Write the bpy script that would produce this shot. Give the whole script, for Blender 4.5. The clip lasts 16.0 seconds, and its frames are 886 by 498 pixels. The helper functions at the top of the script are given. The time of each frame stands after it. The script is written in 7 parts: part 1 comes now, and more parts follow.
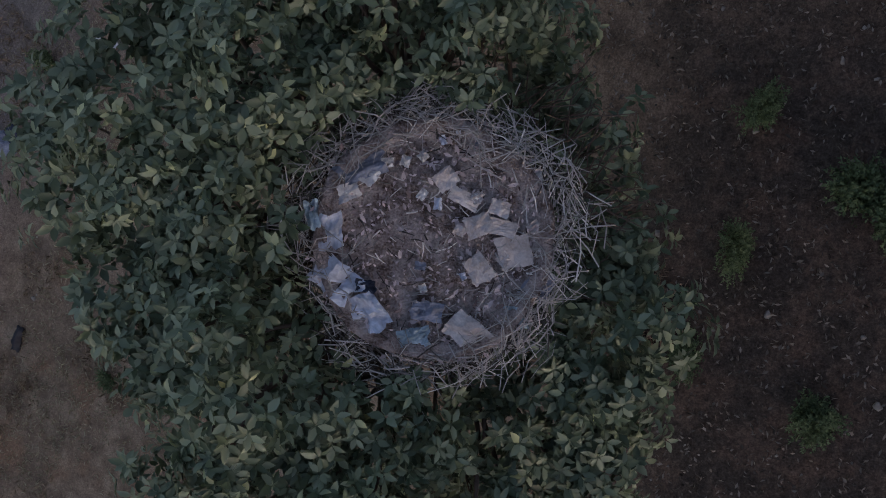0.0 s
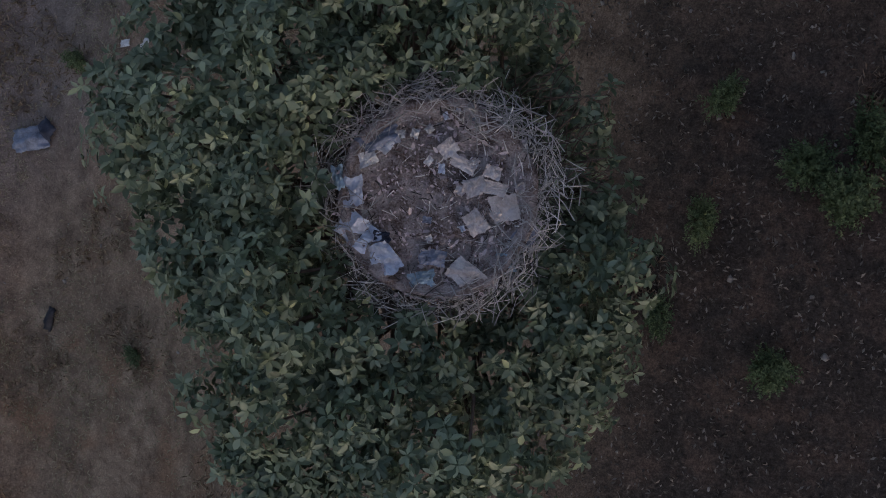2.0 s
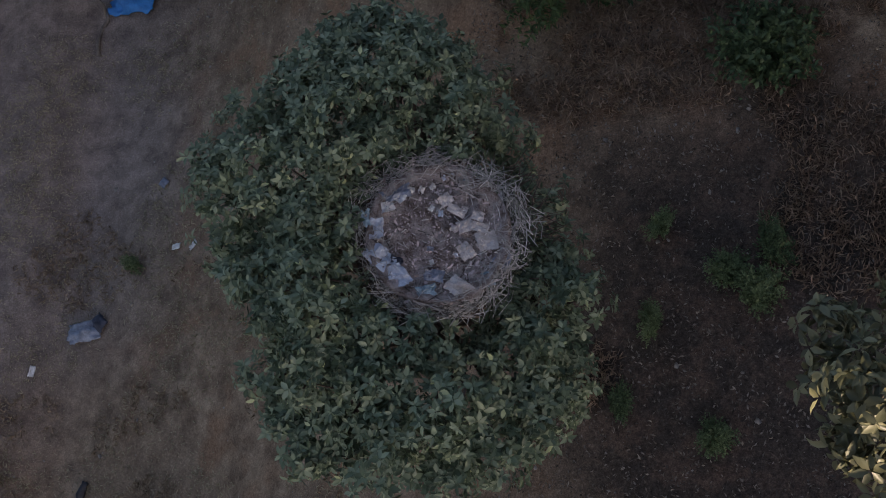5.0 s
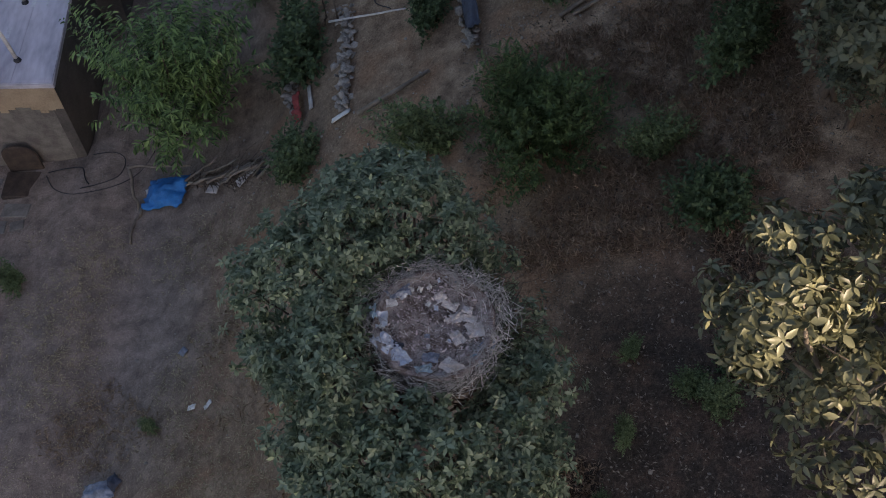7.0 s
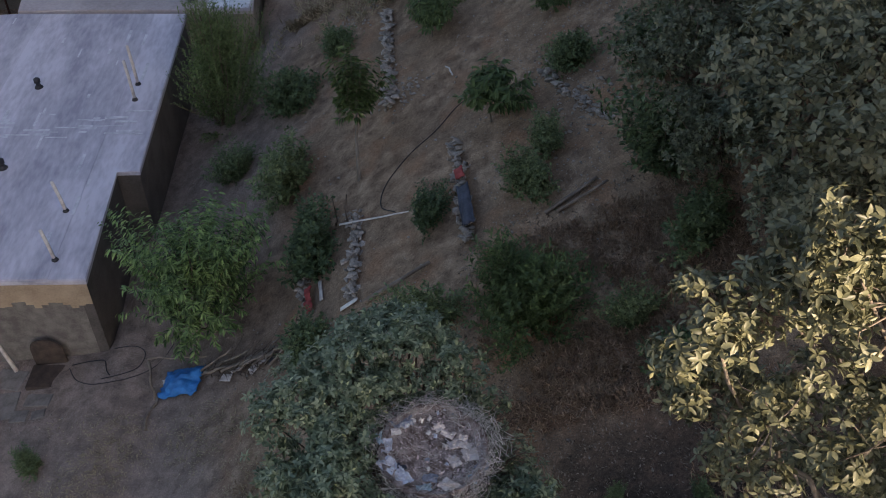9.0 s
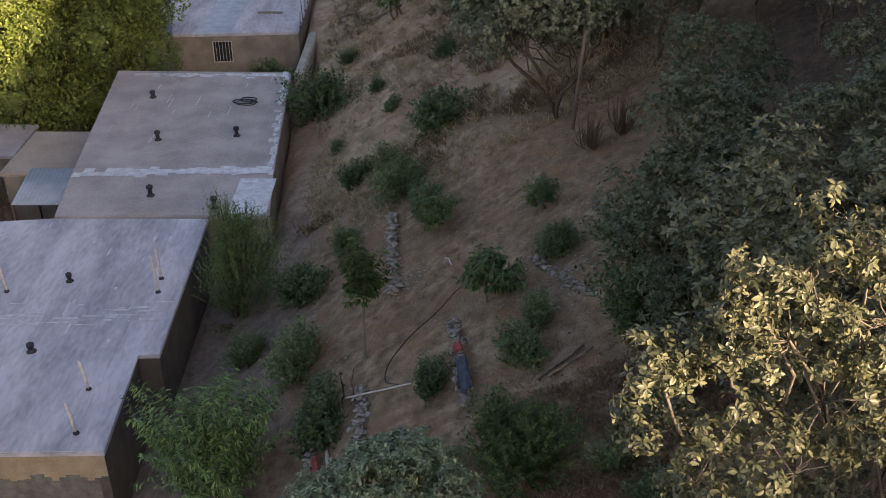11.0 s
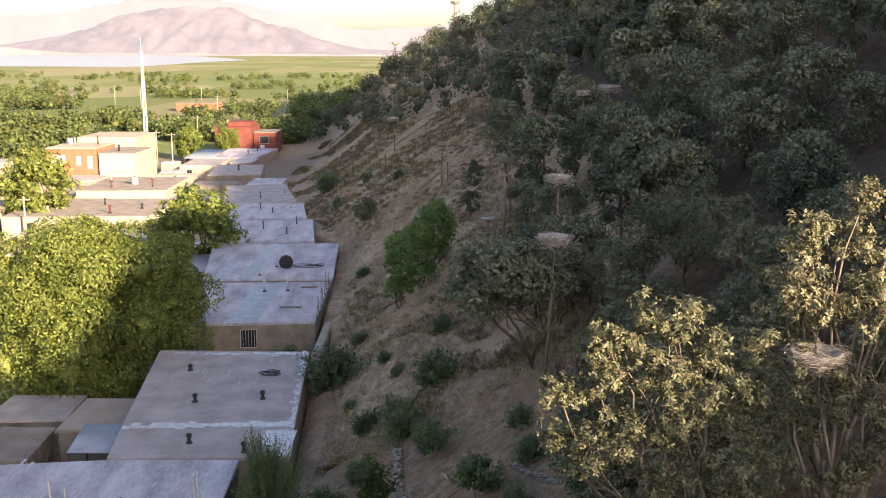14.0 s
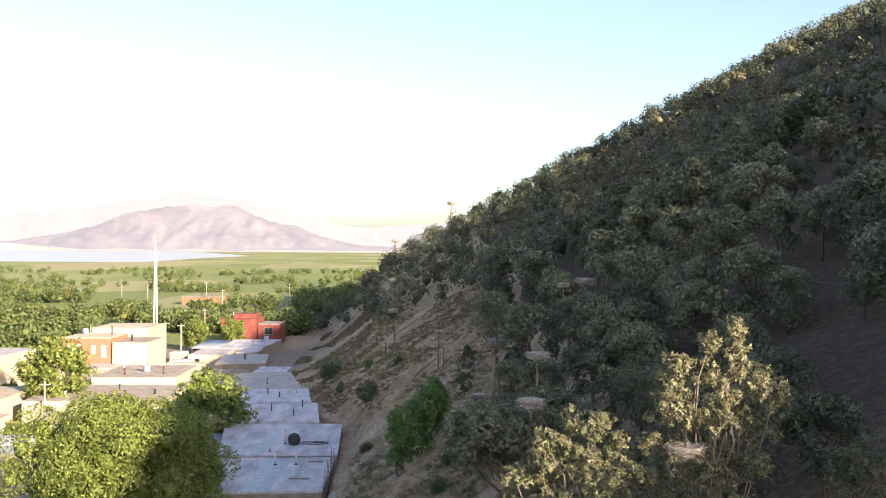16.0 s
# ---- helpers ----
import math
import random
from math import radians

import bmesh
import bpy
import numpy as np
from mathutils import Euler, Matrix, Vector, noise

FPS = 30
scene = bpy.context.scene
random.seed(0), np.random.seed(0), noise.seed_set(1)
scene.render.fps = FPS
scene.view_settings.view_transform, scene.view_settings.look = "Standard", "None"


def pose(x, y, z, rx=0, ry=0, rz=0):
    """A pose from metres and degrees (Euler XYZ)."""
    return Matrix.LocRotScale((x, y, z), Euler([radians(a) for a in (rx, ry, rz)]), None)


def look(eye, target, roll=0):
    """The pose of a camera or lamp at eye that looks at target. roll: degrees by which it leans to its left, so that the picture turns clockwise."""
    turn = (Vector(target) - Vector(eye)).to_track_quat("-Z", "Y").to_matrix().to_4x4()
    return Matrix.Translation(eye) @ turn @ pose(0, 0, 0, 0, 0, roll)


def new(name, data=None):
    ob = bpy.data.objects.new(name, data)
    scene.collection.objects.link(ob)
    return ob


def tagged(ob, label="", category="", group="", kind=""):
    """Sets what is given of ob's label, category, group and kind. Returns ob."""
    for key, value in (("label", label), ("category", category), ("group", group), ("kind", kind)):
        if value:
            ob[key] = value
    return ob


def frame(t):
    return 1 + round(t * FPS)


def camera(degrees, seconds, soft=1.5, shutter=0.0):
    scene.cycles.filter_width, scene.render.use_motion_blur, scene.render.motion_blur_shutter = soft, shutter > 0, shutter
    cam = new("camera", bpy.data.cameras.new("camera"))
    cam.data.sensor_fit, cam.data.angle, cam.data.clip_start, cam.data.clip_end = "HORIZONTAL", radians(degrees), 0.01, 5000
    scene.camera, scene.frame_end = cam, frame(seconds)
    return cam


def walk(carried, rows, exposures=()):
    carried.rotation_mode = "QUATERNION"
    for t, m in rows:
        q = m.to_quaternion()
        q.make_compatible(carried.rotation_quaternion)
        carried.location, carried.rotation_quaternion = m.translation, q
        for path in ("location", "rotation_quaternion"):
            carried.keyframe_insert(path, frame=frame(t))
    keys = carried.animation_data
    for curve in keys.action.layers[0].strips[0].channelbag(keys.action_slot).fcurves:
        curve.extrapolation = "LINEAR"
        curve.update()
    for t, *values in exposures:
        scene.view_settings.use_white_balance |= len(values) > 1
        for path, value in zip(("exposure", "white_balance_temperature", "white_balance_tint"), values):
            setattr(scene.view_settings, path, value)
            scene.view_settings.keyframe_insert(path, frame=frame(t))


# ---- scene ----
cam = camera(48.7, 16.0, soft=1.0)
METRES, EYE, TILT, LEAN, TURN = 30.0, 13.0, -92.2, 0.0, 0.0
ROWS = [
    (0.0, 0.0, 0.0, 0.0, 0.0, 0.0, -0.0),
    (0.5, 0.0003, -0.0105, -0.0007, 0.14, 0.13, 0.14),
    (1.0, -0.0003, -0.0214, -0.0018, 0.06, 0.07, -0.01),
    (1.5, 0.0008, -0.0316, -0.0062, 0.33, 0.23, 0.19),
    (2.0, -0.0007, -0.0423, -0.0128, 0.0, 0.49, -0.02),
    (2.5, -0.0001, -0.0543, -0.0246, 0.12, 2.73, 0.07),
    (3.0, 0.0001, -0.066, -0.0396, 0.13, 5.21, 0.06),
    (3.5, -0.0002, -0.0781, -0.0567, 0.05, 8.61, -0.0),
    (6.0, -0.001, -0.1288, -0.1578, -0.09, 27.22, 0.15),
    (6.5, -0.0004, -0.1356, -0.1773, -0.11, 30.81, 0.17),
    (7.0, 0.0003, -0.1415, -0.1962, -0.13, 34.4, 0.17),
    (7.5, 0.0005, -0.1475, -0.2152, -0.18, 37.99, 0.2),
    (8.0, 0.0005, -0.1525, -0.2333, -0.18, 41.47, 0.2),
    (8.5, 0.0004, -0.1574, -0.2511, -0.18, 44.94, 0.17),
    (9.0, 0.0004, -0.1606, -0.2691, -0.19, 48.4, 0.16),
    (11.5, -0.0, -0.162, -0.3875, -0.23, 65.1, 0.14),
    (12.0, -0.0, -0.1615, -0.4238, -0.22, 68.25, 0.13),
    (12.5, 0.0004, -0.1597, -0.4659, -0.17, 71.38, 0.14),
    (13.0, 0.0009, -0.1576, -0.5157, -0.17, 74.42, 0.17),
    (13.5, 0.0014, -0.1545, -0.5733, -0.18, 77.54, 0.2),
    (14.0, 0.0017, -0.1514, -0.638, -0.2, 80.74, 0.24),
    (14.5, 0.0026, -0.1484, -0.7066, -0.16, 83.8, 0.27),
    (15.0, 0.0025, -0.1459, -0.7812, -0.22, 86.88, 0.31),
    (15.5, 0.0028, -0.1436, -0.8582, -0.28, 89.86, 0.34),
    (16.0, 0.0037, -0.1422, -0.9374, -0.32, 92.1, 0.38),
]
walk(cam, [(t, pose(0, 0, EYE, TILT, LEAN, TURN) @ pose(METRES * x, METRES * y, METRES * z, 90 + pitch, roll, yaw)) for t, x, y, z, yaw, pitch, roll in ROWS],
     [(0.0, 1.16, 7050, 22), (3.5, 1.12, 7050, 20), (7.0, 1.3, 6950, 18), (9.0, 1.56, 7050, 17), (11.5, 1.8, 7900, 17), (12.5, 1.9, 8100, 17), (14.0, 1.9, 7450, 17), (16.0, 1.93, 6850, 12)])

# ---- world and sun ----
SUN_AZ, SUN_EL = 140.0, 17.5            # degrees clockwise from +y, and above the horizon
world = bpy.data.worlds.new("sky_world")
scene.world = world
world.use_nodes = True
wt = world.node_tree
sky = wt.nodes.new("ShaderNodeTexSky")
sky.sky_type, sky.sun_disc = "NISHITA", False
sky.sun_elevation, sky.sun_rotation = radians(SUN_EL), radians(SUN_AZ)
sky.air_density, sky.dust_density, sky.ozone_density = 0.8, 1.9, 1.0
wt.links.new(sky.outputs[0], wt.nodes["Background"].inputs[0])
wt.nodes["Background"].inputs[1].default_value = 0.095
sun_way = Vector((math.sin(radians(SUN_AZ)) * math.cos(radians(SUN_EL)), math.cos(radians(SUN_AZ)) * math.cos(radians(SUN_EL)), math.sin(radians(SUN_EL))))
sun_data = bpy.data.lights.new("sun", "SUN")
sun_data.energy, sun_data.angle, sun_data.color = 4.6, radians(0.5), (1.0, 0.83, 0.62)
sun = new("sun", sun_data)
sun.matrix_world = look(sun_way * 100, (0, 0, 0))

# ---- materials ----
def mat(name, col, col2=None, rough=0.85, metal=0.0, scale=3.0, fine=40.0, bump=0.3, dist=0.02, streak=(1, 1, 1), vary=0.12, spec=0.3):
    """Principled surface with two scales of colour variation, bump, and a small change from object to object."""
    m = bpy.data.materials.new(name)
    m.use_nodes = True
    t = m.node_tree
    n, lk = t.nodes, t.links
    p = n["Principled BSDF"]
    col2 = col2 or tuple(c * 0.6 for c in col)
    co = n.new("ShaderNodeTexCoord")
    mp = n.new("ShaderNodeMapping")
    mp.inputs["Scale"].default_value = streak
    lk.new(co.outputs["Object"], mp.inputs[0])
    a = n.new("ShaderNodeTexNoise")
    a.inputs["Scale"].default_value, a.inputs["Detail"].default_value = scale, 6
    b = n.new("ShaderNodeTexNoise")
    b.inputs["Scale"].default_value, b.inputs["Detail"].default_value = fine, 5
    lk.new(mp.outputs[0], a.inputs[0])
    lk.new(mp.outputs[0], b.inputs[0])
    ramp = n.new("ShaderNodeValToRGB")
    ramp.color_ramp.elements[0].position, ramp.color_ramp.elements[1].position = 0.32, 0.68
    ramp.color_ramp.elements[0].color, ramp.color_ramp.elements[1].color = (*col2, 1), (*col, 1)
    mix = n.new("ShaderNodeMath")
    mix.operation = "MULTIPLY_ADD"
    lk.new(b.outputs[0], mix.inputs[0])
    mix.inputs[1].default_value = 0.5
    sub = n.new("ShaderNodeMath")
    sub.operation = "SUBTRACT"
    lk.new(a.outputs[0], sub.inputs[0])
    sub.inputs[1].default_value = 0.25
    lk.new(sub.outputs[0], mix.inputs[2])
    lk.new(mix.outputs[0], ramp.inputs[0])
    info = n.new("ShaderNodeObjectInfo")
    val = n.new("ShaderNodeMapRange")
    val.inputs["To Min"].default_value, val.inputs["To Max"].default_value = 1 - vary, 1 + vary
    lk.new(info.outputs["Random"], val.inputs[0])
    hsv = n.new("ShaderNodeHueSaturation")
    lk.new(ramp.outputs[0], hsv.inputs["Color"])
    lk.new(val.outputs[0], hsv.inputs["Value"])
    lk.new(hsv.outputs[0], p.inputs["Base Color"])
    bp = n.new("ShaderNodeBump")
    bp.inputs["Strength"].default_value, bp.inputs["Distance"].default_value = bump, dist
    lk.new(b.outputs[0], bp.inputs["Height"])
    lk.new(bp.outputs[0], p.inputs["Normal"])
    p.inputs["Roughness"].default_value, p.inputs["Metallic"].default_value = rough, metal
    p.inputs["Specular IOR Level"].default_value = spec
    return m


def leaf_mat(name, dark, light, through_light=0.25, rough=0.5, vary=0.2, hue=0.02):
    """Leaves: colour differs from leaf to leaf and from tree to tree; a share of light passes through."""
    m = bpy.data.materials.new(name)
    m.use_nodes = True
    t = m.node_tree
    n, lk = t.nodes, t.links
    p = n["Principled BSDF"]
    geo = n.new("ShaderNodeNewGeometry")
    ramp = n.new("ShaderNodeValToRGB")
    ramp.color_ramp.elements[0].color, ramp.color_ramp.elements[1].color = (*dark, 1), (*light, 1)
    lk.new(geo.outputs["Random Per Island"], ramp.inputs[0])
    info = n.new("ShaderNodeObjectInfo")
    val = n.new("ShaderNodeMapRange")
    val.inputs["To Min"].default_value, val.inputs["To Max"].default_value = 1 - vary, 1 + vary
    lk.new(info.outputs["Random"], val.inputs[0])
    hv = n.new("ShaderNodeMapRange")
    hv.inputs["To Min"].default_value, hv.inputs["To Max"].default_value = 0.5 + hue, 0.5 - hue
    lk.new(info.outputs["Random"], hv.inputs[0])
    hsv = n.new("ShaderNodeHueSaturation")
    lk.new(ramp.outputs[0], hsv.inputs["Color"])
    lk.new(val.outputs[0], hsv.inputs["Value"])
    lk.new(hv.outputs[0], hsv.inputs["Hue"])
    lk.new(hsv.outputs[0], p.inputs["Base Color"])
    p.inputs["Roughness"].default_value = rough
    p.inputs["Specular IOR Level"].default_value = 0.35
    tr = n.new("ShaderNodeBsdfTranslucent")
    lk.new(hsv.outputs[0], tr.inputs[0])
    ms = n.new("ShaderNodeMixShader")
    ms.inputs[0].default_value = through_light
    lk.new(p.outputs[0], ms.inputs[1])
    lk.new(tr.outputs[0], ms.inputs[2])
    lk.new(ms.outputs[0], n["Material Output"].inputs[0])
    return m


M_NESTLEAF = leaf_mat("leaf_nest_tree", (0.048, 0.075, 0.04), (0.46, 0.50, 0.25), 0.10, 0.36)
nest_ramp = next(n for n in M_NESTLEAF.node_tree.nodes if n.bl_idname == "ShaderNodeValToRGB").color_ramp
for at_, c_ in ((0.45, (0.11, 0.15, 0.085, 1)), (0.90, (0.215, 0.262, 0.165, 1)), (0.98, (0.26, 0.31, 0.18, 1))):
    nest_ramp.elements.new(at_).color = c_
M_OAKLEAF = leaf_mat("leaf_oak_tall", (0.058, 0.063, 0.033), (0.282, 0.268, 0.162), 0.2, 0.42)
M_HILLLEAF = leaf_mat("leaf_hill_oak", (0.06, 0.074, 0.046), (0.175, 0.20, 0.13), 0.12, 0.5, 0.4, 0.035)
M_NEAROAK = leaf_mat("leaf_near_oak", (0.062, 0.072, 0.042), (0.165, 0.18, 0.108), 0.12, 0.5, 0.25, 0.03)
M_FARLEAF = leaf_mat("leaf_far_wood", (0.062, 0.078, 0.05), (0.125, 0.145, 0.095), 0.12, 0.6, 0.0, 0.0)
M_GREENLEAF = leaf_mat("leaf_fresh_green", (0.05, 0.11, 0.03), (0.17, 0.27, 0.085), 0.3, 0.5, 0.1)
M_BUSHLEAF = leaf_mat("leaf_bush", (0.045, 0.075, 0.03), (0.16, 0.22, 0.10), 0.2, 0.55, 0.25)
M_WALNUTLEAF = leaf_mat("leaf_walnut", (0.076, 0.113, 0.024), (0.249, 0.295, 0.076), 0.30, 0.5, 0.06, 0.006)
M_VALLEYLEAF = leaf_mat("leaf_valley", (0.089, 0.122, 0.044), (0.170, 0.211, 0.078), 0.4, 0.8)
M_SAPLEAF = leaf_mat("leaf_sapling", (0.045, 0.085, 0.03), (0.14, 0.20, 0.075), 0.25, 0.5, 0.2)
M_PEACHLEAF = leaf_mat("leaf_peach", (0.035, 0.07, 0.023), (0.30, 0.43, 0.15), 0.25, 0.38, 0.2)
M_LIGHTBUSH = leaf_mat("leaf_light_bush", (0.05, 0.088, 0.032), (0.155, 0.215, 0.085), 0.25, 0.6, 0.15)
M_NESTLITTER = leaf_mat("nest_litter", (0.09, 0.06, 0.05), (0.60, 0.52, 0.49), 0.0, 0.9)
M_STRAW = leaf_mat("dry_grass", (0.32, 0.25, 0.16), (0.62, 0.52, 0.36), 0.2, 0.8)
M_SOOT = mat("sooty_earth", (0.075, 0.055, 0.045), (0.035, 0.028, 0.024), 0.95, scale=4, fine=30, bump=0.4)
M_LITTER = leaf_mat("leaf_litter", (0.03, 0.022, 0.016), (0.30, 0.25, 0.205), 0.0, 0.9)
M_SCRUB = leaf_mat("scrub", (0.15, 0.118, 0.072), (0.27, 0.21, 0.13), 0.1, 0.9)
M_RUSTWEED = leaf_mat("rusty_dry_weed", (0.19, 0.12, 0.08), (0.44, 0.32, 0.225), 0.1, 0.9)
M_BARK = mat("bark", (0.16, 0.12, 0.09), (0.07, 0.05, 0.04), 0.95, scale=4, fine=30, bump=0.7, streak=(1, 1, 0.25))
M_PALEBARK = mat("pale_bark", (0.247, 0.208, 0.169), (0.124, 0.101, 0.079), 0.9, scale=4, fine=30, bump=0.6, streak=(1, 1, 0.25))
M_TWIG = leaf_mat("nest_twig", (0.07, 0.06, 0.052), (0.88, 0.84, 0.78), 0.0, 0.85)
next(n for n in M_TWIG.node_tree.nodes if n.bl_idname == "ShaderNodeValToRGB").color_ramp.elements[0].position = 0.25
M_POLETWIG = leaf_mat("old_twig", (0.17, 0.15, 0.135), (0.68, 0.62, 0.56), 0.0, 0.85)
M_POLENEST = mat("old_nest", (0.50, 0.455, 0.42), (0.26, 0.23, 0.205), 0.95, scale=5, fine=40, bump=0.9, dist=0.03)
M_LINING = mat("nest_lining", (0.50, 0.43, 0.40), (0.115, 0.076, 0.06), 0.95, scale=6, fine=70, bump=0.9, dist=0.03)
M_PAPER = mat("weathered_paper", (0.80, 0.78, 0.75), (0.48, 0.46, 0.44), 0.8, scale=9, fine=50, bump=0.3, dist=0.01)
M_PLASTIC = mat("plastic_film", (0.68, 0.72, 0.80), (0.38, 0.41, 0.47), 0.45, scale=8, fine=40, bump=0.4, dist=0.01, spec=0.5)
M_BLUEFILM = mat("pale_blue_film", (0.46, 0.58, 0.64), (0.2, 0.27, 0.30), 0.5, scale=8, fine=40, bump=0.4, dist=0.01, spec=0.5)
M_GREYFILM = mat("dirty_film", (0.30, 0.33, 0.40), (0.12, 0.135, 0.17), 0.5, scale=7, fine=40, bump=0.5, dist=0.01, spec=0.5)
M_CARD = mat("cardboard", (0.66, 0.60, 0.56), (0.40, 0.35, 0.32), 0.9, scale=6, fine=60, bump=0.3, dist=0.01)
M_STONE = mat("field_stone", (0.425, 0.375, 0.325), (0.237, 0.206, 0.175), 0.9, scale=6, fine=40, bump=0.6, vary=0.3)
# grey render kept very dark: the side walls' shade is in its colour
M_SHADEDWALL = mat("shaded_grey_render", (0.11, 0.10, 0.093), (0.065, 0.06, 0.056), 0.95, scale=1.2, fine=18, bump=0.5, dist=0.03)
M_SLAB = mat("worn_slab", (0.21, 0.195, 0.18), (0.12, 0.11, 0.10), 0.9, scale=3, fine=25, bump=0.4)
M_HAZESHORE = mat("pale_shore_haze_glow", (0.16, 0.145, 0.13), (0.08, 0.075, 0.07), 1.0, scale=0.01, fine=0.05, bump=0.0)
# emission stands in for the haze over the far shore
M_HAZESHORE.node_tree.nodes["Principled BSDF"].inputs["Emission Color"].default_value = (0.9, 0.85, 0.84, 1)
M_HAZESHORE.node_tree.nodes["Principled BSDF"].inputs["Emission Strength"].default_value = 0.185
M_PLASTER = mat("mud_plaster", (0.29, 0.25, 0.21), (0.18, 0.155, 0.13), 0.95, scale=1.2, fine=18, bump=0.5, dist=0.03)
M_OCHRE = mat("ochre_render", (0.46, 0.36, 0.25), (0.32, 0.245, 0.17), 0.95, scale=1.5, fine=20, bump=0.5, dist=0.03)
M_CREAM = mat("cream_render", (0.449, 0.387, 0.319), (0.340, 0.292, 0.238), 0.9, scale=0.8, fine=12, bump=0.3)
M_BRICKRED = mat("red_brick_wall", (0.196, 0.063, 0.052), (0.138, 0.040, 0.034), 0.9, scale=1.2, fine=14, bump=0.4)
M_ORANGE = mat("orange_brick_wall", (0.360, 0.158, 0.101), (0.288, 0.122, 0.079), 0.9, scale=1.2, fine=14, bump=0.4)
M_FOIL = mat("foil_roofing", (0.53, 0.52, 0.58), (0.29, 0.285, 0.335), 0.7, 0.08, scale=0.9, fine=7, streak=(1, 0.3, 1), bump=0.25, dist=0.02, vary=0.06, spec=0.15)
M_FOILWARM = mat("dusty_roofing", (0.42, 0.385, 0.395), (0.29, 0.265, 0.27), 0.75, 0.05, scale=0.7, fine=8, bump=0.25, vary=0.06)
M_FOILNEW = mat("bare_foil", (0.60, 0.61, 0.64), (0.38, 0.39, 0.43), 0.45, 0.3, scale=3, fine=9, bump=0.4, dist=0.02)
M_ROOFEARTH = mat("earthen_roof", (0.319, 0.275, 0.245), (0.218, 0.187, 0.163), 0.95, scale=0.6, fine=8, bump=0.3)
M_TIN = mat("tin_sheet", (0.42, 0.46, 0.52), (0.30, 0.33, 0.38), 0.5, 0.4, scale=1.5, fine=15, bump=0.15)
M_WOOD = mat("grey_wood", (0.26, 0.21, 0.17), (0.13, 0.105, 0.085), 0.9, scale=4, fine=30, bump=0.5, streak=(1, 1, 0.2))
M_PALEPIPE = mat("pale_pipe", (0.62, 0.59, 0.56), (0.40, 0.36, 0.33), 0.7, scale=5, fine=30, bump=0.2)
M_DARKMETAL = mat("dark_metal", (0.05, 0.05, 0.055), (0.025, 0.025, 0.03), 0.6, 0.3, scale=6, fine=30, bump=0.2)
M_RUST = mat("rusty_metal", (0.17, 0.07, 0.05), (0.08, 0.045, 0.035), 0.85, 0.2, scale=6, fine=30, bump=0.4)
M_TARP = mat("blue_tarpaulin", (0.02, 0.20, 0.52), (0.01, 0.12, 0.34), 0.5, scale=4, fine=25, bump=0.3, spec=0.5)
M_REDCLOTH = mat("red_cloth", (0.42, 0.09, 0.08), (0.2, 0.045, 0.04), 0.9, scale=5, fine=40, bump=0.3)
M_DARKCLOTH = mat("dark_blue_sheet", (0.07, 0.08, 0.11), (0.03, 0.035, 0.05), 0.7, scale=5, fine=40, bump=0.3)
M_WHITEPAINT = mat("white_paint", (0.78, 0.77, 0.74), (0.62, 0.6, 0.57), 0.6, scale=4, fine=30, bump=0.1)
M_CONCRETE = mat("concrete", (0.38, 0.35, 0.31), (0.26, 0.24, 0.21), 0.9, scale=1.5, fine=25, bump=0.4)
M_HAZEMOUNTAIN = mat("haze_glow_mountain", (0.09, 0.075, 0.085), (0.03, 0.025, 0.03), 1.0, scale=0.006, fine=0.03, bump=0.0)
# haze before the mountain is put in as a weak glow
M_HAZEMOUNTAIN.node_tree.nodes["Principled BSDF"].inputs["Emission Color"].default_value = (0.82, 0.79, 0.88, 1)
M_HAZEMOUNTAIN.node_tree.nodes["Principled BSDF"].inputs["Emission Strength"].default_value = 0.17
M_HAZERIDGE = mat("haze_glow_ridge", (0.06, 0.055, 0.06), (0.05, 0.045, 0.05), 1.0, scale=0.004, fine=0.02, bump=0.0)
# the ridge glows a little too, in place of haze
M_HAZERIDGE.node_tree.nodes["Principled BSDF"].inputs["Emission Color"].default_value = (0.87, 0.86, 0.91, 1)
M_HAZERIDGE.node_tree.nodes["Principled BSDF"].inputs["Emission Strength"].default_value = 0.205

M_CURTAIN = mat("curtained_glass", (0.496, 0.480, 0.448), (0.400, 0.384, 0.360), 0.2, scale=2, fine=12, bump=0.0, spec=0.5)
M_GLASS = bpy.data.materials.new("window_glass")
M_GLASS.use_nodes = True
M_GLASS.node_tree.nodes["Principled BSDF"].inputs["Base Color"].default_value = (0.03, 0.035, 0.04, 1)
M_GLASS.node_tree.nodes["Principled BSDF"].inputs["Roughness"].default_value = 0.08

# ---- land ----
def sstep(a, b, v):
    u = min(1.0, max(0.0, (v - a) / (b - a)))
    return u * u * (3 - 2 * u)


def softpos(v, k):
    return v if v > 20 * k else k * math.log1p(math.exp(max(-40, v / k)))


def foot(y):
    """x of the hill's foot, which swings out round the nose of the hill."""
    return -13.0 - 8 * sstep(22, 100, y) - 14 * sstep(110, 300, y) + 60 * sstep(310, 520, y)


def between(y, pairs):
    """Straight-line interpolation in (y, x) pairs."""
    if y <= pairs[0][0]:
        return pairs[0][1]
    for (a, p), (b, q) in zip(pairs, pairs[1:]):
        if y <= b:
            return p + (q - p) * (y - a) / (b - a)
    return pairs[-1][1]


HOUSE_EDGE = ((10, -8.9), (24, -8.9), (24.4, -6.6), (29, -6.9), (41, -7.8), (49, -8.4), (61, -8.7), (77, -9.6), (87, -13.6), (104, -16.6), (127, -23.5), (150, -30))


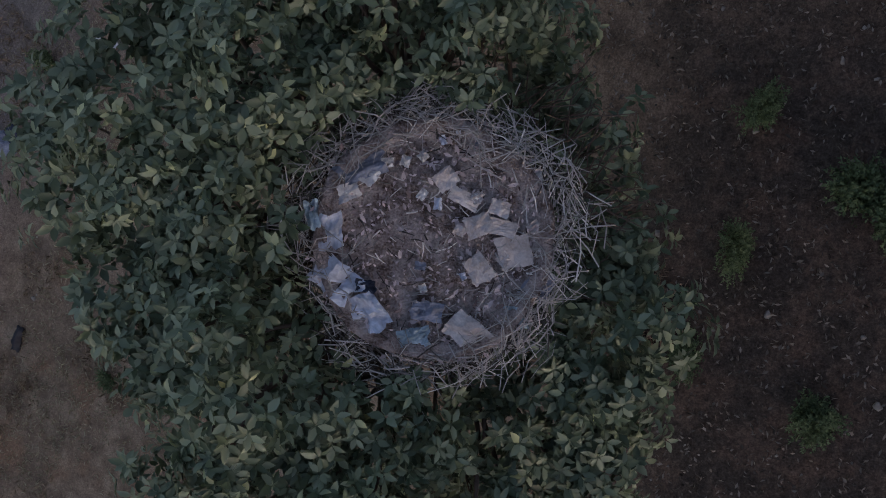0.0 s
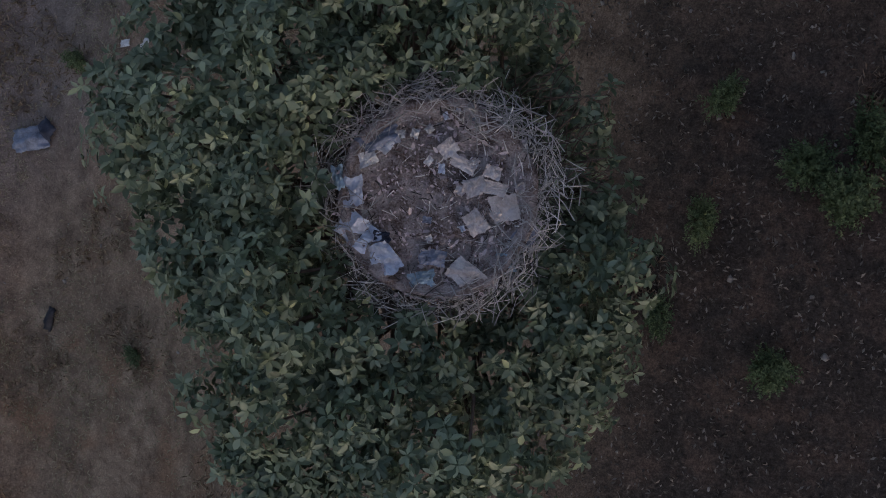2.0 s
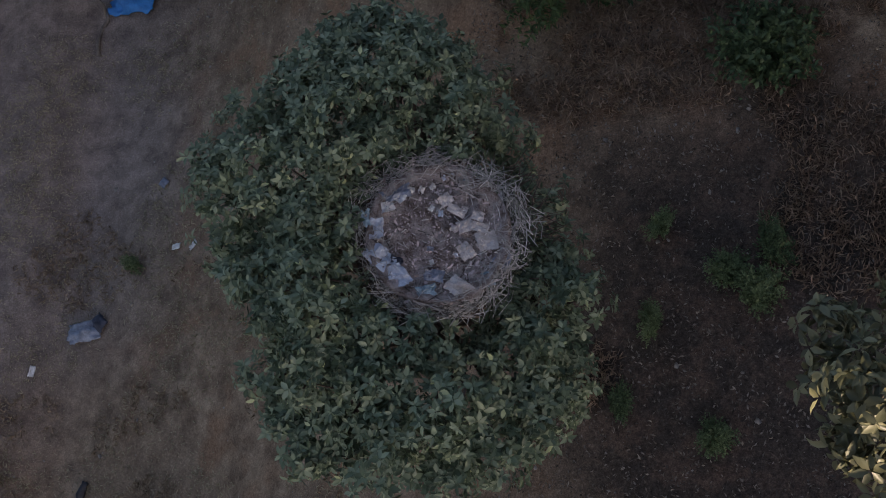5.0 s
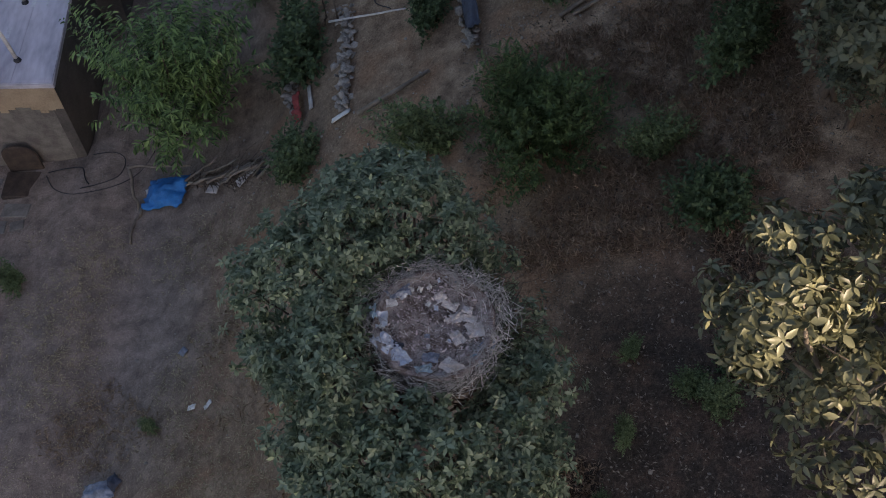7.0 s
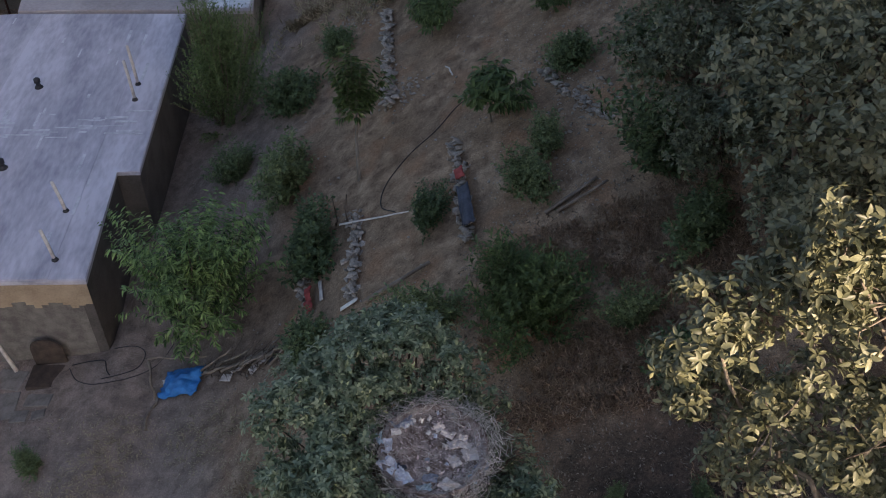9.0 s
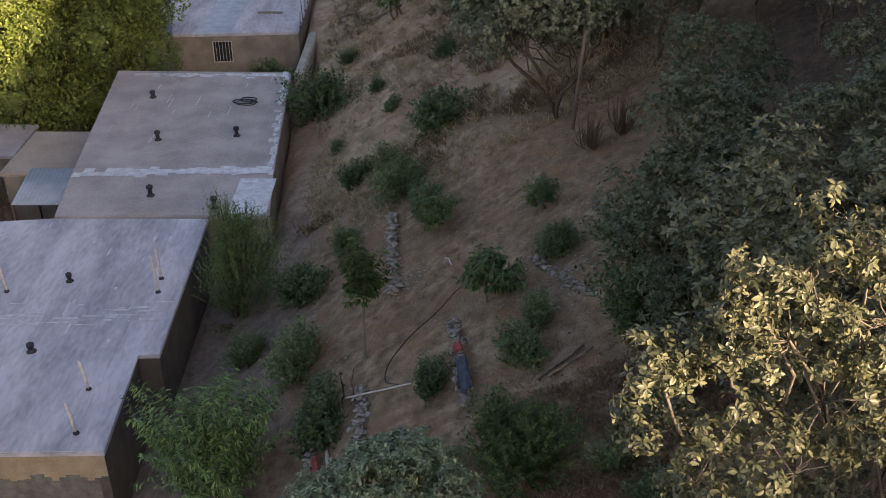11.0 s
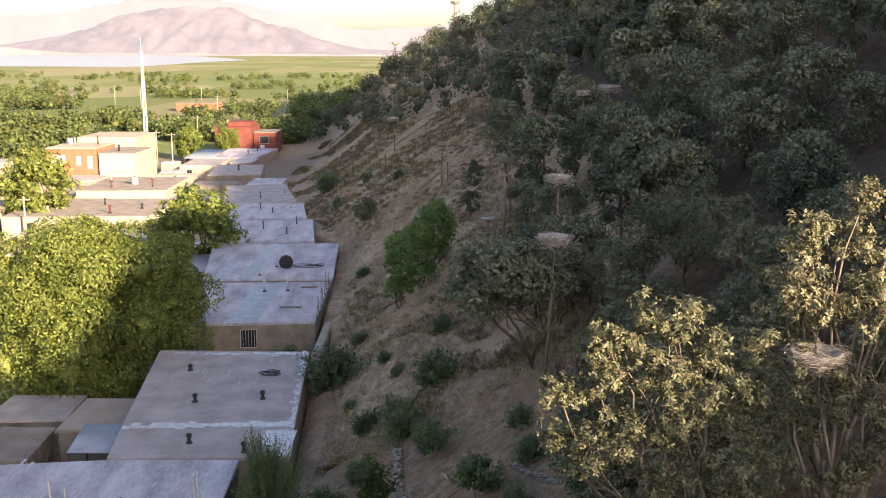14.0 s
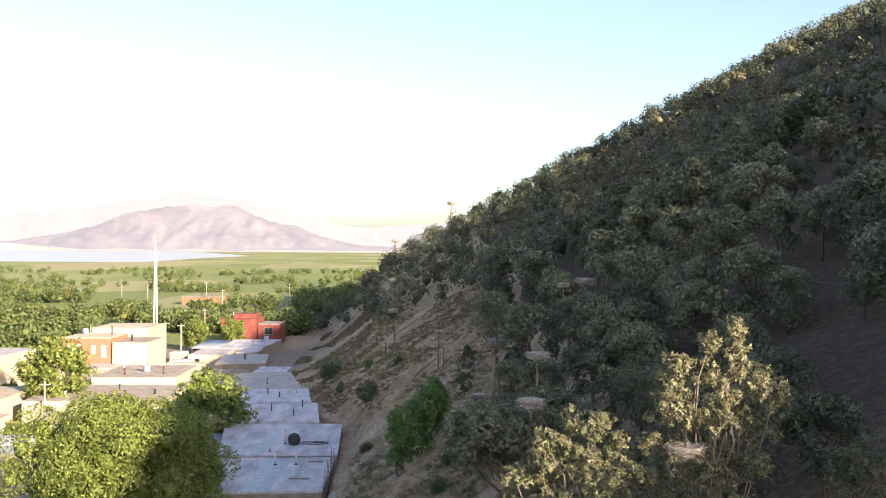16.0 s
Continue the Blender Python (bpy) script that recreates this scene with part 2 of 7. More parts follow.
def land(x, y):
    d = x - foot(y)
    far = sstep(60, 260, y)
    low = -4.1 - 1.9 * sstep(26, 90, y)
    z = low + (0.575 - 0.03 * far) * softpos(d - (low + 6.0) / 0.575, 1.6) + 0.6 * sstep(0, 14, d) + far * 7.0 * sstep(0, 24, d) - 1.0 * softpos(x - 150.0, 12.0)
    z -= 1.0 * sstep(-2, -5, x) * (1 - sstep(9, 16, y)) * sstep(-9.5, -7, x)
    if 9.5 < y < 150:
        e = between(y, HOUSE_EDGE)
        on = sstep(9.5, 11.5, y) * (1 - sstep(128, 150, y))
        z = z + (min(z, -1.35) - z) * sstep(e + 2.6, e + 0.3, x) * on
        yard = sstep(41.0, 42.2, y) * (1 - sstep(48.2, 49.2, y)) if y < 60 else 0.0
        z = z + (min(z, -3.8) - z) * max(sstep(e - 0.25, e - 0.7, x), yard * sstep(e + 0.9, e + 0.4, x)) * on
    # hump added out of view so the hill's shadow covers part of the walnut
    if y < -50 and x > 60:
        z += 8.5 * math.exp(-((y + 79) / 8.0) ** 2) * math.exp(-((x - 92) / 14.0) ** 2)
    # crest capped out of view to set where the sun clears it
    if y < -78 and x > 80:
        k = sstep(-86, -100, y)
        z += (min(z, 55.6 + 0.35 * (x - 88.0)) - z) * k
    z -= 1.5 * sstep(140, 700, y) * (1 - sstep(0, 40, d))
    if x > 12 and -60 < y < 340:
        z += sstep(14, 45, x) * sstep(-60, -20, y) * (2.4 * noise.noise((x * 0.028, y * 0.022, 21)) + 1.2 * noise.noise((x * 0.08, y * 0.06, 22)))
    end = sstep(330, 560, y)
    return z * (1 - end) - 7.5 * end


def rough(x, y):
    """Small humps of the open slope."""
    d = x - foot(y)
    k = sstep(1, 8, d) * (1 - sstep(200, 320, y))
    return k * (0.26 * noise.noise((x * 0.22, y * 0.22, 0)))


def ground_z(x, y):
    return land(x, y) + rough(x, y)


def graded(a, b, step, lo, hi, grow=1.12):
    v = list(np.arange(a, b + step / 2, step))
    s = step
    while v[-1] < hi:
        s *= grow
        v.append(min(hi, v[-1] + s))
    s = step
    while v[0] > lo:
        s *= grow
        v.insert(0, max(lo, v[0] - s))
    return v


def quick_mesh(name, verts, tris=None, quads=None):
    """A mesh from arrays of corners, triangles and quads."""
    me = bpy.data.meshes.new(name)
    verts = np.asarray(verts, dtype=np.float32).reshape(-1, 3)
    tris = np.zeros((0, 3), np.int32) if tris is None else np.asarray(tris, np.int32).reshape(-1, 3)
    quads = np.zeros((0, 4), np.int32) if quads is None else np.asarray(quads, np.int32).reshape(-1, 4)
    me.vertices.add(len(verts))
    me.vertices.foreach_set("co", verts.ravel())
    loops = np.concatenate([tris.ravel(), quads.ravel()])
    me.loops.add(len(loops))
    me.loops.foreach_set("vertex_index", loops)
    me.polygons.add(len(tris) + len(quads))
    starts = np.concatenate([np.arange(len(tris)) * 3, len(tris) * 3 + np.arange(len(quads)) * 4])
    me.polygons.foreach_set("loop_start", starts.astype(np.int32))
    me.update(calc_edges=True)
    me.validate()
    return me


TREELINE = ((-40, 7.5), (-8, 7.5), (5, 6.6), (8, 5.2), (14, 5.0), (19, 6.4), (25, 6.8), (35, 6.6), (64, 5.9), (94, 7.0), (118, 6.4), (127, 3), (134, -1.5), (140, -7), (165, -11), (190, -15), (215, -23), (230, -30), (240, -36), (260, -42), (330, -44), (420, -20), (520, 20))
GX, GY = graded(-40, 40, 0.5, -4800, 4800), graded(-40, 130, 0.75, -900, 4850, 1.08)
gv, soil = [], []
for gy in GY:
    for gx in GX:
        gv.append((gx, gy, ground_z(gx, gy) if -60 < gx < 160 and -60 < gy < 340 else land(gx, gy)))
        gd = gx - foot(gy)
        # shade of oaks and hill put into the soil colour as dark humus
        shade_humus = sstep(0.0, 2.5, gx + 1.2 * noise.noise((gx * 0.4, gy * 0.4, 8))) * (1 - sstep(0.5, 4.5, gy + 1.5 * noise.noise((gx * 0.4, gy * 0.4, 18)))) if gx < 40 else 0.0
        if -40 < gy < 330 and gx < 160:
            shade_humus = max(shade_humus, 0.85 * sstep(0.5, 5.0, gx - between(gy, TREELINE) + 2.5 * noise.noise((gx * 0.3, gy * 0.3, 11))) * sstep(4, 10, gy))
        town = sstep(-24, -30, gx) * sstep(-100, -85, gx) * sstep(20, 45, gy) * (1 - sstep(195, 220, gy))
        if gy > 4180:
            town = 1.0
        soil.append(((sstep(-6.0, -14.0, gd) * sstep(130, 190, gy) if gy < 560 else 1.0) * (1 - town),              # fields of the valley
                     sstep(22, 28, gy + 2.5 * noise.noise((gx * 0.3, gy * 0.3, 1))) * sstep(1 - 4 * sstep(60, 90, gy) - 7 * sstep(100, 130, gy), 4 - 4 * sstep(60, 90, gy) - 7 * sstep(100, 130, gy), gd) * (1 - sstep(9, 16, gx)),                  # dry grass slope
                     sstep(-3.6, -7, gx + 1.6 * noise.noise((gx * 0.3, gy * 0.3, 2))) * (1 - sstep(22, 34, gy)) * sstep(-3, 3, gy + 0.6 * (-8 - gx) + 2.0 * noise.noise((gx * 0.5, gy * 0.5, 5))) + town,
                     shade_humus))                # trodden yard
nx = len(GX)
gi = np.arange(len(GX) * len(GY)).reshape(len(GY), nx)
gq = np.stack([gi[:-1, :-1], gi[:-1, 1:], gi[1:, 1:], gi[1:, :-1]], -1).reshape(-1, 4)
ground_mesh = quick_mesh("ground", gv, quads=gq)
attr = ground_mesh.attributes.new("soil", "FLOAT_COLOR", "POINT")
attr.data.foreach_set("color", np.array(soil, np.float32).ravel())
ground_mesh.shade_smooth()


def ground_material():
    m = bpy.data.materials.new("ground")
    m.use_nodes = True
    t = m.node_tree
    n, lk = t.nodes, t.links
    p = n["Principled BSDF"]
    co = n.new("ShaderNodeTexCoord")
    at = n.new("ShaderNodeAttribute")
    at.attribute_name = "soil"
    sep = n.new("ShaderNodeSeparateColor")
    lk.new(at.outputs["Color"], sep.inputs[0])

    def nz(scale, detail=6, rough_=0.6):
        a = n.new("ShaderNodeTexNoise")
        a.inputs["Scale"].default_value, a.inputs["Detail"].default_value, a.inputs["Roughness"].default_value = scale, detail, rough_
        lk.new(co.outputs["Object"], a.inputs[0])
        return a.outputs[0]

    def ramp(src, *stops):
        r = n.new("ShaderNodeValToRGB")
        while len(r.color_ramp.elements) < len(stops):
            r.color_ramp.elements.new(0.5)
        for e, (pos, c) in zip(r.color_ramp.elements, stops):
            e.position, e.color = pos, (*c, 1)
        lk.new(src, r.inputs[0])
        return r.outputs[0]

    def blend(f, a, b):
        x = n.new("ShaderNodeMix")
        x.data_type = "RGBA"
        lk.new(f, x.inputs[0])
        lk.new(a, x.inputs[6])
        lk.new(b, x.inputs[7])
        return x.outputs[2]

    def mul(a, b):
        x = n.new("ShaderNodeMath")
        x.operation = "MULTIPLY"
        lk.new(a, x.inputs[0])
        lk.new(b, x.inputs[1])
        return x.outputs[0]

    big, mid, fine = nz(0.35), nz(2.2, 8, 0.65), nz(16, 8, 0.7)
    earth = ramp(mid, (0.36, (0.11, 0.073, 0.049)), (0.5, (0.25, 0.172, 0.116)), (0.64, (0.43, 0.315, 0.215)))
    litter = ramp(fine, (0.3, (0.08, 0.056, 0.039)), (0.58, (0.25, 0.175, 0.117)), (0.75, (0.52, 0.41, 0.29)))
    base = blend(ramp(big, (0.4, (0.25,) * 3), (0.6, (0.75,) * 3)), earth, litter)
    grass = blend(ramp(mid, (0.42, (0, 0, 0)), (0.6, (1, 1, 1))), ramp(fine, (0.3, (0.24, 0.162, 0.112)), (0.7, (0.47, 0.335, 0.235))), ramp(fine, (0.3, (0.36, 0.258, 0.177)), (0.7, (0.66, 0.50, 0.36))))
    patch = nz(0.8, 5, 0.6)
    grass = blend(ramp(patch, (0.5, (0, 0, 0)), (0.66, (0.75,) * 3)), grass, ramp(fine, (0.3, (0.12, 0.09, 0.064)), (0.7, (0.25, 0.19, 0.134))))
    turf = nz(0.16, 6, 0.65)
    grass = blend(ramp(turf, (0.50, (0, 0, 0)), (0.60, (0.8,) * 3)), grass, ramp(fine, (0.3, (0.19, 0.115, 0.078)), (0.7, (0.40, 0.255, 0.175))))
    olive = nz(0.45, 6, 0.7)
    grass = blend(ramp(olive, (0.54, (0, 0, 0)), (0.66, (0.7,) * 3)), grass, ramp(fine, (0.3, (0.13, 0.11, 0.06)), (0.7, (0.29, 0.245, 0.14))))
    yard = blend(ramp(fine, (0.35, (0.2,) * 3), (0.7, (0.9,) * 3)), ramp(mid, (0.36, (0.11, 0.086, 0.072)), (0.64, (0.235, 0.188, 0.16))), ramp(mid, (0.36, (0.21, 0.168, 0.143)), (0.64, (0.36, 0.294, 0.252))))
    vor = n.new("ShaderNodeTexVoronoi")
    vor.inputs["Scale"].default_value = 0.011
    mp = n.new("ShaderNodeMapping")
    mp.inputs["Scale"].default_value = (1.0, 0.45, 0.0)
    lk.new(co.outputs["Object"], mp.inputs[0])
    lk.new(mp.outputs[0], vor.inputs[0])
    sp = n.new("ShaderNodeSeparateColor")
    lk.new(vor.outputs["Color"], sp.inputs[0])
    field = ramp(sp.outputs[0], (0.0, (0.145, 0.175, 0.064)), (0.35, (0.175, 0.205, 0.078)), (0.6, (0.215, 0.23, 0.10)), (0.82, (0.31, 0.27, 0.17)), (1.0, (0.16, 0.185, 0.068)))
    rusty = nz(0.9, 4, 0.5)
    base = blend(ramp(rusty, (0.52, (0, 0, 0)), (0.66, (0.7,) * 3)), base, ramp(fine, (0.3, (0.15, 0.08, 0.045)), (0.7, (0.37, 0.22, 0.135))))
    # dark soil and litter tones that also carry the shade under the trees
    shade_humus = blend(ramp(mid, (0.45, (0, 0, 0)), (0.62, (1, 1, 1))), ramp(fine, (0.3, (0.026, 0.021, 0.017)), (0.6, (0.078, 0.06, 0.048)), (0.8, (0.23, 0.185, 0.15))), ramp(fine, (0.3, (0.055, 0.035, 0.026)), (0.7, (0.17, 0.115, 0.086))))
    base = blend(at.outputs["Alpha"], base, shade_humus)
    c = blend(sep.outputs[1], base, grass)
    c = blend(sep.outputs[2], c, yard)
    c = blend(sep.outputs[0], c, field)
    grit = n.new("ShaderNodeMix")
    grit.data_type, grit.blend_type = "RGBA", "MULTIPLY"
    grit.inputs[0].default_value = 1.0
    lk.new(c, grit.inputs[6])
    lk.new(blend(sep.outputs[0], ramp(nz(46, 6, 0.75), (0.34, (0.52,) * 3), (0.5, (0.95,) * 3), (0.66, (1.55,) * 3)), ramp(fine, (0.0, (1, 1, 1)), (1.0, (1, 1, 1)))), grit.inputs[7])
    lk.new(grit.outputs[2], p.inputs["Base Color"])
    p.inputs["Roughness"].default_value = 0.95
    p.inputs["Specular IOR Level"].default_value = 0.15
    bp = n.new("ShaderNodeBump")
    bp.inputs["Strength"].default_value, bp.inputs["Distance"].default_value = 0.5, 0.05
    lk.new(fine, bp.inputs["Height"])
    lk.new(bp.outputs[0], p.inputs["Normal"])
    return m


ground_mesh.materials.append(ground_material())
ground = tagged(new("ground", ground_mesh), "brown earth slope with dry grass above a green valley", "ground", kind="structure")

# ---- building helpers ----
def thing(name, loc, label, category, group="", kind=""):
    ob = new(name)
    ob.location = loc
    ob.empty_display_size = 0.2
    return tagged(ob, label, category, group, kind)


def part(name, bm, material, parent, label=""):
    """Links a bmesh or mesh as one mesh object under a thing or part."""
    if isinstance(bm, bmesh.types.BMesh):
        bmesh.ops.recalc_face_normals(bm, faces=bm.faces)
        me = bpy.data.meshes.new(name)
        bm.to_mesh(me)
        bm.free()
    else:
        me = bm
    if material and not me.materials:
        me.materials.append(material)
    ob = new(name, me)
    ob.parent = parent
    return tagged(ob, label)


def single(name, me, material, loc, label, category, group="", kind="", turn=0.0):
    if isinstance(me, bmesh.types.BMesh):
        bmesh.ops.recalc_face_normals(me, faces=me.faces)
        md = bpy.data.meshes.new(name)
        me.to_mesh(md)
        me.free()
        me = md
    if material and not me.materials:
        me.materials.append(material)
    ob = new(name, me)
    ob.location = loc
    ob.rotation_euler = (0, 0, radians(turn))
    return tagged(ob, label, category, group, kind)


def box(bm, lo, hi, m=None):
    vs = [bm.verts.new((x, y, z)) for z in (lo[2], hi[2]) for y in (lo[1], hi[1]) for x in (lo[0], hi[0])]
    for f in ((0, 2, 3, 1), (4, 5, 7, 6), (0, 1, 5, 4), (2, 6, 7, 3), (0, 4, 6, 2), (1, 3, 7, 5)):
        bm.faces.new([vs[i] for i in f])
    if m is not None:
        for v in vs:
            v.co = m @ v.co
    return vs


def tube_data(points, radii, sides=6, cap=True):
    """Corners and faces of a tapered tube along points."""
    pts = [Vector(p) for p in points]
    vs, qs, ts = [], [], []
    for i, p in enumerate(pts):
        d = (pts[min(i + 1, len(pts) - 1)] - pts[max(i - 1, 0)]).normalized()
        a = d.orthogonal().normalized() if abs(d.z) > 0.98 else Vector((-d.y, d.x, 0)).normalized()
        b = d.cross(a)
        for k in range(sides):
            w = 2 * math.pi * k / sides
            vs.append(p + (a * math.cos(w) + b * math.sin(w)) * radii[i])
    for i in range(len(pts) - 1):
        for k in range(sides):
            k2 = (k + 1) % sides
            qs.append((i * sides + k, i * sides + k2, (i + 1) * sides + k2, (i + 1) * sides + k))
    if cap:
        for base, flip in ((0, 1), ((len(pts) - 1) * sides, 0)):
            for k in range(1, sides - 1):
                f = (base, base + k, base + k + 1)
                ts.append(f[::-1] if flip else f)
    return vs, qs, ts


def tubes_mesh(name, tubes, sides=6, join=True):
    """One mesh of several tubes, a list of (points, radii); a later tube grows out of the nearest corner of those before it."""
    V, Q, T = [], [], []
    A = np.zeros((0, 3))
    for pts, rad in tubes:
        v, q, t = tube_data(pts, rad, sides)
        o = len(V)
        fresh = [tuple(c) for c in v]
        if join and o:
            near = int(np.argmin(((A - np.array(pts[0])) ** 2).sum(1)))
            fresh, o = fresh[sides:], o - sides
            T += [(near, o + sides + (k + 1) % sides, o + sides + k) for k in range(sides)]
            q = q[sides:]
            t = [f for f in t if min(f) >= sides]
        V += fresh
        A = np.concatenate([A, np.array(fresh)])
        Q += [tuple(i + o for i in f) for f in q]
        T += [tuple(i + o for i in f) for f in t]
    me = quick_mesh(name, V, T, Q)
    me.shade_smooth()
    return me


# ---- leaves and trees ----
def unit(a):
    return a / np.maximum(np.linalg.norm(a, axis=-1, keepdims=True), 1e-9)


def rosettes(rng, tips, axes, count, lo=0.05, hi=0.9):
    """Leaves that spread round the axis of each shoot tip: bases, ways, normals."""
    axes = unit(axes)
    ref = np.where(np.abs(axes[:, 2:3]) < 0.9, np.array([[0, 0, 1.0]]), np.array([[1.0, 0, 0]]))
    t1 = unit(np.cross(axes, ref))
    t2 = np.cross(axes, t1)
    P, D, N = [], [], []
    start = rng.uniform(0, 6.28, len(tips))
    for j in range(count):
        phi = start + 6.283 * j / count + rng.normal(0, 0.25, len(tips))
        el = rng.uniform(lo, hi, len(tips))[:, None]
        r = t1 * np.cos(phi)[:, None] + t2 * np.sin(phi)[:, None]
        P.append(tips + r * 0.008 - axes * 0.02 * rng.uniform(0, 1, (len(tips), 1)))
        D.append(unit(r * np.cos(el) + axes * np.sin(el)))
        N.append(unit(axes * np.cos(el) - r * np.sin(el)))
    return np.concatenate(P), np.concatenate(D), np.concatenate(N)


def leaf_arrays(rng, P, D, N, length, width, full=False):
    """Corners and triangles of pointed, folded leaves."""
    n = len(P)
    L = (np.asarray(length) * rng.uniform(0.65, 1.25, n))[:, None]
    W = L * width * rng.uniform(0.8, 1.2, n)[:, None]
    S = np.cross(D, N)
    if full:
        V = np.stack([P, P + D * L * .36 - N * L * .03, P + D * L * .70 - N * L * .05, P + D * L - N * L * .16,
                      P + D * L * .34 + S * W * .5 + N * L * .05, P + D * L * .70 + S * W * .38 + N * L * .02,
                      P + D * L * .34 - S * W * .5 + N * L * .05, P + D * L * .70 - S * W * .38 + N * L * .02], 1)
        F = np.array([(0, 1, 4), (0, 6, 1), (1, 2, 5), (1, 5, 4), (1, 6, 7), (1, 7, 2), (2, 3, 5), (2, 7, 3)])
        k = 8
    else:
        V = np.stack([P, P + D * L * .5 + S * W * .5 + N * L * .06, P + D * L - N * L * .1, P + D * L * .5 - S * W * .5 + N * L * .06], 1)
        F = np.array([(0, 2, 1), (0, 3, 2)])
        k = 4
    T = (np.arange(n) * k)[:, None, None] + F[None]
    return V.reshape(-1, 3), T.reshape(-1, 3)


def clump_tips(rng, centres, radii, per, flat=0.8, up=0.45):
    """Shoot tips over the outer side of leafy clumps, with the ways they point."""
    c = np.repeat(centres, per, 0)
    r = np.repeat(radii, per)[:, None]
    d = unit(rng.normal(0, 1, (len(c), 3)) + np.array([0, 0, up]))
    pos = c + d * r * np.array([1, 1, flat]) * rng.uniform(0.55, 1.05, (len(c), 1))
    return pos, unit(d + np.array([0, 0, up]) + rng.normal(0, 0.25, d.shape))


def limb(rng, a, b, r0, r1, bend=0.12, n=5):
    a, b = np.array(a, float), np.array(b, float)
    L = np.linalg.norm(b - a)
    pts = [a + (b - a) * i / (n - 1) + (rng.normal(0, bend * L * 0.5, 3) if 0 < i < n - 1 else 0) for i in range(n)]
    return [tuple(p) for p in pts], [r0 + (r1 - r0) * i / (n - 1) for i in range(n)]


def ball(level):
    bm = bmesh.new()
    bmesh.ops.create_icosphere(bm, subdivisions=level, radius=1.0)
    bm.verts.index_update()
    V, F = np.array([v.co[:] for v in bm.verts]), np.array([[v.index for v in f.verts] for f in bm.faces])
    bm.free()
    return V, F


CORES = (ball(1), ball(2))


def cores(rng, centres, radii, level, uneven=0.22):
    """Uneven inner masses of leafy clumps, which close the crown behind the outer leaves."""
    V, F = CORES[level]
    n = len(centres)
    k = 1 + uneven * rng.normal(0, 1, (n, len(V), 1)).clip(-1.6, 1.6)
    W = centres[:, None, :] + V[None] * k * np.asarray(radii)[:, None, :]
    return W.reshape(-1, 3), (np.arange(n)[:, None, None] * len(V) + F[None]).reshape(-1, 3)


def tree_meshes(seed, height, radius, clear, clumps, per, count, length, width=0.5, full=False, full_low=0.0, up=0.45, trunks=1, lean=0.0, clump_r=0.30, sides=6, shape=1.0, soft=False):
    """Trunk and crown of a broad-leaved tree that stands at the origin; clear: height of the crown's underside."""
    rng = np.random.default_rng(seed)
    ch = (height - clear) / 2
    d = unit(rng.normal(0, 1, (clumps, 3)) + np.array([0, 0, 0.25]))
    rr = rng.uniform(0.45, 0.82, clumps)[:, None]
    off = np.array([lean, 0, clear + ch])
    taper = 1 - (1 - shape) * np.clip(d[:, 2:3], 0, 1)
    cen = off + d * rr * np.array([radius, radius, ch]) * np.concatenate([taper, taper, np.ones_like(taper)], 1)
    rad = rng.uniform(0.75, 1.25, clumps) * radius * clump_r
    tips, axes = clump_tips(rng, cen, rad, per, up=up)
    if soft:
        # leaves that lie over the rounded clumps, for trees seen from afar
        c, r = np.repeat(cen, per * count, 0), np.repeat(rad, per * count)[:, None]
        N = unit(rng.normal(0, 1, c.shape) + [0, 0, 0.3])
        P = c + N * r * [1, 1, 0.85] * rng.uniform(0.8, 1.1, (len(c), 1))
        N = unit(N + rng.normal(0, 0.7, c.shape))
        D = unit(np.cross(N, rng.normal(0, 1, N.shape)))
        P = P - D * length * 0.5
    else:
        P, D, N = rosettes(rng, tips, axes, count)
    V, T = leaf_arrays(rng, P, D, N, length, width, full)
    if soft:
        CV, CF = cores(rng, cen, np.repeat(rad[:, None] * 0.33, 3, 1), 0, 0.3)
        V, T = np.concatenate([V, CV]), np.concatenate([T, CF + len(V)])
    crown = quick_mesh("crown", V, T)
    if soft:
        crown.shade_smooth()
    tubes = []
    for k in range(trunks):
        base = np.array([rng.normal(0, 0.25), rng.normal(0, 0.25), -0.3]) if trunks > 1 else np.array([0, 0, -0.3])
        top = off + np.array([rng.normal(0, 0.3 * radius * (trunks > 1)), rng.normal(0, 0.3 * radius * (trunks > 1)), -ch * 0.35])
        r0 = max(0.05, height * 0.024) / (1 if trunks == 1 else 1.6)
        tubes.append(limb(rng, base, top, r0, r0 * 0.55, 0.07, 6))
        pick = rng.permutation(clumps)[: max(4, clumps // (3 * trunks))]
        for i in pick:
            a = base + (top - base) * rng.uniform(0.55, 1.0)
            tubes.append(limb(rng, a, cen[i], r0 * 0.42, r0 * 0.10, 0.14))
    return tubes_mesh("trunk", tubes, sides), crown


def tree(name, loc, meshes, bark, leaf, label, category="tree", group="", turn=0.0, size=1.0):
    th = thing(name, loc, label, category, group)
    th.rotation_euler = (0, 0, radians(turn))
    th.scale = (size,) * 3
    part("trunk", meshes[0], bark, th)
    part("crown", meshes[1], leaf, th)
    return th


def on_ground(x, y, sink=0.05):
    return (x, y, ground_z(x, y) - sink)


# ---- the nest tree ----
NEST = (-0.06, -0.17)
NEST_Z = 6.95


CROWN_EDGE = ((-180, 2.45), (-161, 2.2), (-150, 2.2), (-137, 2.6), (-120, 2.85), (-100, 2.75), (-78, 2.6), (-60, 2.35), (-42, 2.2), (-25, 1.95), (-8, 1.6), (6, 1.2), (17, 1.45), (38, 1.75), (50, 1.9), (67, 1.9), (78, 2.2), (98, 2.75), (116, 2.95), (135, 2.6), (150, 2.65), (165, 2.75), (180, 2.45))


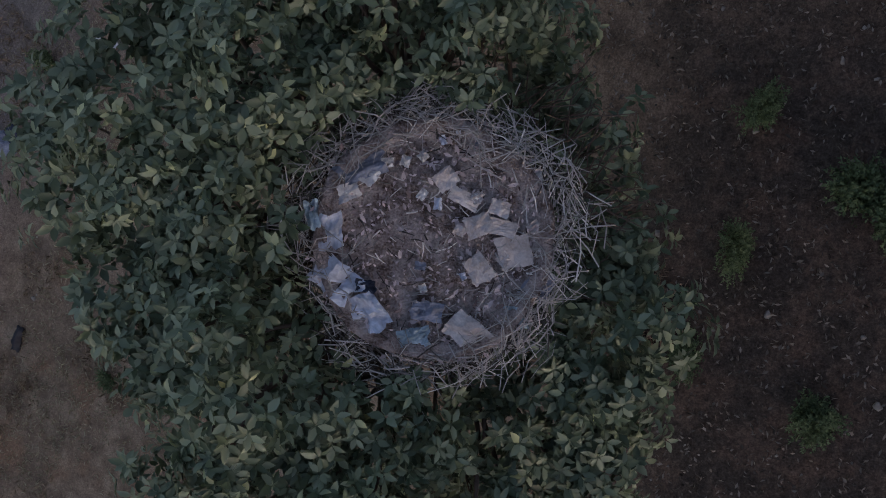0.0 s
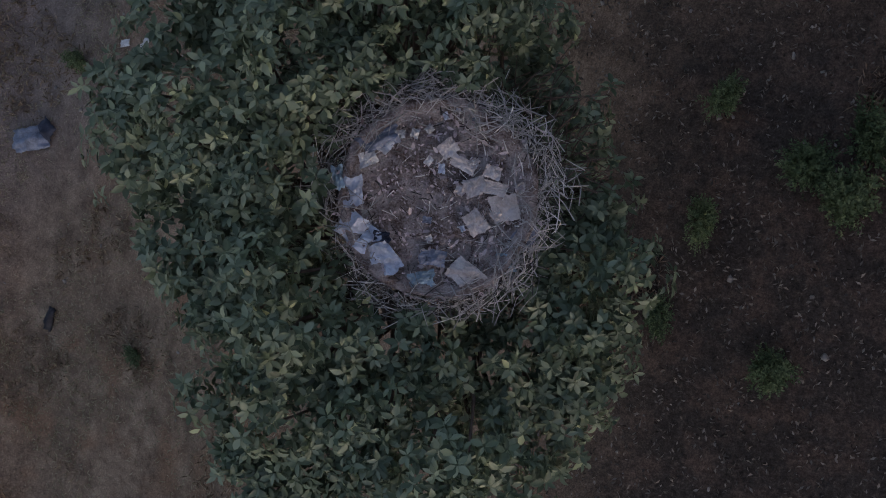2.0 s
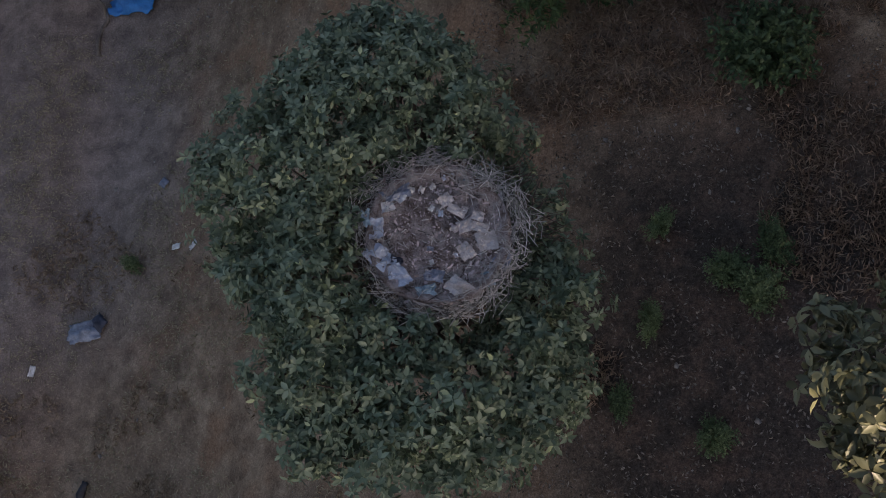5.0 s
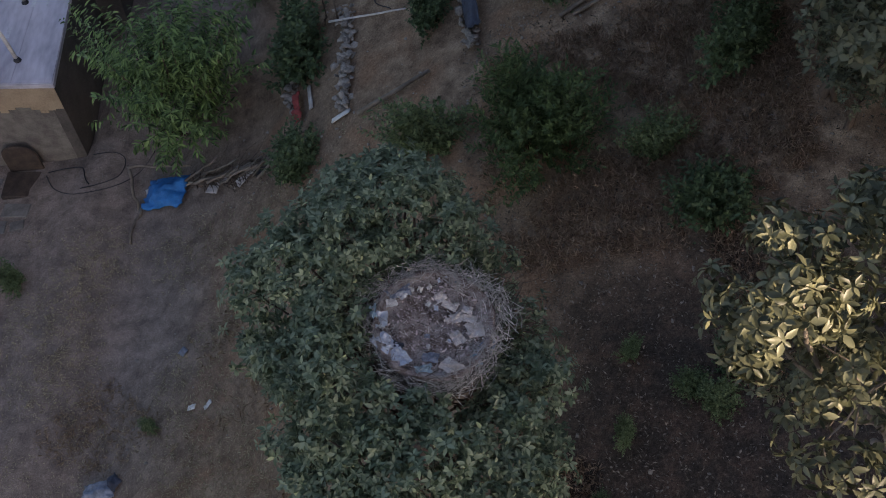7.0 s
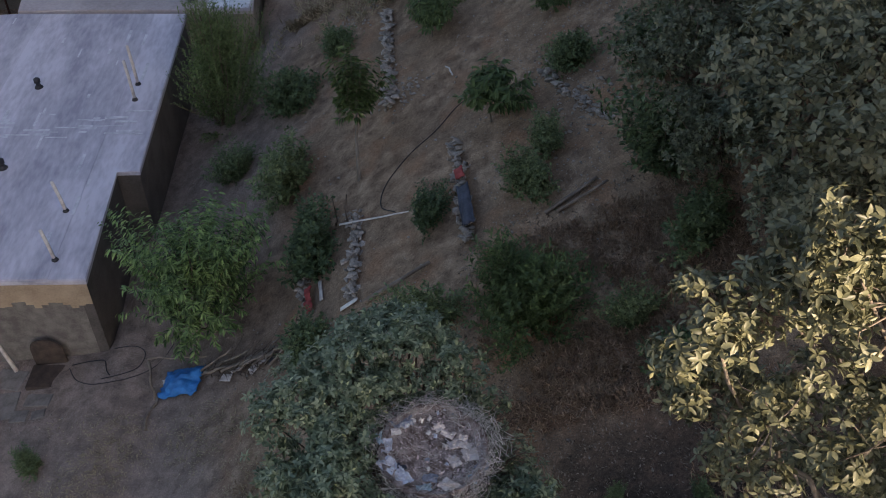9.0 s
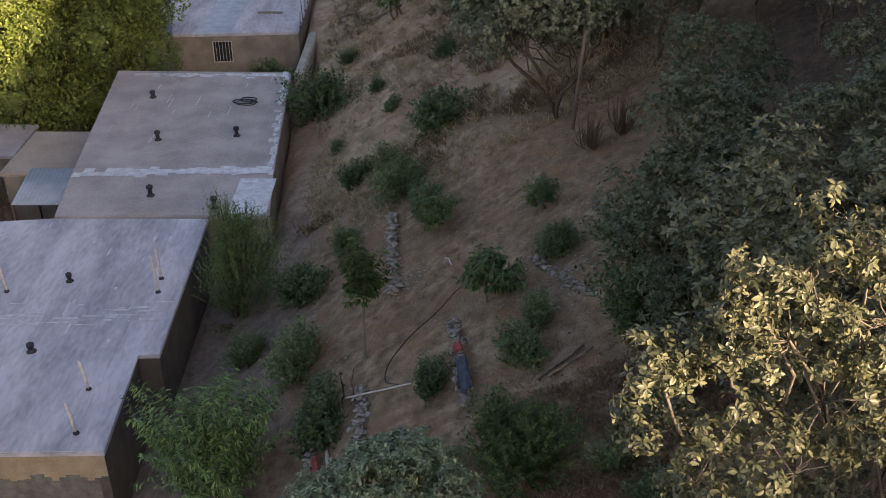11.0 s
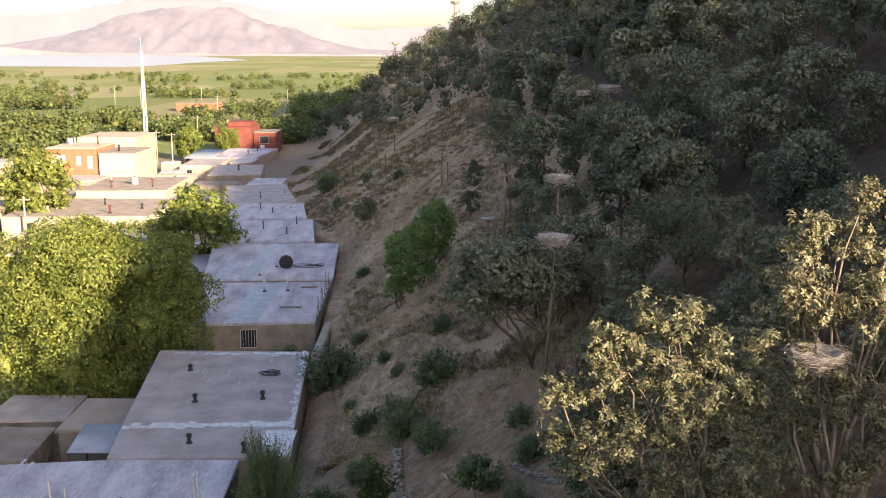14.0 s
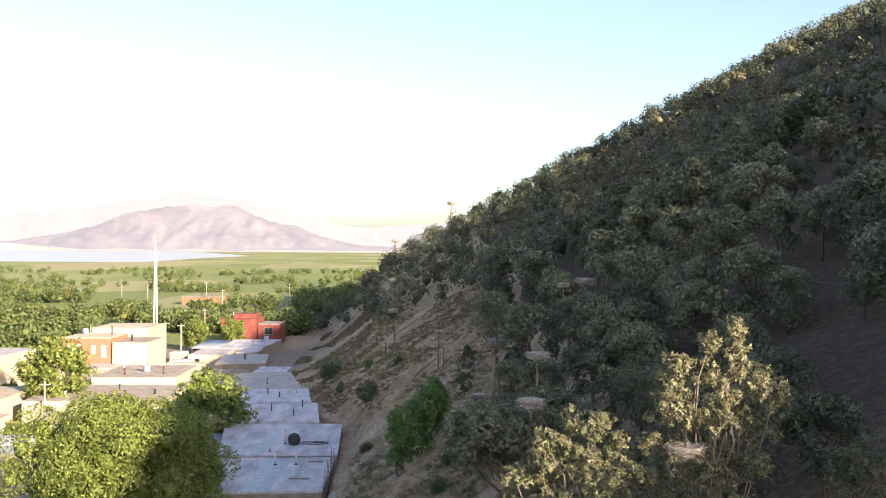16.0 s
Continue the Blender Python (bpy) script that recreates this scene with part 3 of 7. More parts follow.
def nest_tree():
    """Mounds of leafy shoots round the nest; the side over the dark slope is low, thin and twiggy."""
    rng = np.random.default_rng(11)
    base = on_ground(-0.3, -0.4)
    cen, rad, low = [], [], []
    for _ in range(20000):
        a = rng.uniform(-180, 180)
        edge = between(a, CROWN_EDGE) - 0.22
        d = math.sqrt(rng.uniform(0.8 * 0.8, edge * edge)) if edge > 0.85 else 0.85
        x, y = NEST[0] + d * math.cos(radians(a)), NEST[1] + d * math.sin(radians(a))
        if any((x - c[0]) ** 2 + (y - c[1]) ** 2 < 0.095 for c in cen):
            continue
        u = d / (edge + 0.22)
        dark = sstep(78, 55, a) * sstep(-12, 2, a)
        z = 7.2 - 1.25 * max(0, u - 0.62) ** 1.1 + rng.normal(0, 0.15) - 0.16 * max(0, x) - 0.30 * sstep(1.35, 0.95, d) - 1.4 * dark
        if -75 < a < -5:
            z -= 0.5
        if -115 < a < -75:
            z -= 0.25 * sstep(2.0, 1.2, d)
        if dark > 0.5 and rng.uniform() < 0.6:
            continue
        cen.append((x, y, z))
        rad.append(rng.uniform(0.27, 0.42))
        low.append(dark)
        if len(cen) > 165:
            break
    top = len(cen)
    for _ in range(75):
        a = rng.uniform(-180, 180)
        if -15 < a < 60 and rng.uniform() < 0.6:
            continue
        d = between(a, CROWN_EDGE) * rng.uniform(0.55, 0.93)
        cen.append((NEST[0] + d * math.cos(radians(a)), NEST[1] + d * math.sin(radians(a)), rng.uniform(4.7, 6.3)))
        rad.append(rng.uniform(0.35, 0.5))
        low.append(0)
    cen, rad = np.array(cen), np.array(rad)
    tips, axes = clump_tips(rng, cen, rad, 30, 0.85, 0.75)
    far = np.hypot(tips[:, 0] - NEST[0], tips[:, 1] - NEST[1])
    keep = (far > 0.86 + rng.normal(0, 0.05, len(far))) | (tips[:, 2] < NEST_Z - 0.55)
    tips, axes = tips[keep], unit(axes[keep] + rng.normal(0, 0.22, (keep.sum(), 3)))
    P, D, N = rosettes(rng, tips, axes, 5, -0.1, 0.6)
    P2, D2, N2 = rosettes(rng, tips - axes * 0.05, axes, 5, -0.35, 0.35)
    P, D, N = np.concatenate([P, P2]), np.concatenate([D, D2]), np.concatenate([N, N2])
    V, T = leaf_arrays(rng, P - np.array(base), D, N, 0.09, 0.46, True)
    crown = quick_mesh("crown", V, T)
    root = np.array([0, 0, -0.3])
    fork = np.array([0.15, 0.1, 2.6])
    tubes = [limb(rng, root, fork, 0.2, 0.14, 0.04)]
    for k in range(5):
        w = 6.283 * k / 5
        tubes.append(limb(rng, fork, (0.27 + 0.75 * math.cos(w), 0.21 + 0.75 * math.sin(w), NEST_Z - base[2] - 0.38), 0.09, 0.05, 0.06))
    for i in rng.permutation(top)[:90]:
        tubes.append(limb(rng, fork + (cen[i] - base - fork) * rng.uniform(0.05, 0.4), cen[i] - base, 0.04, 0.008, 0.1))
    # bare twigs that stick out of the thin side
    for _ in range(130):
        a, d = radians(rng.normal(22, 26)), rng.uniform(0.85, 1.1)
        p = np.array([NEST[0] + d * math.cos(a), NEST[1] + d * math.sin(a), rng.uniform(5.7, 6.6)]) - base
        a += rng.normal(0, 0.5)
        L = rng.uniform(0.2, 0.55)
        tubes.append(limb(rng, p, p + np.array([math.cos(a) * L, math.sin(a) * L, rng.uniform(-0.1, 0.25)]), 0.008, 0.003, 0.16, 4))
    th = thing("nest_tree", base, "dense broad-leaved tree with dull green leaves holding a stork nest", "tree")
    part("trunk", tubes_mesh("trunk", tubes), M_BARK, th)
    part("crown", crown, M_NESTLEAF, th)


nest_tree()


def twig_mesh(rng, rings, name="rim", sides=4, thick=1.0):
    """Sticks laid round a ring: rings of (count, radius, spread, height, height spread, length)."""
    tubes = []
    for count, r, dr, h, dh, length in rings:
        for _ in range(count):
            a = rng.uniform(0, 6.283)
            q = r + rng.normal(0, dr) + r * (0.05 * math.sin(3 * a + 0.6) + 0.04 * math.sin(5 * a))
            p = np.array([q * math.cos(a), q * math.sin(a), h + rng.normal(0, dh)])
            w = a + math.pi / 2 + rng.normal(0, 0.75)
            d = np.array([math.cos(w), math.sin(w), rng.normal(0, 0.16)])
            L = length * rng.uniform(0.5, 1.4)
            kink = rng.normal(0, 0.05 * L, 3)
            t = rng.uniform(0.002, 0.0045) * thick
            tubes.append(([tuple(p - d * L / 2), tuple(p + kink), tuple(p + d * L / 2)], [t, t * 0.9, t * 0.5]))
    V, Q, T = [], [], []
    for pts, radii in tubes:
        v, q, t = tube_data(pts, radii, sides, False)
        o = len(V)
        V += [tuple(c) for c in v]
        Q += [tuple(i + o for i in f) for f in q]
    return quick_mesh(name, V, T, Q)


def bowl_mesh(seed, radius, depth, dish, rings=22, segs=72, bumpy=0.03):
    """Lumpy mass of a nest: rounded underside, raised rim and a shallow dish on top."""
    V, Q = [], []
    prof = []
    for i in range(rings):
        u = i / (rings - 1)
        if u < 0.3:
            s = u / 0.3
            prof.append((radius * (0.35 + 0.62 * s), -depth * (1 - s ** 1.5)))
        else:
            s = (u - 0.3) / 0.7
            prof.append((radius * (0.97 * (1 - s) + 0.001), 0.05 * math.exp(-((s - 0.08) / 0.1) ** 2) - dish * sstep(0.05, 0.35, s)))
    for i, (r, z) in enumerate(prof):
        for k in range(segs):
            a = 2 * math.pi * k / segs
            n = noise.noise((r * math.cos(a) * 6, r * math.sin(a) * 6, seed + z * 4)) + 0.6 * noise.noise((r * math.cos(a) * 16, r * math.sin(a) * 16, seed))
            rr = r * (1 + 0.06 * noise.noise((math.cos(a) * 2, math.sin(a) * 2, seed)))
            V.append((rr * math.cos(a), rr * math.sin(a), z + bumpy * n))
    for i in range(rings - 1):
        for k in range(segs):
            k2 = (k + 1) % segs
            Q.append((i * segs + k, i * segs + k2, (i + 1) * segs + k2, (i + 1) * segs + k))
    me = quick_mesh("body", V, quads=Q)
    me.shade_smooth()
    return me


def big_nest():
    rng = np.random.default_rng(5)
    th = thing("stork_nest", (NEST[0], NEST[1], NEST_Z - 0.42), "large round stork nest of grey sticks, lined with litter", "nest")
    ob = part("lining", bowl_mesh(3, 0.80, 0.42, 0.05, bumpy=0.035), M_LINING, th, "brown matted lining of straw and earth")
    ob.location = (0, 0, 0.42)
    rim = part("rim", twig_mesh(rng, [(420, 0.83, 0.07, 0.42, 0.035, 0.22), (170, 0.74, 0.06, 0.43, 0.02, 0.17), (380, 0.80, 0.05, 0.30, 0.06, 0.30), (120, 0.60, 0.09, 0.405, 0.012, 0.12), (160, 0.40, 0.2, 0.39, 0.012, 0.08), (300, 0.68, 0.05, 0.15, 0.07, 0.35)], thick=1.15), M_TWIG, th, "ring of interlaced grey sticks")
    tagged(rim, kind="stuff")
    size = np.concatenate([np.full(1300, 0.03), np.full(260, 0.06)])
    n = len(size)
    rr, aa = 0.78 * np.sqrt(rng.uniform(0, 1, n)), rng.uniform(0, 6.283, n)
    P = np.stack([rr * np.cos(aa), rr * np.sin(aa), 0.385 + 0.06 * (rr / 0.78) ** 4 + rng.uniform(0, 0.02, n)], 1)
    D = unit(np.stack([rng.normal(0, 1, n), rng.normal(0, 1, n), rng.normal(0, 0.25, n)], 1))
    N = unit(np.cross(D, unit(np.stack([D[:, 1], -D[:, 0], rng.normal(0, 0.35, n)], 1))))
    N *= np.sign(N[:, 2:3])
    V, T = leaf_arrays(rng, P, D, N, size, 0.42, True)
    tagged(part("matted_litter", quick_mesh("matted_litter", V, T), M_NESTLITTER, th, "matted brown and grey litter of the nest"), kind="stuff")
    shapes = []
    for k in range(8):
        kink = rng.normal(0, 0.06, 3)
        v, q, t = tube_data([(-0.5, 0, 0), (-0.18, kink[0] * 2.2, kink[1]), (0.15, kink[1] * 3, kink[0]), (0.5, 0, kink[2] * 0.4)], [0.011, 0.012, 0.01, 0.004], 5)
        me = quick_mesh("stick", [tuple(c) for c in v], t, q)
        me.materials.append(M_TWIG)
        shapes.append(me)
    for k in range(290):
        a = rng.uniform(0, 6.283) if k % 4 == 0 else rng.normal(1.35, 0.75) if k % 4 < 3 else rng.normal(-0.6, 0.6)
        r = rng.normal(0.79, 0.085) + 0.04 * math.sin(3 * a + 0.6) + 0.03 * math.sin(5 * a)
        w = a + math.pi / 2 + rng.normal(0, 1.0)
        L = rng.uniform(0.14, 0.5)
        st = part("stick", shapes[k % 8], None, th)
        g = rng.uniform(0.2, 0.42)
        st.matrix_basis = Matrix.LocRotScale((r * math.cos(a), r * math.sin(a), 0.46 + rng.normal(0, 0.022)), Euler((rng.uniform(0, 6), rng.normal(0, 0.12), w)), (L, g, g))


big_nest()


def scrap(name, px, py, sx, sy, turn, material, label, seed, crumple=0.02, tilt=0.0):
    """A bent, torn flat scrap that lies in the nest."""
    rng = np.random.default_rng(seed)
    n = 10
    soft_ = material not in (M_CARD, M_PAPER)
    bm = bmesh.new()
    grid = []
    for j in range(n):
        row = []
        for i in range(n):
            u, v = i / (n - 1) - 0.5, j / (n - 1) - 0.5
            edge = max(abs(u), abs(v)) > 0.45
            ang = math.atan2(v, u)
            f = 1 + (0.32 if soft_ else 0.14) * noise.noise((math.cos(ang) * 1.4 + seed, math.sin(ang) * 1.4, seed * 0.3))
            x, y = u * sx * f, v * sy * f
            if edge:
                x += rng.normal(0, 0.018 * sx)
                y += rng.normal(0, 0.018 * sy)
            z = crumple * noise.noise((u * 3 + seed, v * 3, seed * 0.7)) * 2 + crumple * 0.5 * noise.noise((u * 8, v * 8 + seed, 3)) + (crumple * 0.8 * abs(noise.noise((u * 6 + v * 3, v * 7, seed + 0.5))) if soft_ else 0) + tilt * v
            row.append(bm.verts.new((x, y, z)))
        grid.append(row)
    for j in range(n - 1):
        for i in range(n - 1):
            bm.faces.new((grid[j][i], grid[j][i + 1], grid[j + 1][i + 1], grid[j + 1][i]))
    ex = bmesh.ops.extrude_face_region(bm, geom=bm.faces[:])
    for v in ex["geom"]:
        if isinstance(v, bmesh.types.BMVert):
            v.co.z -= 0.006
    single(name, bm, material, (px, py, NEST_Z + 0.002 + crumple * 0.6), label, "scrap", "litter in the nest", turn=turn)


scrap("cardboard_piece", 0.44, -0.25, 0.21, 0.20, 12, M_CARD, "pale grey cardboard slab lying in the nest", 2, 0.006)
scrap("cardboard_piece", 0.13, 0.08, 0.2, 0.09, -30, M_CARD, "worn strip of cardboard in the nest lining", 3, 0.01)
scrap("cardboard_piece", 0.22, -0.09, 0.17, 0.13, 20, M_CARD, "crumpled cardboard piece in the nest lining", 4, 0.015)
scrap("plastic_scrap", -0.50, 0.27, 0.30, 0.15, 18, M_GREYFILM, "crumpled grey plastic bag at the nest edge", 40, 0.03)
scrap("cardboard_piece", 0.02, 0.20, 0.14, 0.12, 35, M_CARD, "worn brown cardboard flap in the nest", 41, 0.02)
scrap("cardboard_piece", 0.36, -0.10, 0.18, 0.10, -15, M_CARD, "flat worn cardboard piece in the nest", 42, 0.012)
scrap("plastic_scrap", 0.22, -0.36, 0.14, 0.18, 30, M_CARD, "flat grey sheet pressed into the nest lining", 43, 0.012)
scrap("paper_scrap", -0.10, -0.62, 0.2, 0.12, -8, M_GREYFILM, "flat grey film pressed into the nest lining", 44, 0.012)
scrap("plastic_scrap", 0.60, -0.45, 0.2, 0.16, 60, M_GREYFILM, "dull grey film pressed into the nest lining", 45, 0.015)
scrap("paper_scrap", -0.59, 0.12, 0.16, 0.11, 25, M_PAPER, "torn white paper scrap in the nest", 5, 0.02)
scrap("paper_scrap", -0.45, 0.22, 0.12, 0.10, 50, M_PAPER, "torn white paper scrap in the nest", 6, 0.02)
scrap("paper_scrap", -0.34, 0.30, 0.07, 0.06, 10, M_PAPER, "small crumpled paper ball in the nest", 7, 0.03)
scrap("paper_scrap", -0.23, 0.31, 0.07, 0.06, 70, M_PAPER, "small crumpled paper ball in the nest", 8, 0.03)
scrap("paper_scrap", -0.12, 0.34, 0.06, 0.06, 40, M_PAPER, "small crumpled paper ball in the nest", 9, 0.03)
scrap("plastic_scrap", -0.66, -0.42, 0.30, 0.21, -38, M_PLASTIC, "crumpled bluish plastic sheet in the nest", 10, 0.03)
scrap("plastic_scrap", -0.46, -0.62, 0.24, 0.17, -55, M_PLASTIC, "crumpled bluish plastic bag in the nest", 11, 0.04)
scrap("plastic_scrap", -0.70, -0.13, 0.17, 0.22, 10, M_PLASTIC, "grey plastic bag pressed into the nest", 12, 0.03)
scrap("dark_bag", -0.48, -0.46, 0.12, 0.08, -10, M_DARKCLOTH, "small dark plastic bag in the nest", 13, 0.03)
scrap("paper_scrap", 0.15, -0.75, 0.26, 0.18, -40, M_CARD, "torn grey paper bag at the nest edge", 14, 0.03)
scrap("plastic_scrap", 0.45, -0.66, 0.10, 0.14, 15, M_BLUEFILM, "shredded pale blue plastic in the nest", 15, 0.03)
scrap("plastic_scrap", -0.80, -0.02, 0.09, 0.18, 5, M_BLUEFILM, "shredded pale plastic caught in the sticks", 16, 0.04)
scrap("paper_scrap", 0.35, 0.02, 0.13, 0.1, -20, M_CARD, "flat worn paper piece in the nest", 18, 0.012)
scrap("paper_scrap", 0.58, 0.22, 0.09, 0.07, 35, M_PAPER, "small torn paper in the nest", 19, 0.02)
scrap("plastic_scrap", -0.18, -0.78, 0.2, 0.12, 12, M_BLUEFILM, "greenish plastic film at the nest edge", 20, 0.03)

rng_n = np.random.default_rng(44)
for k in range(22):
    a_, r_ = rng_n.uniform(0, 6.283), 0.70 * math.sqrt(rng_n.uniform(0.02, 1))
    w_ = rng_n.uniform(0.025, 0.085)
    scrap(("paper_scrap", "plastic_scrap", "cardboard_piece")[k % 3], NEST[0] + r_ * math.cos(a_), NEST[1] + r_ * math.sin(a_), w_, w_ * rng_n.uniform(0.5, 1), rng_n.uniform(0, 180), (M_PAPER, M_PLASTIC, M_CARD, M_CARD, M_GREYFILM, M_PLASTIC)[k % 6],
          ("small torn paper scrap in the nest lining", "small crumpled plastic scrap in the nest lining", "small worn cardboard scrap in the nest lining")[k % 3], 100 + k, 0.012)

# ---- the tall sunlit oaks beside the nest tree ----
def tall_oak(name, x, y, clumps, per, seed, label, top_bare=()):
    """A tall, loose oak: clumps of (x, y, z, r) hung on visible limbs."""
    rng = np.random.default_rng(seed)
    base = on_ground(x, y)
    cen = np.array([c[:3] for c in clumps])
    rad = np.array([c[3] for c in clumps])
    sub_c = np.repeat(cen, 10, 0) + unit(rng.normal(0, 1, (len(cen) * 10, 3))) * np.repeat(rad, 10)[:, None] * rng.uniform(0.4, 1.08, (len(cen) * 10, 1))
    sub_r = rng.uniform(0.13, 0.29, len(sub_c))
    tips, axes = clump_tips(rng, sub_c, sub_r, per, 0.9, 0.25)
    P, D, N = rosettes(rng, tips, axes, 6, -0.55, 0.6)
    V, T = leaf_arrays(rng, P - np.array(base), D, N, 0.088, 0.43, True)
    th = thing(name, base, label, "tree", "tall oaks beside the nest")
    tubes = []
    fork = np.array([0.2, 0.1, (cen[:, 2].min() - base[2]) * 0.7])
    tubes.append(limb(rng, (0, 0, -0.3), fork, 0.15, 0.09, 0.04))
    for c in cen:
        joint = fork + (c - base - fork) * 0.4 + rng.normal(0, 0.1, 3)
        tubes.append(limb(rng, fork, joint, 0.05, 0.036, 0.05))
        tubes.append(limb(rng, joint, c - base, 0.034, 0.012, 0.08))
    for i, c in enumerate(sub_c):
        tubes.append(limb(rng, cen[i // 10] - base, c - base, 0.012, 0.004, 0.12, 4))
    part("trunk", tubes_mesh("trunk", tubes, 5), M_PALEBARK, th)
    part("crown", quick_mesh("crown", V, T), M_OAKLEAF, th)


tall_oak("oak_tree", 5.0, -2.4, ((2.15, -2.8, 12.45, 0.34), (2.75, -2.6, 12.9, 0.42), (2.9, -2.9, 13.35, 0.34), (3.3, -3.0, 12.9, 0.55), (3.5, -2.7, 13.55, 0.55), (4.0, -2.7, 13.75, 0.5), (4.55, -2.6, 13.6, 0.5), (4.2, -3.0, 13.1, 0.6), (4.9, -2.8, 13.0, 0.55), (3.3, -2.2, 12.2, 0.6), (3.7, -3.2, 12.3, 0.6),
                                    (4.4, -3.2, 12.3, 0.6), (5.1, -2.9, 12.2, 0.55), (5.6, -2.6, 11.6, 0.55), (2.7, -3.2, 11.7, 0.5), (3.5, -3.3, 11.5, 0.6), (4.3, -2.9, 11.3, 0.6), (5.0, -3.2, 11.2, 0.55), (2.9, -2.2, 11.0, 0.6), (3.9, -3.0, 10.5, 0.6), (2.25, -2.5, 11.4, 0.4), (4.8, -2.4, 10.3, 0.6), (3.2, -1.9, 9.9, 0.6), (5.5, -2.9, 10.6, 0.55), (4.3, -2.2, 9.2, 0.7), (5.2, -2.6, 8.6, 0.7), (5.8, -1.9, 9.4, 0.7)), 17, 21, "tall loose oak with yellow-green leaves catching low sun")
tall_oak("oak_tree", 7.0, -2.6, ((6.2, -2.9, 14.6, 0.55), (6.9, -2.6, 15.2, 0.5), (7.6, -2.8, 14.9, 0.55), (7.1, -3.0, 15.95, 0.2), (8.1, -2.5, 14.2, 0.5), (8.4, -2.7, 15.1, 0.5), (8.8, -2.8, 14.6, 0.42), (7.75, -2.9, 15.7, 0.34), (7.8, -2.9, 16.25, 0.16), (6.3, -2.7, 15.3, 0.3), (8.6, -2.3, 13.6, 0.5), (6.2, -2.3, 13.7, 0.6), (7.2, -3.1, 13.9, 0.6), (6.5, -3.2, 12.9, 0.55), (6.0, -2.8, 12.3, 0.5), (6.9, -2.4, 12.9, 0.55), (7.6, -3.0, 12.6, 0.5), (8.3, -2.8, 12.8, 0.5), (6.6, -2.9, 14.1, 0.45), (7.5, -2.5, 14.4, 0.45), (5.8, -2.6, 13.2, 0.45), (8.0, -3.1, 11.9, 0.5), (6.9, -2.2, 11.7, 0.55), (7.9, -2.4, 13.0, 0.6), (7.2, -2.5, 12.2, 0.6),
                                    (6.4, -2.2, 11.6, 0.55), (7.7, -3.0, 11.4, 0.6), (6.8, -3.0, 10.8, 0.6)), 17, 22, "taller loose oak whose crown top glows in low sun")

# ---- shrubs and garden trees ----
def shoot_plant(seed, height, radius, clear, shoots, per, length, width, droop=0.3, rise=0.6, stems=1, arch=0.15, full=True, oval=1.0):
    """Trunk and crown of a plant whose leaves sit along arching shoots."""
    rng = np.random.default_rng(seed)
    ch = (height - clear) / 2
    d = unit(rng.normal(0, 1, (shoots, 3)) + np.array([0, 0, rise]))
    env = np.array([radius * oval, radius / oval, ch])
    knots = rng.normal(0, 1, (6, 3))
    lump = 1 + 0.26 * np.sin(d @ knots.T * 2.4).sum(1, keepdims=True) / 1.6
    end = np.array([0, 0, clear + ch]) + d * env * lump * rng.uniform(0.55, 1.1, (shoots, 1))
    start = end * np.array([0.3, 0.3, 0]) + rng.normal(0, 0.06 * radius, (shoots, 3))
    start[:, 2] = clear + (end[:, 2] - clear) * rng.uniform(0, 0.4, shoots)
    L = np.linalg.norm(end - start, axis=1)
    mid = (start + end) / 2 + np.stack([0 * L, 0 * L, arch * L], 1)
    u = np.linspace(0.25, 1.0, per)[None, :, None]
    P = start[:, None] * (1 - u) ** 2 + mid[:, None] * 2 * u * (1 - u) + end[:, None] * u * u
    tan = unit(2 * (1 - u) * (mid - start)[:, None] + 2 * u * (end - mid)[:, None])
    side = unit(np.cross(tan, unit(rng.normal(0, 1, tan.shape))))
    D = unit(tan * 0.55 + side * rng.uniform(0.5, 1.0, (shoots, per, 1)) + np.array([0, 0, -droop]))
    P, D = P.reshape(-1, 3), D.reshape(-1, 3)
    N = unit(np.array([0, 0, 1.0]) - D * D[:, 2:3] + rng.normal(0, 0.35, D.shape))
    N = unit(N - D * (N * D).sum(1, keepdims=True))
    V, T = leaf_arrays(rng, P, D, N, length, width, full)
    tubes = []
    r0 = max(0.022, height * 0.016)
    for k in range(stems):
        foot_ = np.array([rng.normal(0, 0.12 * radius), rng.normal(0, 0.12 * radius), -0.25]) if stems > 1 else np.array([0, 0, -0.25])
        tubes.append(limb(rng, foot_, (foot_[0] * 2, foot_[1] * 2, clear + ch * 0.9), r0, r0 * 0.5, 0.06))
    for i in rng.permutation(shoots)[:60]:
        tubes.append(([tuple(start[i]), tuple((start[i] + 2 * mid[i] + end[i]) / 4), tuple(end[i])], [r0 * 0.32, r0 * 0.22, r0 * 0.08]))
    return tubes_mesh("trunk", tubes, 5), quick_mesh("crown", V, T)


PEACH = shoot_plant(31, 4.6, 2.15, 0.2, 300, 30, 0.215, 0.23, 0.65, 0.45, 2, 0.22)
tree("peach_tree", on_ground(-6.6, 10.7), PEACH, M_BARK, M_PEACHLEAF, "young peach tree with long drooping leaves beside a house", group="garden trees")
WILLOW = shoot_plant(32, 4.7, 1.6, -0.4, 800, 32, 0.12, 0.34, -0.25, 1.1, 5, 0.05, False)
tree("tall_bush", on_ground(-7.3, 19.9), WILLOW, M_BARK, M_LIGHTBUSH, "tall upright bush with fine olive leaves near the house wall", "bush", "garden bushes")
BUSHES = [shoot_plant(40 + k, 1.25 + 0.15 * k, 1.0, -0.35, 280, 18, 0.135, 0.48, 0.1, 0.6, 5, 0.1, False, (1.0, 1.3, 0.8)[k]) for k in range(3)]
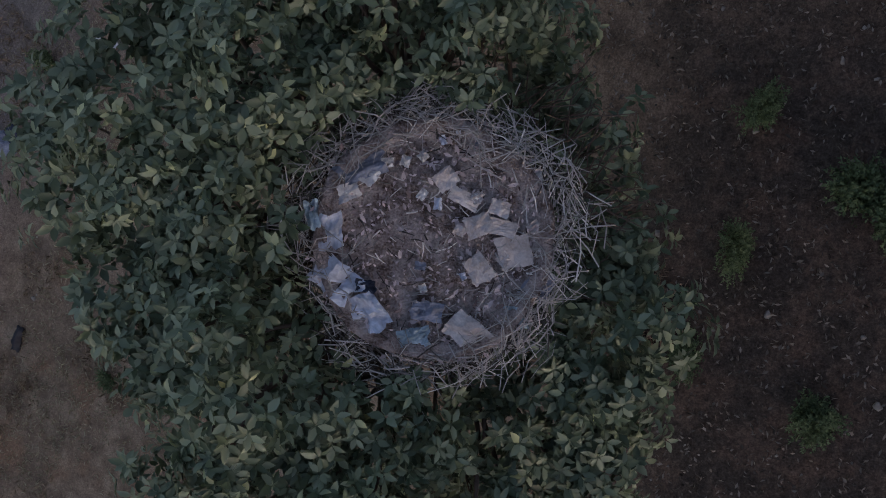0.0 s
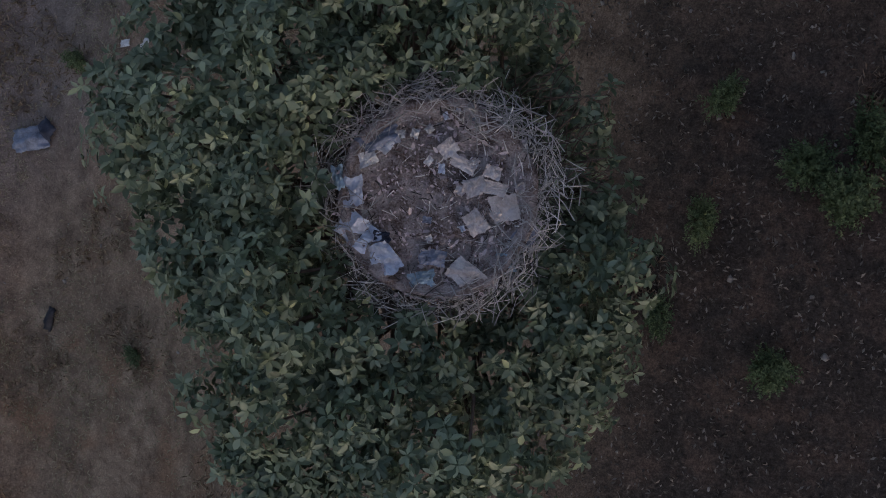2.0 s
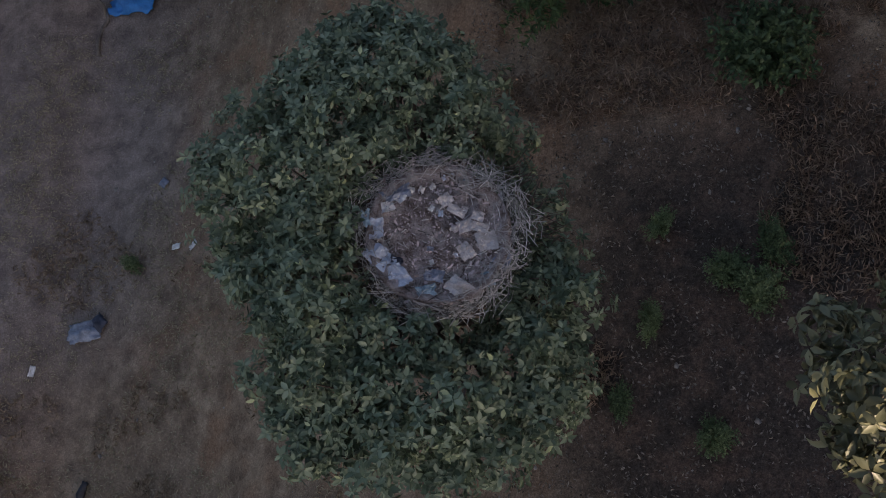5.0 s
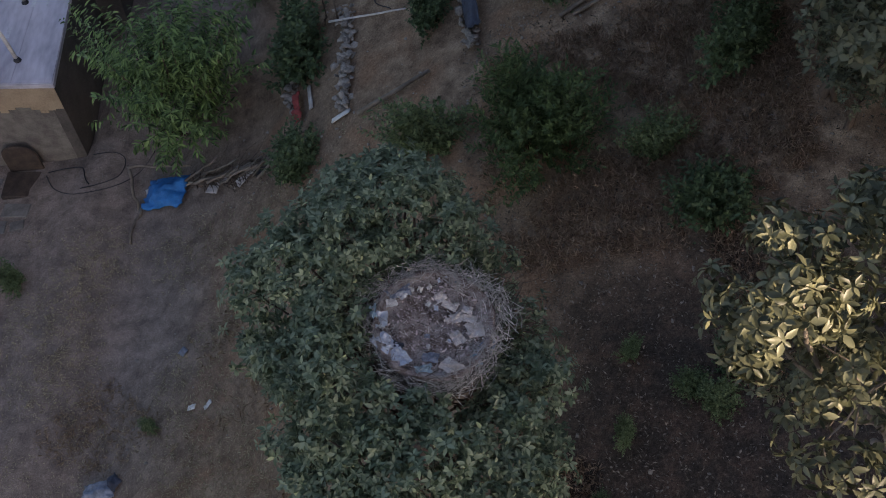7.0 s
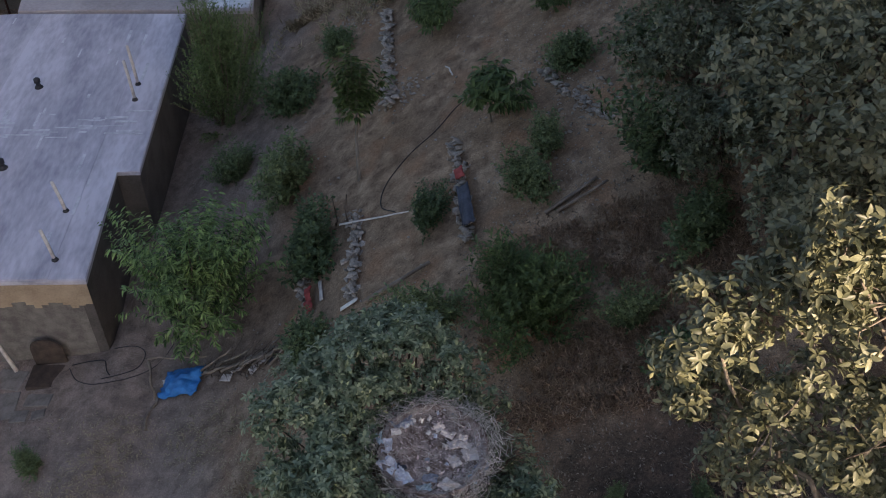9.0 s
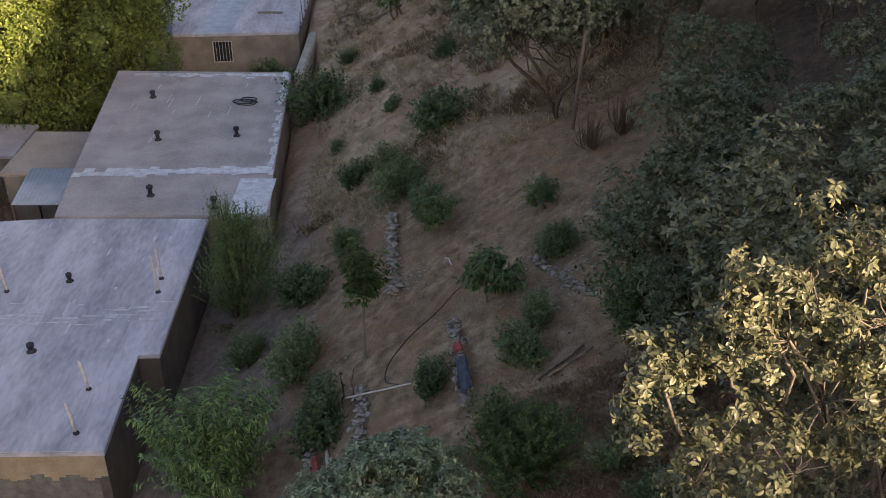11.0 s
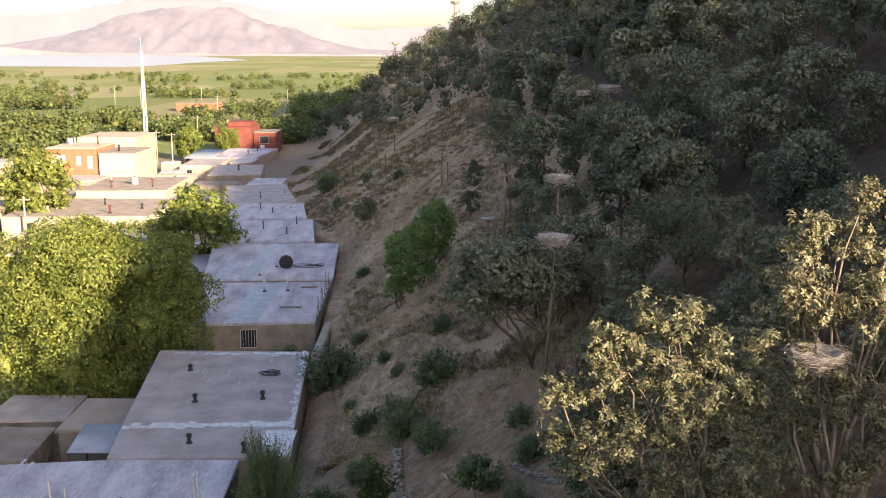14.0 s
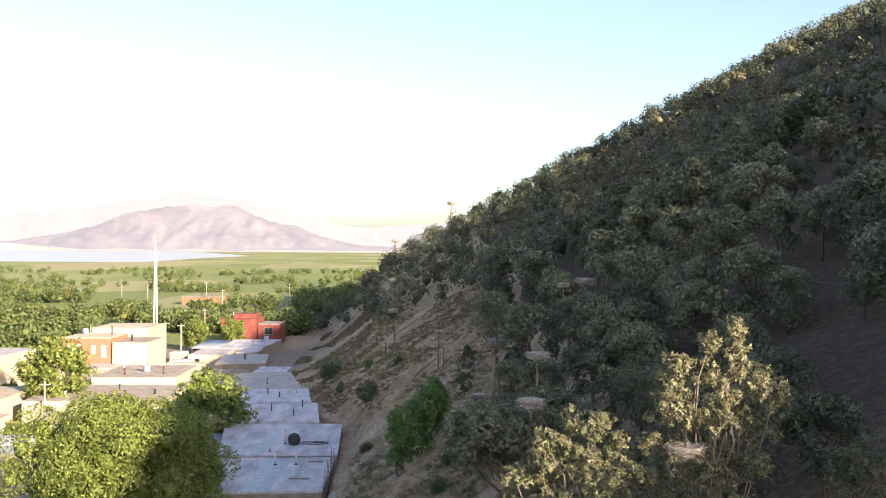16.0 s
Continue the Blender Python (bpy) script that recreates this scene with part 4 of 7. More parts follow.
# bushes of the garden and the open slope: x, y, size
GARDEN = ((-4.7, 18.7, 1.15), (-4.4, 14.4, 1.1), (-6.4, 16.2, 0.7), (-3.4, 20.9, 0.75), (-3.4, 10.9, 1.1), (-0.25, 10.1, 0.6), (3.45, 13.8, 0.75), (2.15, 9.7, 0.72), (2.6, 10.8, 0.55), (-0.6, 21.5, 0.6),
          (-1.9, 24.9, 0.9), (-0.4, 20.2, 0.8), (0.1, 27.2, 1.45), (-6.1, 36.8, 1.7), (-10.6, 6.6, 0.42), (-3.1, 7.6, 0.8), (-0.2, 6.4, 0.8), (5.0, 8.6, 1.2), (5.4, 12.2, 1.3), (-3.4, 26.2, 0.8), (-12.5, 44.5, 0.9), (-10.4, 47.2, 1.5),
          (-1.35, 22.8, 1.0), (-5.0, 41.5, 0.6), (-3.0, 35.0, 0.55), (-2.2, 32.0, 0.5), (-17.2, 132.0, 2.0), (-5.8, 57.0, 0.7), (-1.5, 61.0, 0.6), (1.2, 40.0, 0.8), (-4.6, 30.6, 0.5), (-12.0, 96.0, 1.0), (-9.0, 104.0, 0.9), (-4.4, 90.0, 0.8), (0.4, 34.5, 0.7))
for k, (gx_, gy_, gs) in enumerate(GARDEN):
    tree("bush", on_ground(gx_, gy_), BUSHES[k % 3], M_BARK, M_LIGHTBUSH if k in (5, 14, 19) else M_BUSHLEAF, "low green bush on the earth slope", "bush", "garden bushes", turn=k * 67, size=gs)
for k, (gx_, gy_, gs) in enumerate(((4.4, 3.2, 0.75), (5.2, 6.2, 0.8), (3.7, 4.6, 0.5))):
    tree("oak_shrub", on_ground(gx_, gy_), BUSHES[k % 3], M_BARK, M_HILLLEAF, "grey-green oak shrub on the stony slope", "bush", "garden bushes", turn=k * 50, size=gs)
for k, (gx_, gy_, gs) in enumerate(((3.7, 0.2, 0.3), (2.75, -0.35, 0.22), (2.95, 0.95, 0.2), (4.0, -0.1, 0.34), (4.2, 0.45, 0.28), (2.3, -1.4, 0.2), (3.4, -1.9, 0.26), (-6.3, 2.4, 0.22), (-5.2, -2.6, 0.16))):
    tree("weed_clump", on_ground(gx_, gy_, 0.0), BUSHES[k % 3], M_BARK, M_LITTER, "low grey-brown weed on the bare earth", "weed", "weeds on the earth", turn=k * 71, size=gs)
ROUND = shoot_plant(50, 2.15, 1.35, -0.5, 560, 30, 0.13, 0.32, -0.15, 0.8, 5, 0.08, False)
tree("round_bush", on_ground(1.8, 5.6), ROUND, M_BARK, M_LIGHTBUSH, "large round dense bush above the garden wall", "bush", "garden bushes")
SAPLING = shoot_plant(52, 3.7, 0.72, 1.8, 130, 18, 0.22, 0.3, 0.6, 0.3, 1, 0.2)
SPREADING = shoot_plant(53, 1.9, 0.95, 0.5, 95, 18, 0.23, 0.3, 0.6, 0.3, 1, 0.2)
leaning = tree("sapling", on_ground(-2.18, 13.04), SAPLING, M_PALEBARK, M_SAPLEAF, "young fruit tree with a bare pale trunk leaning far over", "tree", "garden trees")
leaning.rotation_euler = (radians(-43), radians(-5), 0)
for k, (sx_, sy_, ss) in enumerate(((1.35, 12.75, 1.0), (-0.19, 18.44, 0.85), (3.2, 16.4, 0.6))):
    tree("sapling", on_ground(sx_, sy_), SPREADING, M_PALEBARK, M_SAPLEAF, "young fruit tree with a thin pale trunk in the garden", "tree", "garden trees", turn=k * 80, size=ss)
GREEN = tree_meshes(54, 5.4, 1.6, -0.4, 44, 56, 4, 0.20, 0.5, False, trunks=3, up=0.4, shape=0.8, clump_r=0.34)
tree("green_tree", on_ground(-2.2, 44.3), GREEN, M_BARK, M_GREENLEAF, "bright green tree alone on the dry slope", group="slope trees")
tree("green_tree", on_ground(-1.3, 46.6), GREEN, M_BARK, M_GREENLEAF, "bright green tree alone on the dry slope", group="slope trees", turn=120, size=0.95)
tree("green_tree", on_ground(-0.3, 48.9), GREEN, M_BARK, M_GREENLEAF, "bright green tree alone on the dry slope", group="slope trees", turn=230, size=1.0)

# ---- hill oaks ----
OAKS = [tree_meshes(60 + k, 5.4 + 0.5 * (k % 3), 2.3 + 0.25 * (k % 2), 0.8, 26, 42, 4, 0.24, 0.5, False, soft=True, clump_r=0.27, trunks=1, sides=4) for k in range(5)]
OAKS_NEAR = [tree_meshes(70 + k, 5.2 + 0.5 * k, 2.4, 1.0, 30, 56, 6, 0.115, 0.5, False, trunks=1 + k % 2, sides=6, clump_r=0.26, up=0.7) for k in range(3)]
OAK_LEANING = tree_meshes(79, 6.0, 3.1, 1.9, 72, 110, 6, 0.13, 0.55, False, trunks=3, lean=-1.4, sides=6, clump_r=0.25, up=0.7)
OAKS_MID = [tree_meshes(80 + k, 5.4 + 0.5 * (k % 3), 2.3 + 0.2 * (k % 2), 0.0, 26, 34, 3, 0.35, 0.55, False, sides=3, soft=True, clump_r=0.28) for k in range(4)]
NEST_SPOTS = ((4.6, 20.9), (6.05, 30.5), (5.35, 50.4), (8.3, 59.0), (12.5, 53.5), (10.95, 56.0), (16.5, 57.0))
LONE = ((6.3, 4.0, 0.6), (7.2, 2.8, 0.6), (6.2, 5.7, 0.7), (8.2, 4.4, 0.8), (4.9, 28.4, 0.95), (6.6, 27.0, 0.95), (5.6, 7.4, 0.7), (6.6, 8.6, 0.85), (7.2, 5.4, 0.8), (6.4, 10.6, 0.95), (7.6, 14.2, 0.9), (8.4, 7.2, 0.9), (6.9, 12.4, 0.75), (-7.2, 76.0, 0.55), (2.6, 56.5, 0.4), (-5.8, 37.0, 0.4), (5.6, 26.0, 0.7), (-16.6, 128.0, 0.42), (3.2, 66.0, 0.4))
rng_f = np.random.default_rng(77)
near_spots, far_spots = [(x, y, s) for x, y, s in LONE], []
yy = -36.0
while yy < 470:
    xx = between(yy, TREELINE)
    while xx < 153:
        step = (4.5 if yy < 66 and xx < 34 else 4.1) + 0.010 * max(0, yy)
        px, py = xx + rng_f.normal(0, 1.0), yy + rng_f.normal(0, 1.0)
        s = rng_f.uniform(0.55, 1.3)
        if any(abs(px - nx_) < 1.7 and ny_ - 6 < py < ny_ + 0.8 for nx_, ny_ in NEST_SPOTS):
            s *= 0.6
        gap = noise.noise((px * 0.05, py * 0.05, 9)) < -0.42 if py > 70 else noise.noise((px * 0.13, py * 0.13, 9)) < -0.5
        near_tall = math.hypot(px - 5.4, py + 2.6) < 3.6 or (py < -3 and px < 30)
        if px > between(py, TREELINE) - 0.5 and not gap and not near_tall and rng_f.uniform() < 0.95:
            # trees whose crowns fill the nearer slope are single things, the far woods are one mass
            if abs(px - 4.9) < 2.0 and 12.5 < py < 21.6:  # open ground round the nest pole
                pass
            elif -14 < py < 95 and px < 16 + 0.27 * (py + 14):
                near_spots.append((px, py, s))
            elif py > -14 or 100 < px:
                far_spots.append((px, py, s))
        xx += step
    yy += 4.1 + 0.006 * max(0, yy)
near_spots = near_spots[:293] + [(11.2, 49.5, 0.95), (11.4, 43.8, 1.05), (10.8, 38.4, 1.05), (10.0, 33.4, 0.9), (11.4, 30.0, 1.0), (9.4, 24.6, 0.75), (12.6, 35.0, 1.0)]
for k, (px, py, s) in enumerate(near_spots):
    tree("hill_oak", on_ground(px, py, 0.15), OAKS_NEAR[k % 3] if py < 27 and px < 13 else OAKS[k % 5] if py < 62 else OAKS_MID[k % 4], M_BARK, M_NEAROAK if py < 27 and px < 13 else M_HILLLEAF, "grey-green oak in the wood on the hillside", "tree", "oaks on the hill", turn=(k * 137) % 360, size=s)

tree("hill_oak", on_ground(4.4, 22.3, 0.1), OAK_LEANING, M_BARK, M_HILLLEAF, "spreading oak on dark leaning trunks beside a nest pole", "tree", "oaks on the hill")


def toned(material):
    """The leaf material with its colour shifted from tree to tree."""
    m = material.copy()
    t = m.node_tree
    hsv = next(n for n in t.nodes if n.bl_idname == "ShaderNodeHueSaturation")
    at = t.nodes.new("ShaderNodeAttribute")
    at.attribute_name = "tone"
    mx = t.nodes.new("ShaderNodeMix")
    mx.data_type, mx.blend_type = "RGBA", "MULTIPLY"
    mx.inputs[0].default_value = 1.0
    outs = [lk.to_socket for lk in hsv.outputs[0].links]
    t.links.new(hsv.outputs[0], mx.inputs[6])
    t.links.new(at.outputs["Color"], mx.inputs[7])
    for o in outs:
        t.links.new(mx.outputs[2], o)
    return m


def far_wood(name, spots, seed, quads, card, material, label, tall=5.2, wide=2.6, lums=(0.5, 1.3), drier=0.5, core=0.4):
    """Far woods as one mass: every crown a group of leafy boughs round a closed core."""
    rng = np.random.default_rng(seed)
    P, N, tone, mid, rad, shade = [], [], [], [], [], []
    for x, y, s in spots:
        c = np.array([x, y, land(x, y) + tall * s * 0.42])
        r = np.array([wide * s, wide * s, tall * s * 0.52])
        # a crown of rounded boughs, each an uneven shell of leaves
        bough = c + unit(rng.normal(0, 1, (8, 3)) + [0, 0, 0.5]) * r * rng.uniform(0.5, 0.72, (8, 1))
        size = r * rng.uniform(0.34, 0.56, (8, 1))
        pick = rng.integers(0, 8, quads)
        d = unit(rng.normal(0, 1, (quads, 3)) + [0, 0, 0.4])
        P.append(bough[pick] + d * size[pick] * rng.uniform(0.8, 1.08, (quads, 1)))
        N.append(unit(d + rng.normal(0, 0.55, (quads, 3))))
        dry, lum = rng.uniform() ** 3, rng.uniform(*lums)
        one = [lum * (1 + drier * dry), lum * (1 + 0.24 * drier * dry), lum * (1 - 0.2 * drier * dry), 1.0]
        tone.append(np.tile(one, (quads * 4, 1)))
        mid.append(c)
        rad.append(r * core)
        shade.append(one)
    P, N = np.concatenate(P), np.concatenate(N)
    D = unit(np.cross(N, rng.normal(0, 1, N.shape)))
    V, T = leaf_arrays(rng, P - D * card * 0.5, D, N, card, 0.85, False)
    level = 0
    CV, CF = cores(rng, np.array(mid), np.array(rad), level, 0.2)
    tone.append(np.repeat(np.array(shade), len(CORES[level][0]), 0))
    me = quick_mesh(name, np.concatenate([V, CV]), np.concatenate([T, CF + len(V)]))
    me.shade_smooth()
    col = me.attributes.new("tone", "FLOAT_COLOR", "POINT")
    col.data.foreach_set("color", np.concatenate(tone).astype(np.float32).ravel())
    me.materials.append(toned(material))
    return tagged(new(name, me), label, "trees", kind="stuff")


extra = near_spots[300:]
far_wood("hill_wood", extra + far_spots, 91, 150, 0.46, M_FARLEAF, "dense grey-green oak wood covering the hillside", 5.2, 2.4, (0.45, 1.25), 0.45)

# ---- stick nests on poles ----
def pole_nest_meshes(seed, radius):
    rng = np.random.default_rng(seed)
    body = bowl_mesh(seed, radius * 0.86, 0.52, 0.05, 14, 36, 0.07)
    tw = twig_mesh(rng, [(190, radius * 0.88, 0.06, -0.03, 0.06, 0.34), (150, radius * 0.85, 0.06, -0.2, 0.09, 0.36), (90, radius * 0.6, 0.15, 0.0, 0.04, 0.3), (110, radius * 0.7, 0.10, -0.38, 0.10, 0.4)], sides=3, thick=2.4)
    drop = [limb(rng, (radius * math.cos(w), radius * math.sin(w), -0.1), (radius * 1.03 * math.cos(w), radius * 1.03 * math.sin(w), -0.1 - rng.uniform(0.2, 0.7)), 0.008, 0.005, 0.12, 3) for w in rng.uniform(0, 6.283, 14)]
    return body, tw, tubes_mesh("hanging_twigs", drop, 3, join=False)


PN = [pole_nest_meshes(200 + k, 0.85) for k in range(3)]

oak_nest = thing("stork_nest", (6.45, -3.1, 13.3), "pale stick nest half hidden in the crown of a tall oak", "nest")
b_ = part("nest", PN[1][0], M_POLENEST, oak_nest, "weathered mass of a stick nest")
b_.scale = (0.62, 0.62, 0.62)
b_ = part("stick_rim", PN[1][1], M_POLETWIG, oak_nest, "grey sticks of the nest")
b_.scale = (0.62, 0.62, 0.62)


def nest_pole(x, y, top, k=0, size=1.0, lean=0.0, r=0.06, platforms=(), label="stick nest on a tall leaning pole on the hillside"):
    """A pole with a cross frame and a stork nest on top; platforms: further nests below the top."""
    z0 = ground_z(x, y)
    h = top - z0
    th = thing("nest_pole", (x, y, z0), label, "nest pole", "nest poles")
    part("pole", tubes_mesh("pole", [([(0, 0, -0.3), (lean * 0.5 + 0.05, 0, h * 0.5), (lean, 0, h - 0.35)], [r * 1.2, r, r * 0.85])]), M_WOOD, th)
    for lev in (0.0, *platforms):
        bm = bmesh.new()
        for a in range(4):
            m = Matrix.Translation((lean, 0, h - 0.40 - lev)) @ Matrix.Rotation(a * math.pi / 4, 4, "Z")
            box(bm, (-0.62 * size, -0.025, -0.025), (0.62 * size, 0.025, 0.025), m)
        part("cross_frame", bm, M_RUST, th)
        b = part("nest", PN[k % 3][0], M_POLENEST, th, "weathered mass of a stick nest")
        b.location, b.scale = (lean, 0, h - lev), (size, size, size)
        t = part("stick_rim", PN[k % 3][1], M_POLETWIG, th, "grey sticks of the nest")
        t.location, t.scale = (lean, 0, h - lev), (size, size, size)
        t = part("loose_straw", PN[k % 3][2], M_POLETWIG, th, "loose straws hanging from the nest")
        t.location, t.scale = (lean, 0, h - lev), (size, size, size)
        tagged(t, kind="stuff")
    return th


nest_pole(4.6, 20.9, 10.75, 0, 0.86, 0.25)
nest_pole(6.05, 30.5, 12.05, 1, 0.88, 0.1)
nest_pole(5.2, 50.4, 11.0, 2, 0.95, -0.15)
nest_pole(8.4, 59.0, 12.75, 0, 0.9, 0.1, platforms=(1.15,))
nest_pole(12.5, 53.5, 15.8, 1, 1.0, 0.0)
nest_pole(10.9, 56.0, 15.3, 2, 0.65, 0.1)
nest_pole(16.5, 57.0, 17.0, 0, 0.7, 0.0)
nest_pole(-6.2, 121.0, 8.9, 1, 1.0, -0.3)
nest_pole(0.3, 80.0, 9.2, 2, 0.6, 0.1)
nest_pole(-7.9, 150.0, 12.6, 0, 0.9, 0.0)
nest_pole(-12.4, 262.0, 20.4, 1, 1.4, 0.2, 0.2)
nest_pole(3.9, 262.0, 31.8, 2, 1.7, 0.6, 0.28)


def timber_post(x, y, h, bar=0.0, r=0.09, name="timber_post", label="old timber post standing on the slope"):
    th = thing(name, on_ground(x, y, 0.0), label, "post", "timber posts")
    part("post", tubes_mesh("post", [([(0, 0, -0.3), (0.02, 0, h * 0.5), (0, 0.02, h)], [r, r * 0.95, r * 0.85])], 8), M_WOOD, th)
    if bar:
        bm = bmesh.new()
        box(bm, (-bar, -0.05, h - 0.18), (bar, 0.05, h - 0.06))
        bmesh.ops.bevel(bm, geom=bm.edges[:], offset=0.012, segments=1, affect="EDGES")
        part("crossbar", bm, M_WOOD, th)
        for s in (-1, 1):
            part("insulator", tubes_mesh("insulator", [([(s * bar * 0.8, 0, h - 0.07), (s * bar * 0.8, 0, h + 0.1)], [0.035, 0.025])], 8), M_WHITEPAINT, th)
    return th


timber_post(4.35, 44.3, 5.0, 0.42, name="utility_pole", label="thin timber utility pole with a short crossbar")
tp = timber_post(3.3, 44.6, 2.5, 0, 0.12, label="short dark post with a flat dish of sticks on top")
b_ = part("nest", PN[0][0], M_POLENEST, tp)
b_.location, b_.scale = (0, 0, 2.62), (0.72, 0.72, 0.35)
timber_post(0.35, 73.0, 2.2)
timber_post(0.9, 74.5, 1.8)
timber_post(-7.0, 110.0, 1.6)

# ---- houses ----
def wall_panel(p, q, z0, z1, th_, holes=(), butt=0.0):
    """A wall from p to q with holes (along0, along1, low, high) that go through it."""
    p, q = Vector((*p, 0)), Vector((*q, 0))
    L = (q - p).length
    m = Matrix.Translation(p) @ Matrix.Rotation(math.atan2((q - p).y, (q - p).x), 4, "Z")
    bm = bmesh.new()
    u = 0.0
    for a, b in sorted({(h[0], h[1]) for h in holes}):
        if a > u:
            box(bm, (u, 0, z0), (a, th_, z1), m)
        low = z0
        for lo, hi in sorted((h[2], h[3]) for h in holes if h[0] == a and h[1] == b):
            box(bm, (a, 0, low), (b, th_, lo), m)
            low = hi
        box(bm, (a, 0, low), (b, th_, z1), m)
        u = b
    box(bm, (u, 0, z0), (L - butt, th_, z1), m)
    bmesh.ops.remove_doubles(bm, verts=bm.verts, dist=0.0005)
    return bm, m


def window_parts(parent, m, hole, frame_mat=None, bars=3, depth=0.08, glass=None):
    a, b, lo, hi = hole
    frame_mat = frame_mat or M_WHITEPAINT
    bm = bmesh.new()
    f = 0.06
    for lo_, hi_ in (((a, depth, lo), (a + f, depth + 0.06, hi)), ((b - f, depth, lo), (b, depth + 0.06, hi)), ((a + f, depth, lo), (b - f, depth + 0.06, lo + f)), ((a + f, depth, hi - f), (b - f, depth + 0.06, hi))):
        box(bm, lo_, hi_, m)
    w = part("window", bm, frame_mat, parent)
    bm = bmesh.new()
    box(bm, (a + f, depth + 0.02, lo + f), (b - f, depth + 0.035, hi - f), m)
    part("pane", bm, glass or M_GLASS, w)
    for k in range(bars):
        u = a + (b - a) * (k + 1) / (bars + 1)
        bm = bmesh.new()
        box(bm, (u - 0.012, depth - 0.03, lo + 0.003), (u + 0.012, depth - 0.01, hi - 0.003), m)
        part("bar", bm, M_DARKMETAL if frame_mat is M_WHITEPAINT else frame_mat, w)
    return w


def poly_area(poly):
    return sum(a[0] * b[1] - b[0] * a[1] for a, b in zip(poly, poly[1:] + poly[:1])) / 2


FOOTPRINTS = []


def flat_house(name, poly, top, base, wall, roof, label, holes=None, overhang=0.03, sheets=0.0, group="flat-roofed village houses", storeys=(), sheet_mats=None, frame_mat=None, bars=3, wall_mats=None, glass=None):
    """A flat-roofed house over a polygon (anticlockwise). holes: side number to a list of window openings, heights from the base."""
    holes = holes or {}
    poly = [tuple(p) for p in poly]
    if poly_area(poly) < 0:
        poly = poly[::-1]
    cx, cy = sum(p[0] for p in poly) / len(poly), sum(p[1] for p in poly) / len(poly)
    FOOTPRINTS.append((min(p[0] for p in poly), min(p[1] for p in poly), max(p[0] for p in poly), max(p[1] for p in poly)))
    th = thing(name, (cx, cy, base), label, "house", group)
    P = [(x - cx, y - cy) for x, y in poly]
    h = top - base
    for i, (p, q) in enumerate(zip(P, P[1:] + P[:1])):
        hs = holes.get(i, [])
        r = P[(i + 2) % len(P)]
        corner = (q[0] - p[0]) * (r[1] - q[1]) - (q[1] - p[1]) * (r[0] - q[0])
        bm, m = wall_panel(p, q, -0.4, h - 0.16, 0.28, hs, 0.28 if corner > 0 else 0.0)
        part("wall", bm, (wall_mats or {}).get(i, wall), th)
        for hole in hs:
            window_parts(th, m, hole, frame_mat, bars, glass=glass)
    # slab with a thin overhang
    bm = bmesh.new()
    ins = []
    n = len(P)
    for i in range(n):
        a, b, c = Vector(P[i - 1]), Vector(P[i]), Vector(P[(i + 1) % n])
        d1, d2 = (b - a).normalized(), (c - b).normalized()
        n1, n2 = Vector((d1.y, -d1.x)), Vector((d2.y, -d2.x))
        k = n1 + n2
        ins.append(b + k * (overhang / max(0.3, k.dot(n1))))
    lowv = [bm.verts.new((v.x, v.y, h - 0.16)) for v in ins]
    topv = [bm.verts.new((v.x, v.y, h)) for v in ins]
    bm.faces.new(lowv[::-1])
    bm.faces.new(topv)
    for i in range(n):
        j = (i + 1) % n
        bm.faces.new((lowv[i], lowv[j], topv[j], topv[i]))
    bmesh.ops.bevel(bm, geom=[e for e in bm.edges if all(abs(v.co.z - h) < 1e-4 for v in e.verts)], offset=0.03, segments=2, affect="EDGES")
    rf = part("roof", bm, roof, th)
    if sheets:
        # overlapping strips of foil roofing
        x0, x1 = min(v.x for v in ins), max(v.x for v in ins)
        rng = random.Random(int(abs(cx * 31 + cy * 7)))
        x = x0 + 0.03
        while x < x1 - 0.1:
            xb = min(x + sheets, x1 - 0.03)
            xm = (x + xb) / 2
            ys = []
            for (ax, ay), (bx, by) in zip([(v.x, v.y) for v in ins], [(v.x, v.y) for v in ins[1:] + ins[:1]]):
                for xq in (x + 0.01, xb - 0.01):
                    if (ax > xq) != (bx > xq):
                        ys.append((xq, ay + (by - ay) * (xq - ax) / (bx - ax)))
            left = sorted(y for q, y in ys if q < xm)
            right = sorted(y for q, y in ys if q > xm)
            for s in range(0, min(len(left), len(right)) - 1, 2):
                if abs(left[s] - right[s]) > 0.7 or abs(left[s + 1] - right[s + 1]) > 0.7:
                    continue
                l0, l1, r0, r1 = left[s] + 0.04, left[s + 1] - 0.04, right[s] + 0.04, right[s + 1] - 0.04
                segs = max(1, int((l1 - l0) / rng.uniform(5.5, 8)))
                for k in range(segs):
                    t0, t1 = k / segs, (k + 1) / segs
                    bm = bmesh.new()
                    zt = h + 0.006 + rng.uniform(0, 0.008)
                    lap = 0.05 if xb < x1 - 0.1 else 0.0
                    c4 = [(x, l0 + (l1 - l0) * t0), (xb + lap, r0 + (r1 - r0) * t0), (xb + lap, r0 + (r1 - r0) * t1), (x, l0 + (l1 - l0) * t1)]
                    lo_ = [bm.verts.new((a, b, h + 0.001)) for a, b in c4]
                    hi_ = [bm.verts.new((a, b, zt)) for a, b in c4]
                    bm.faces.new(hi_)
                    for i in range(4):
                        bm.faces.new((lo_[i], lo_[(i + 1) % 4], hi_[(i + 1) % 4], hi_[i]))
                    part("roofing_sheet", bm, rng.choice(sheet_mats or [roof]), rf)
            x = xb
    return th


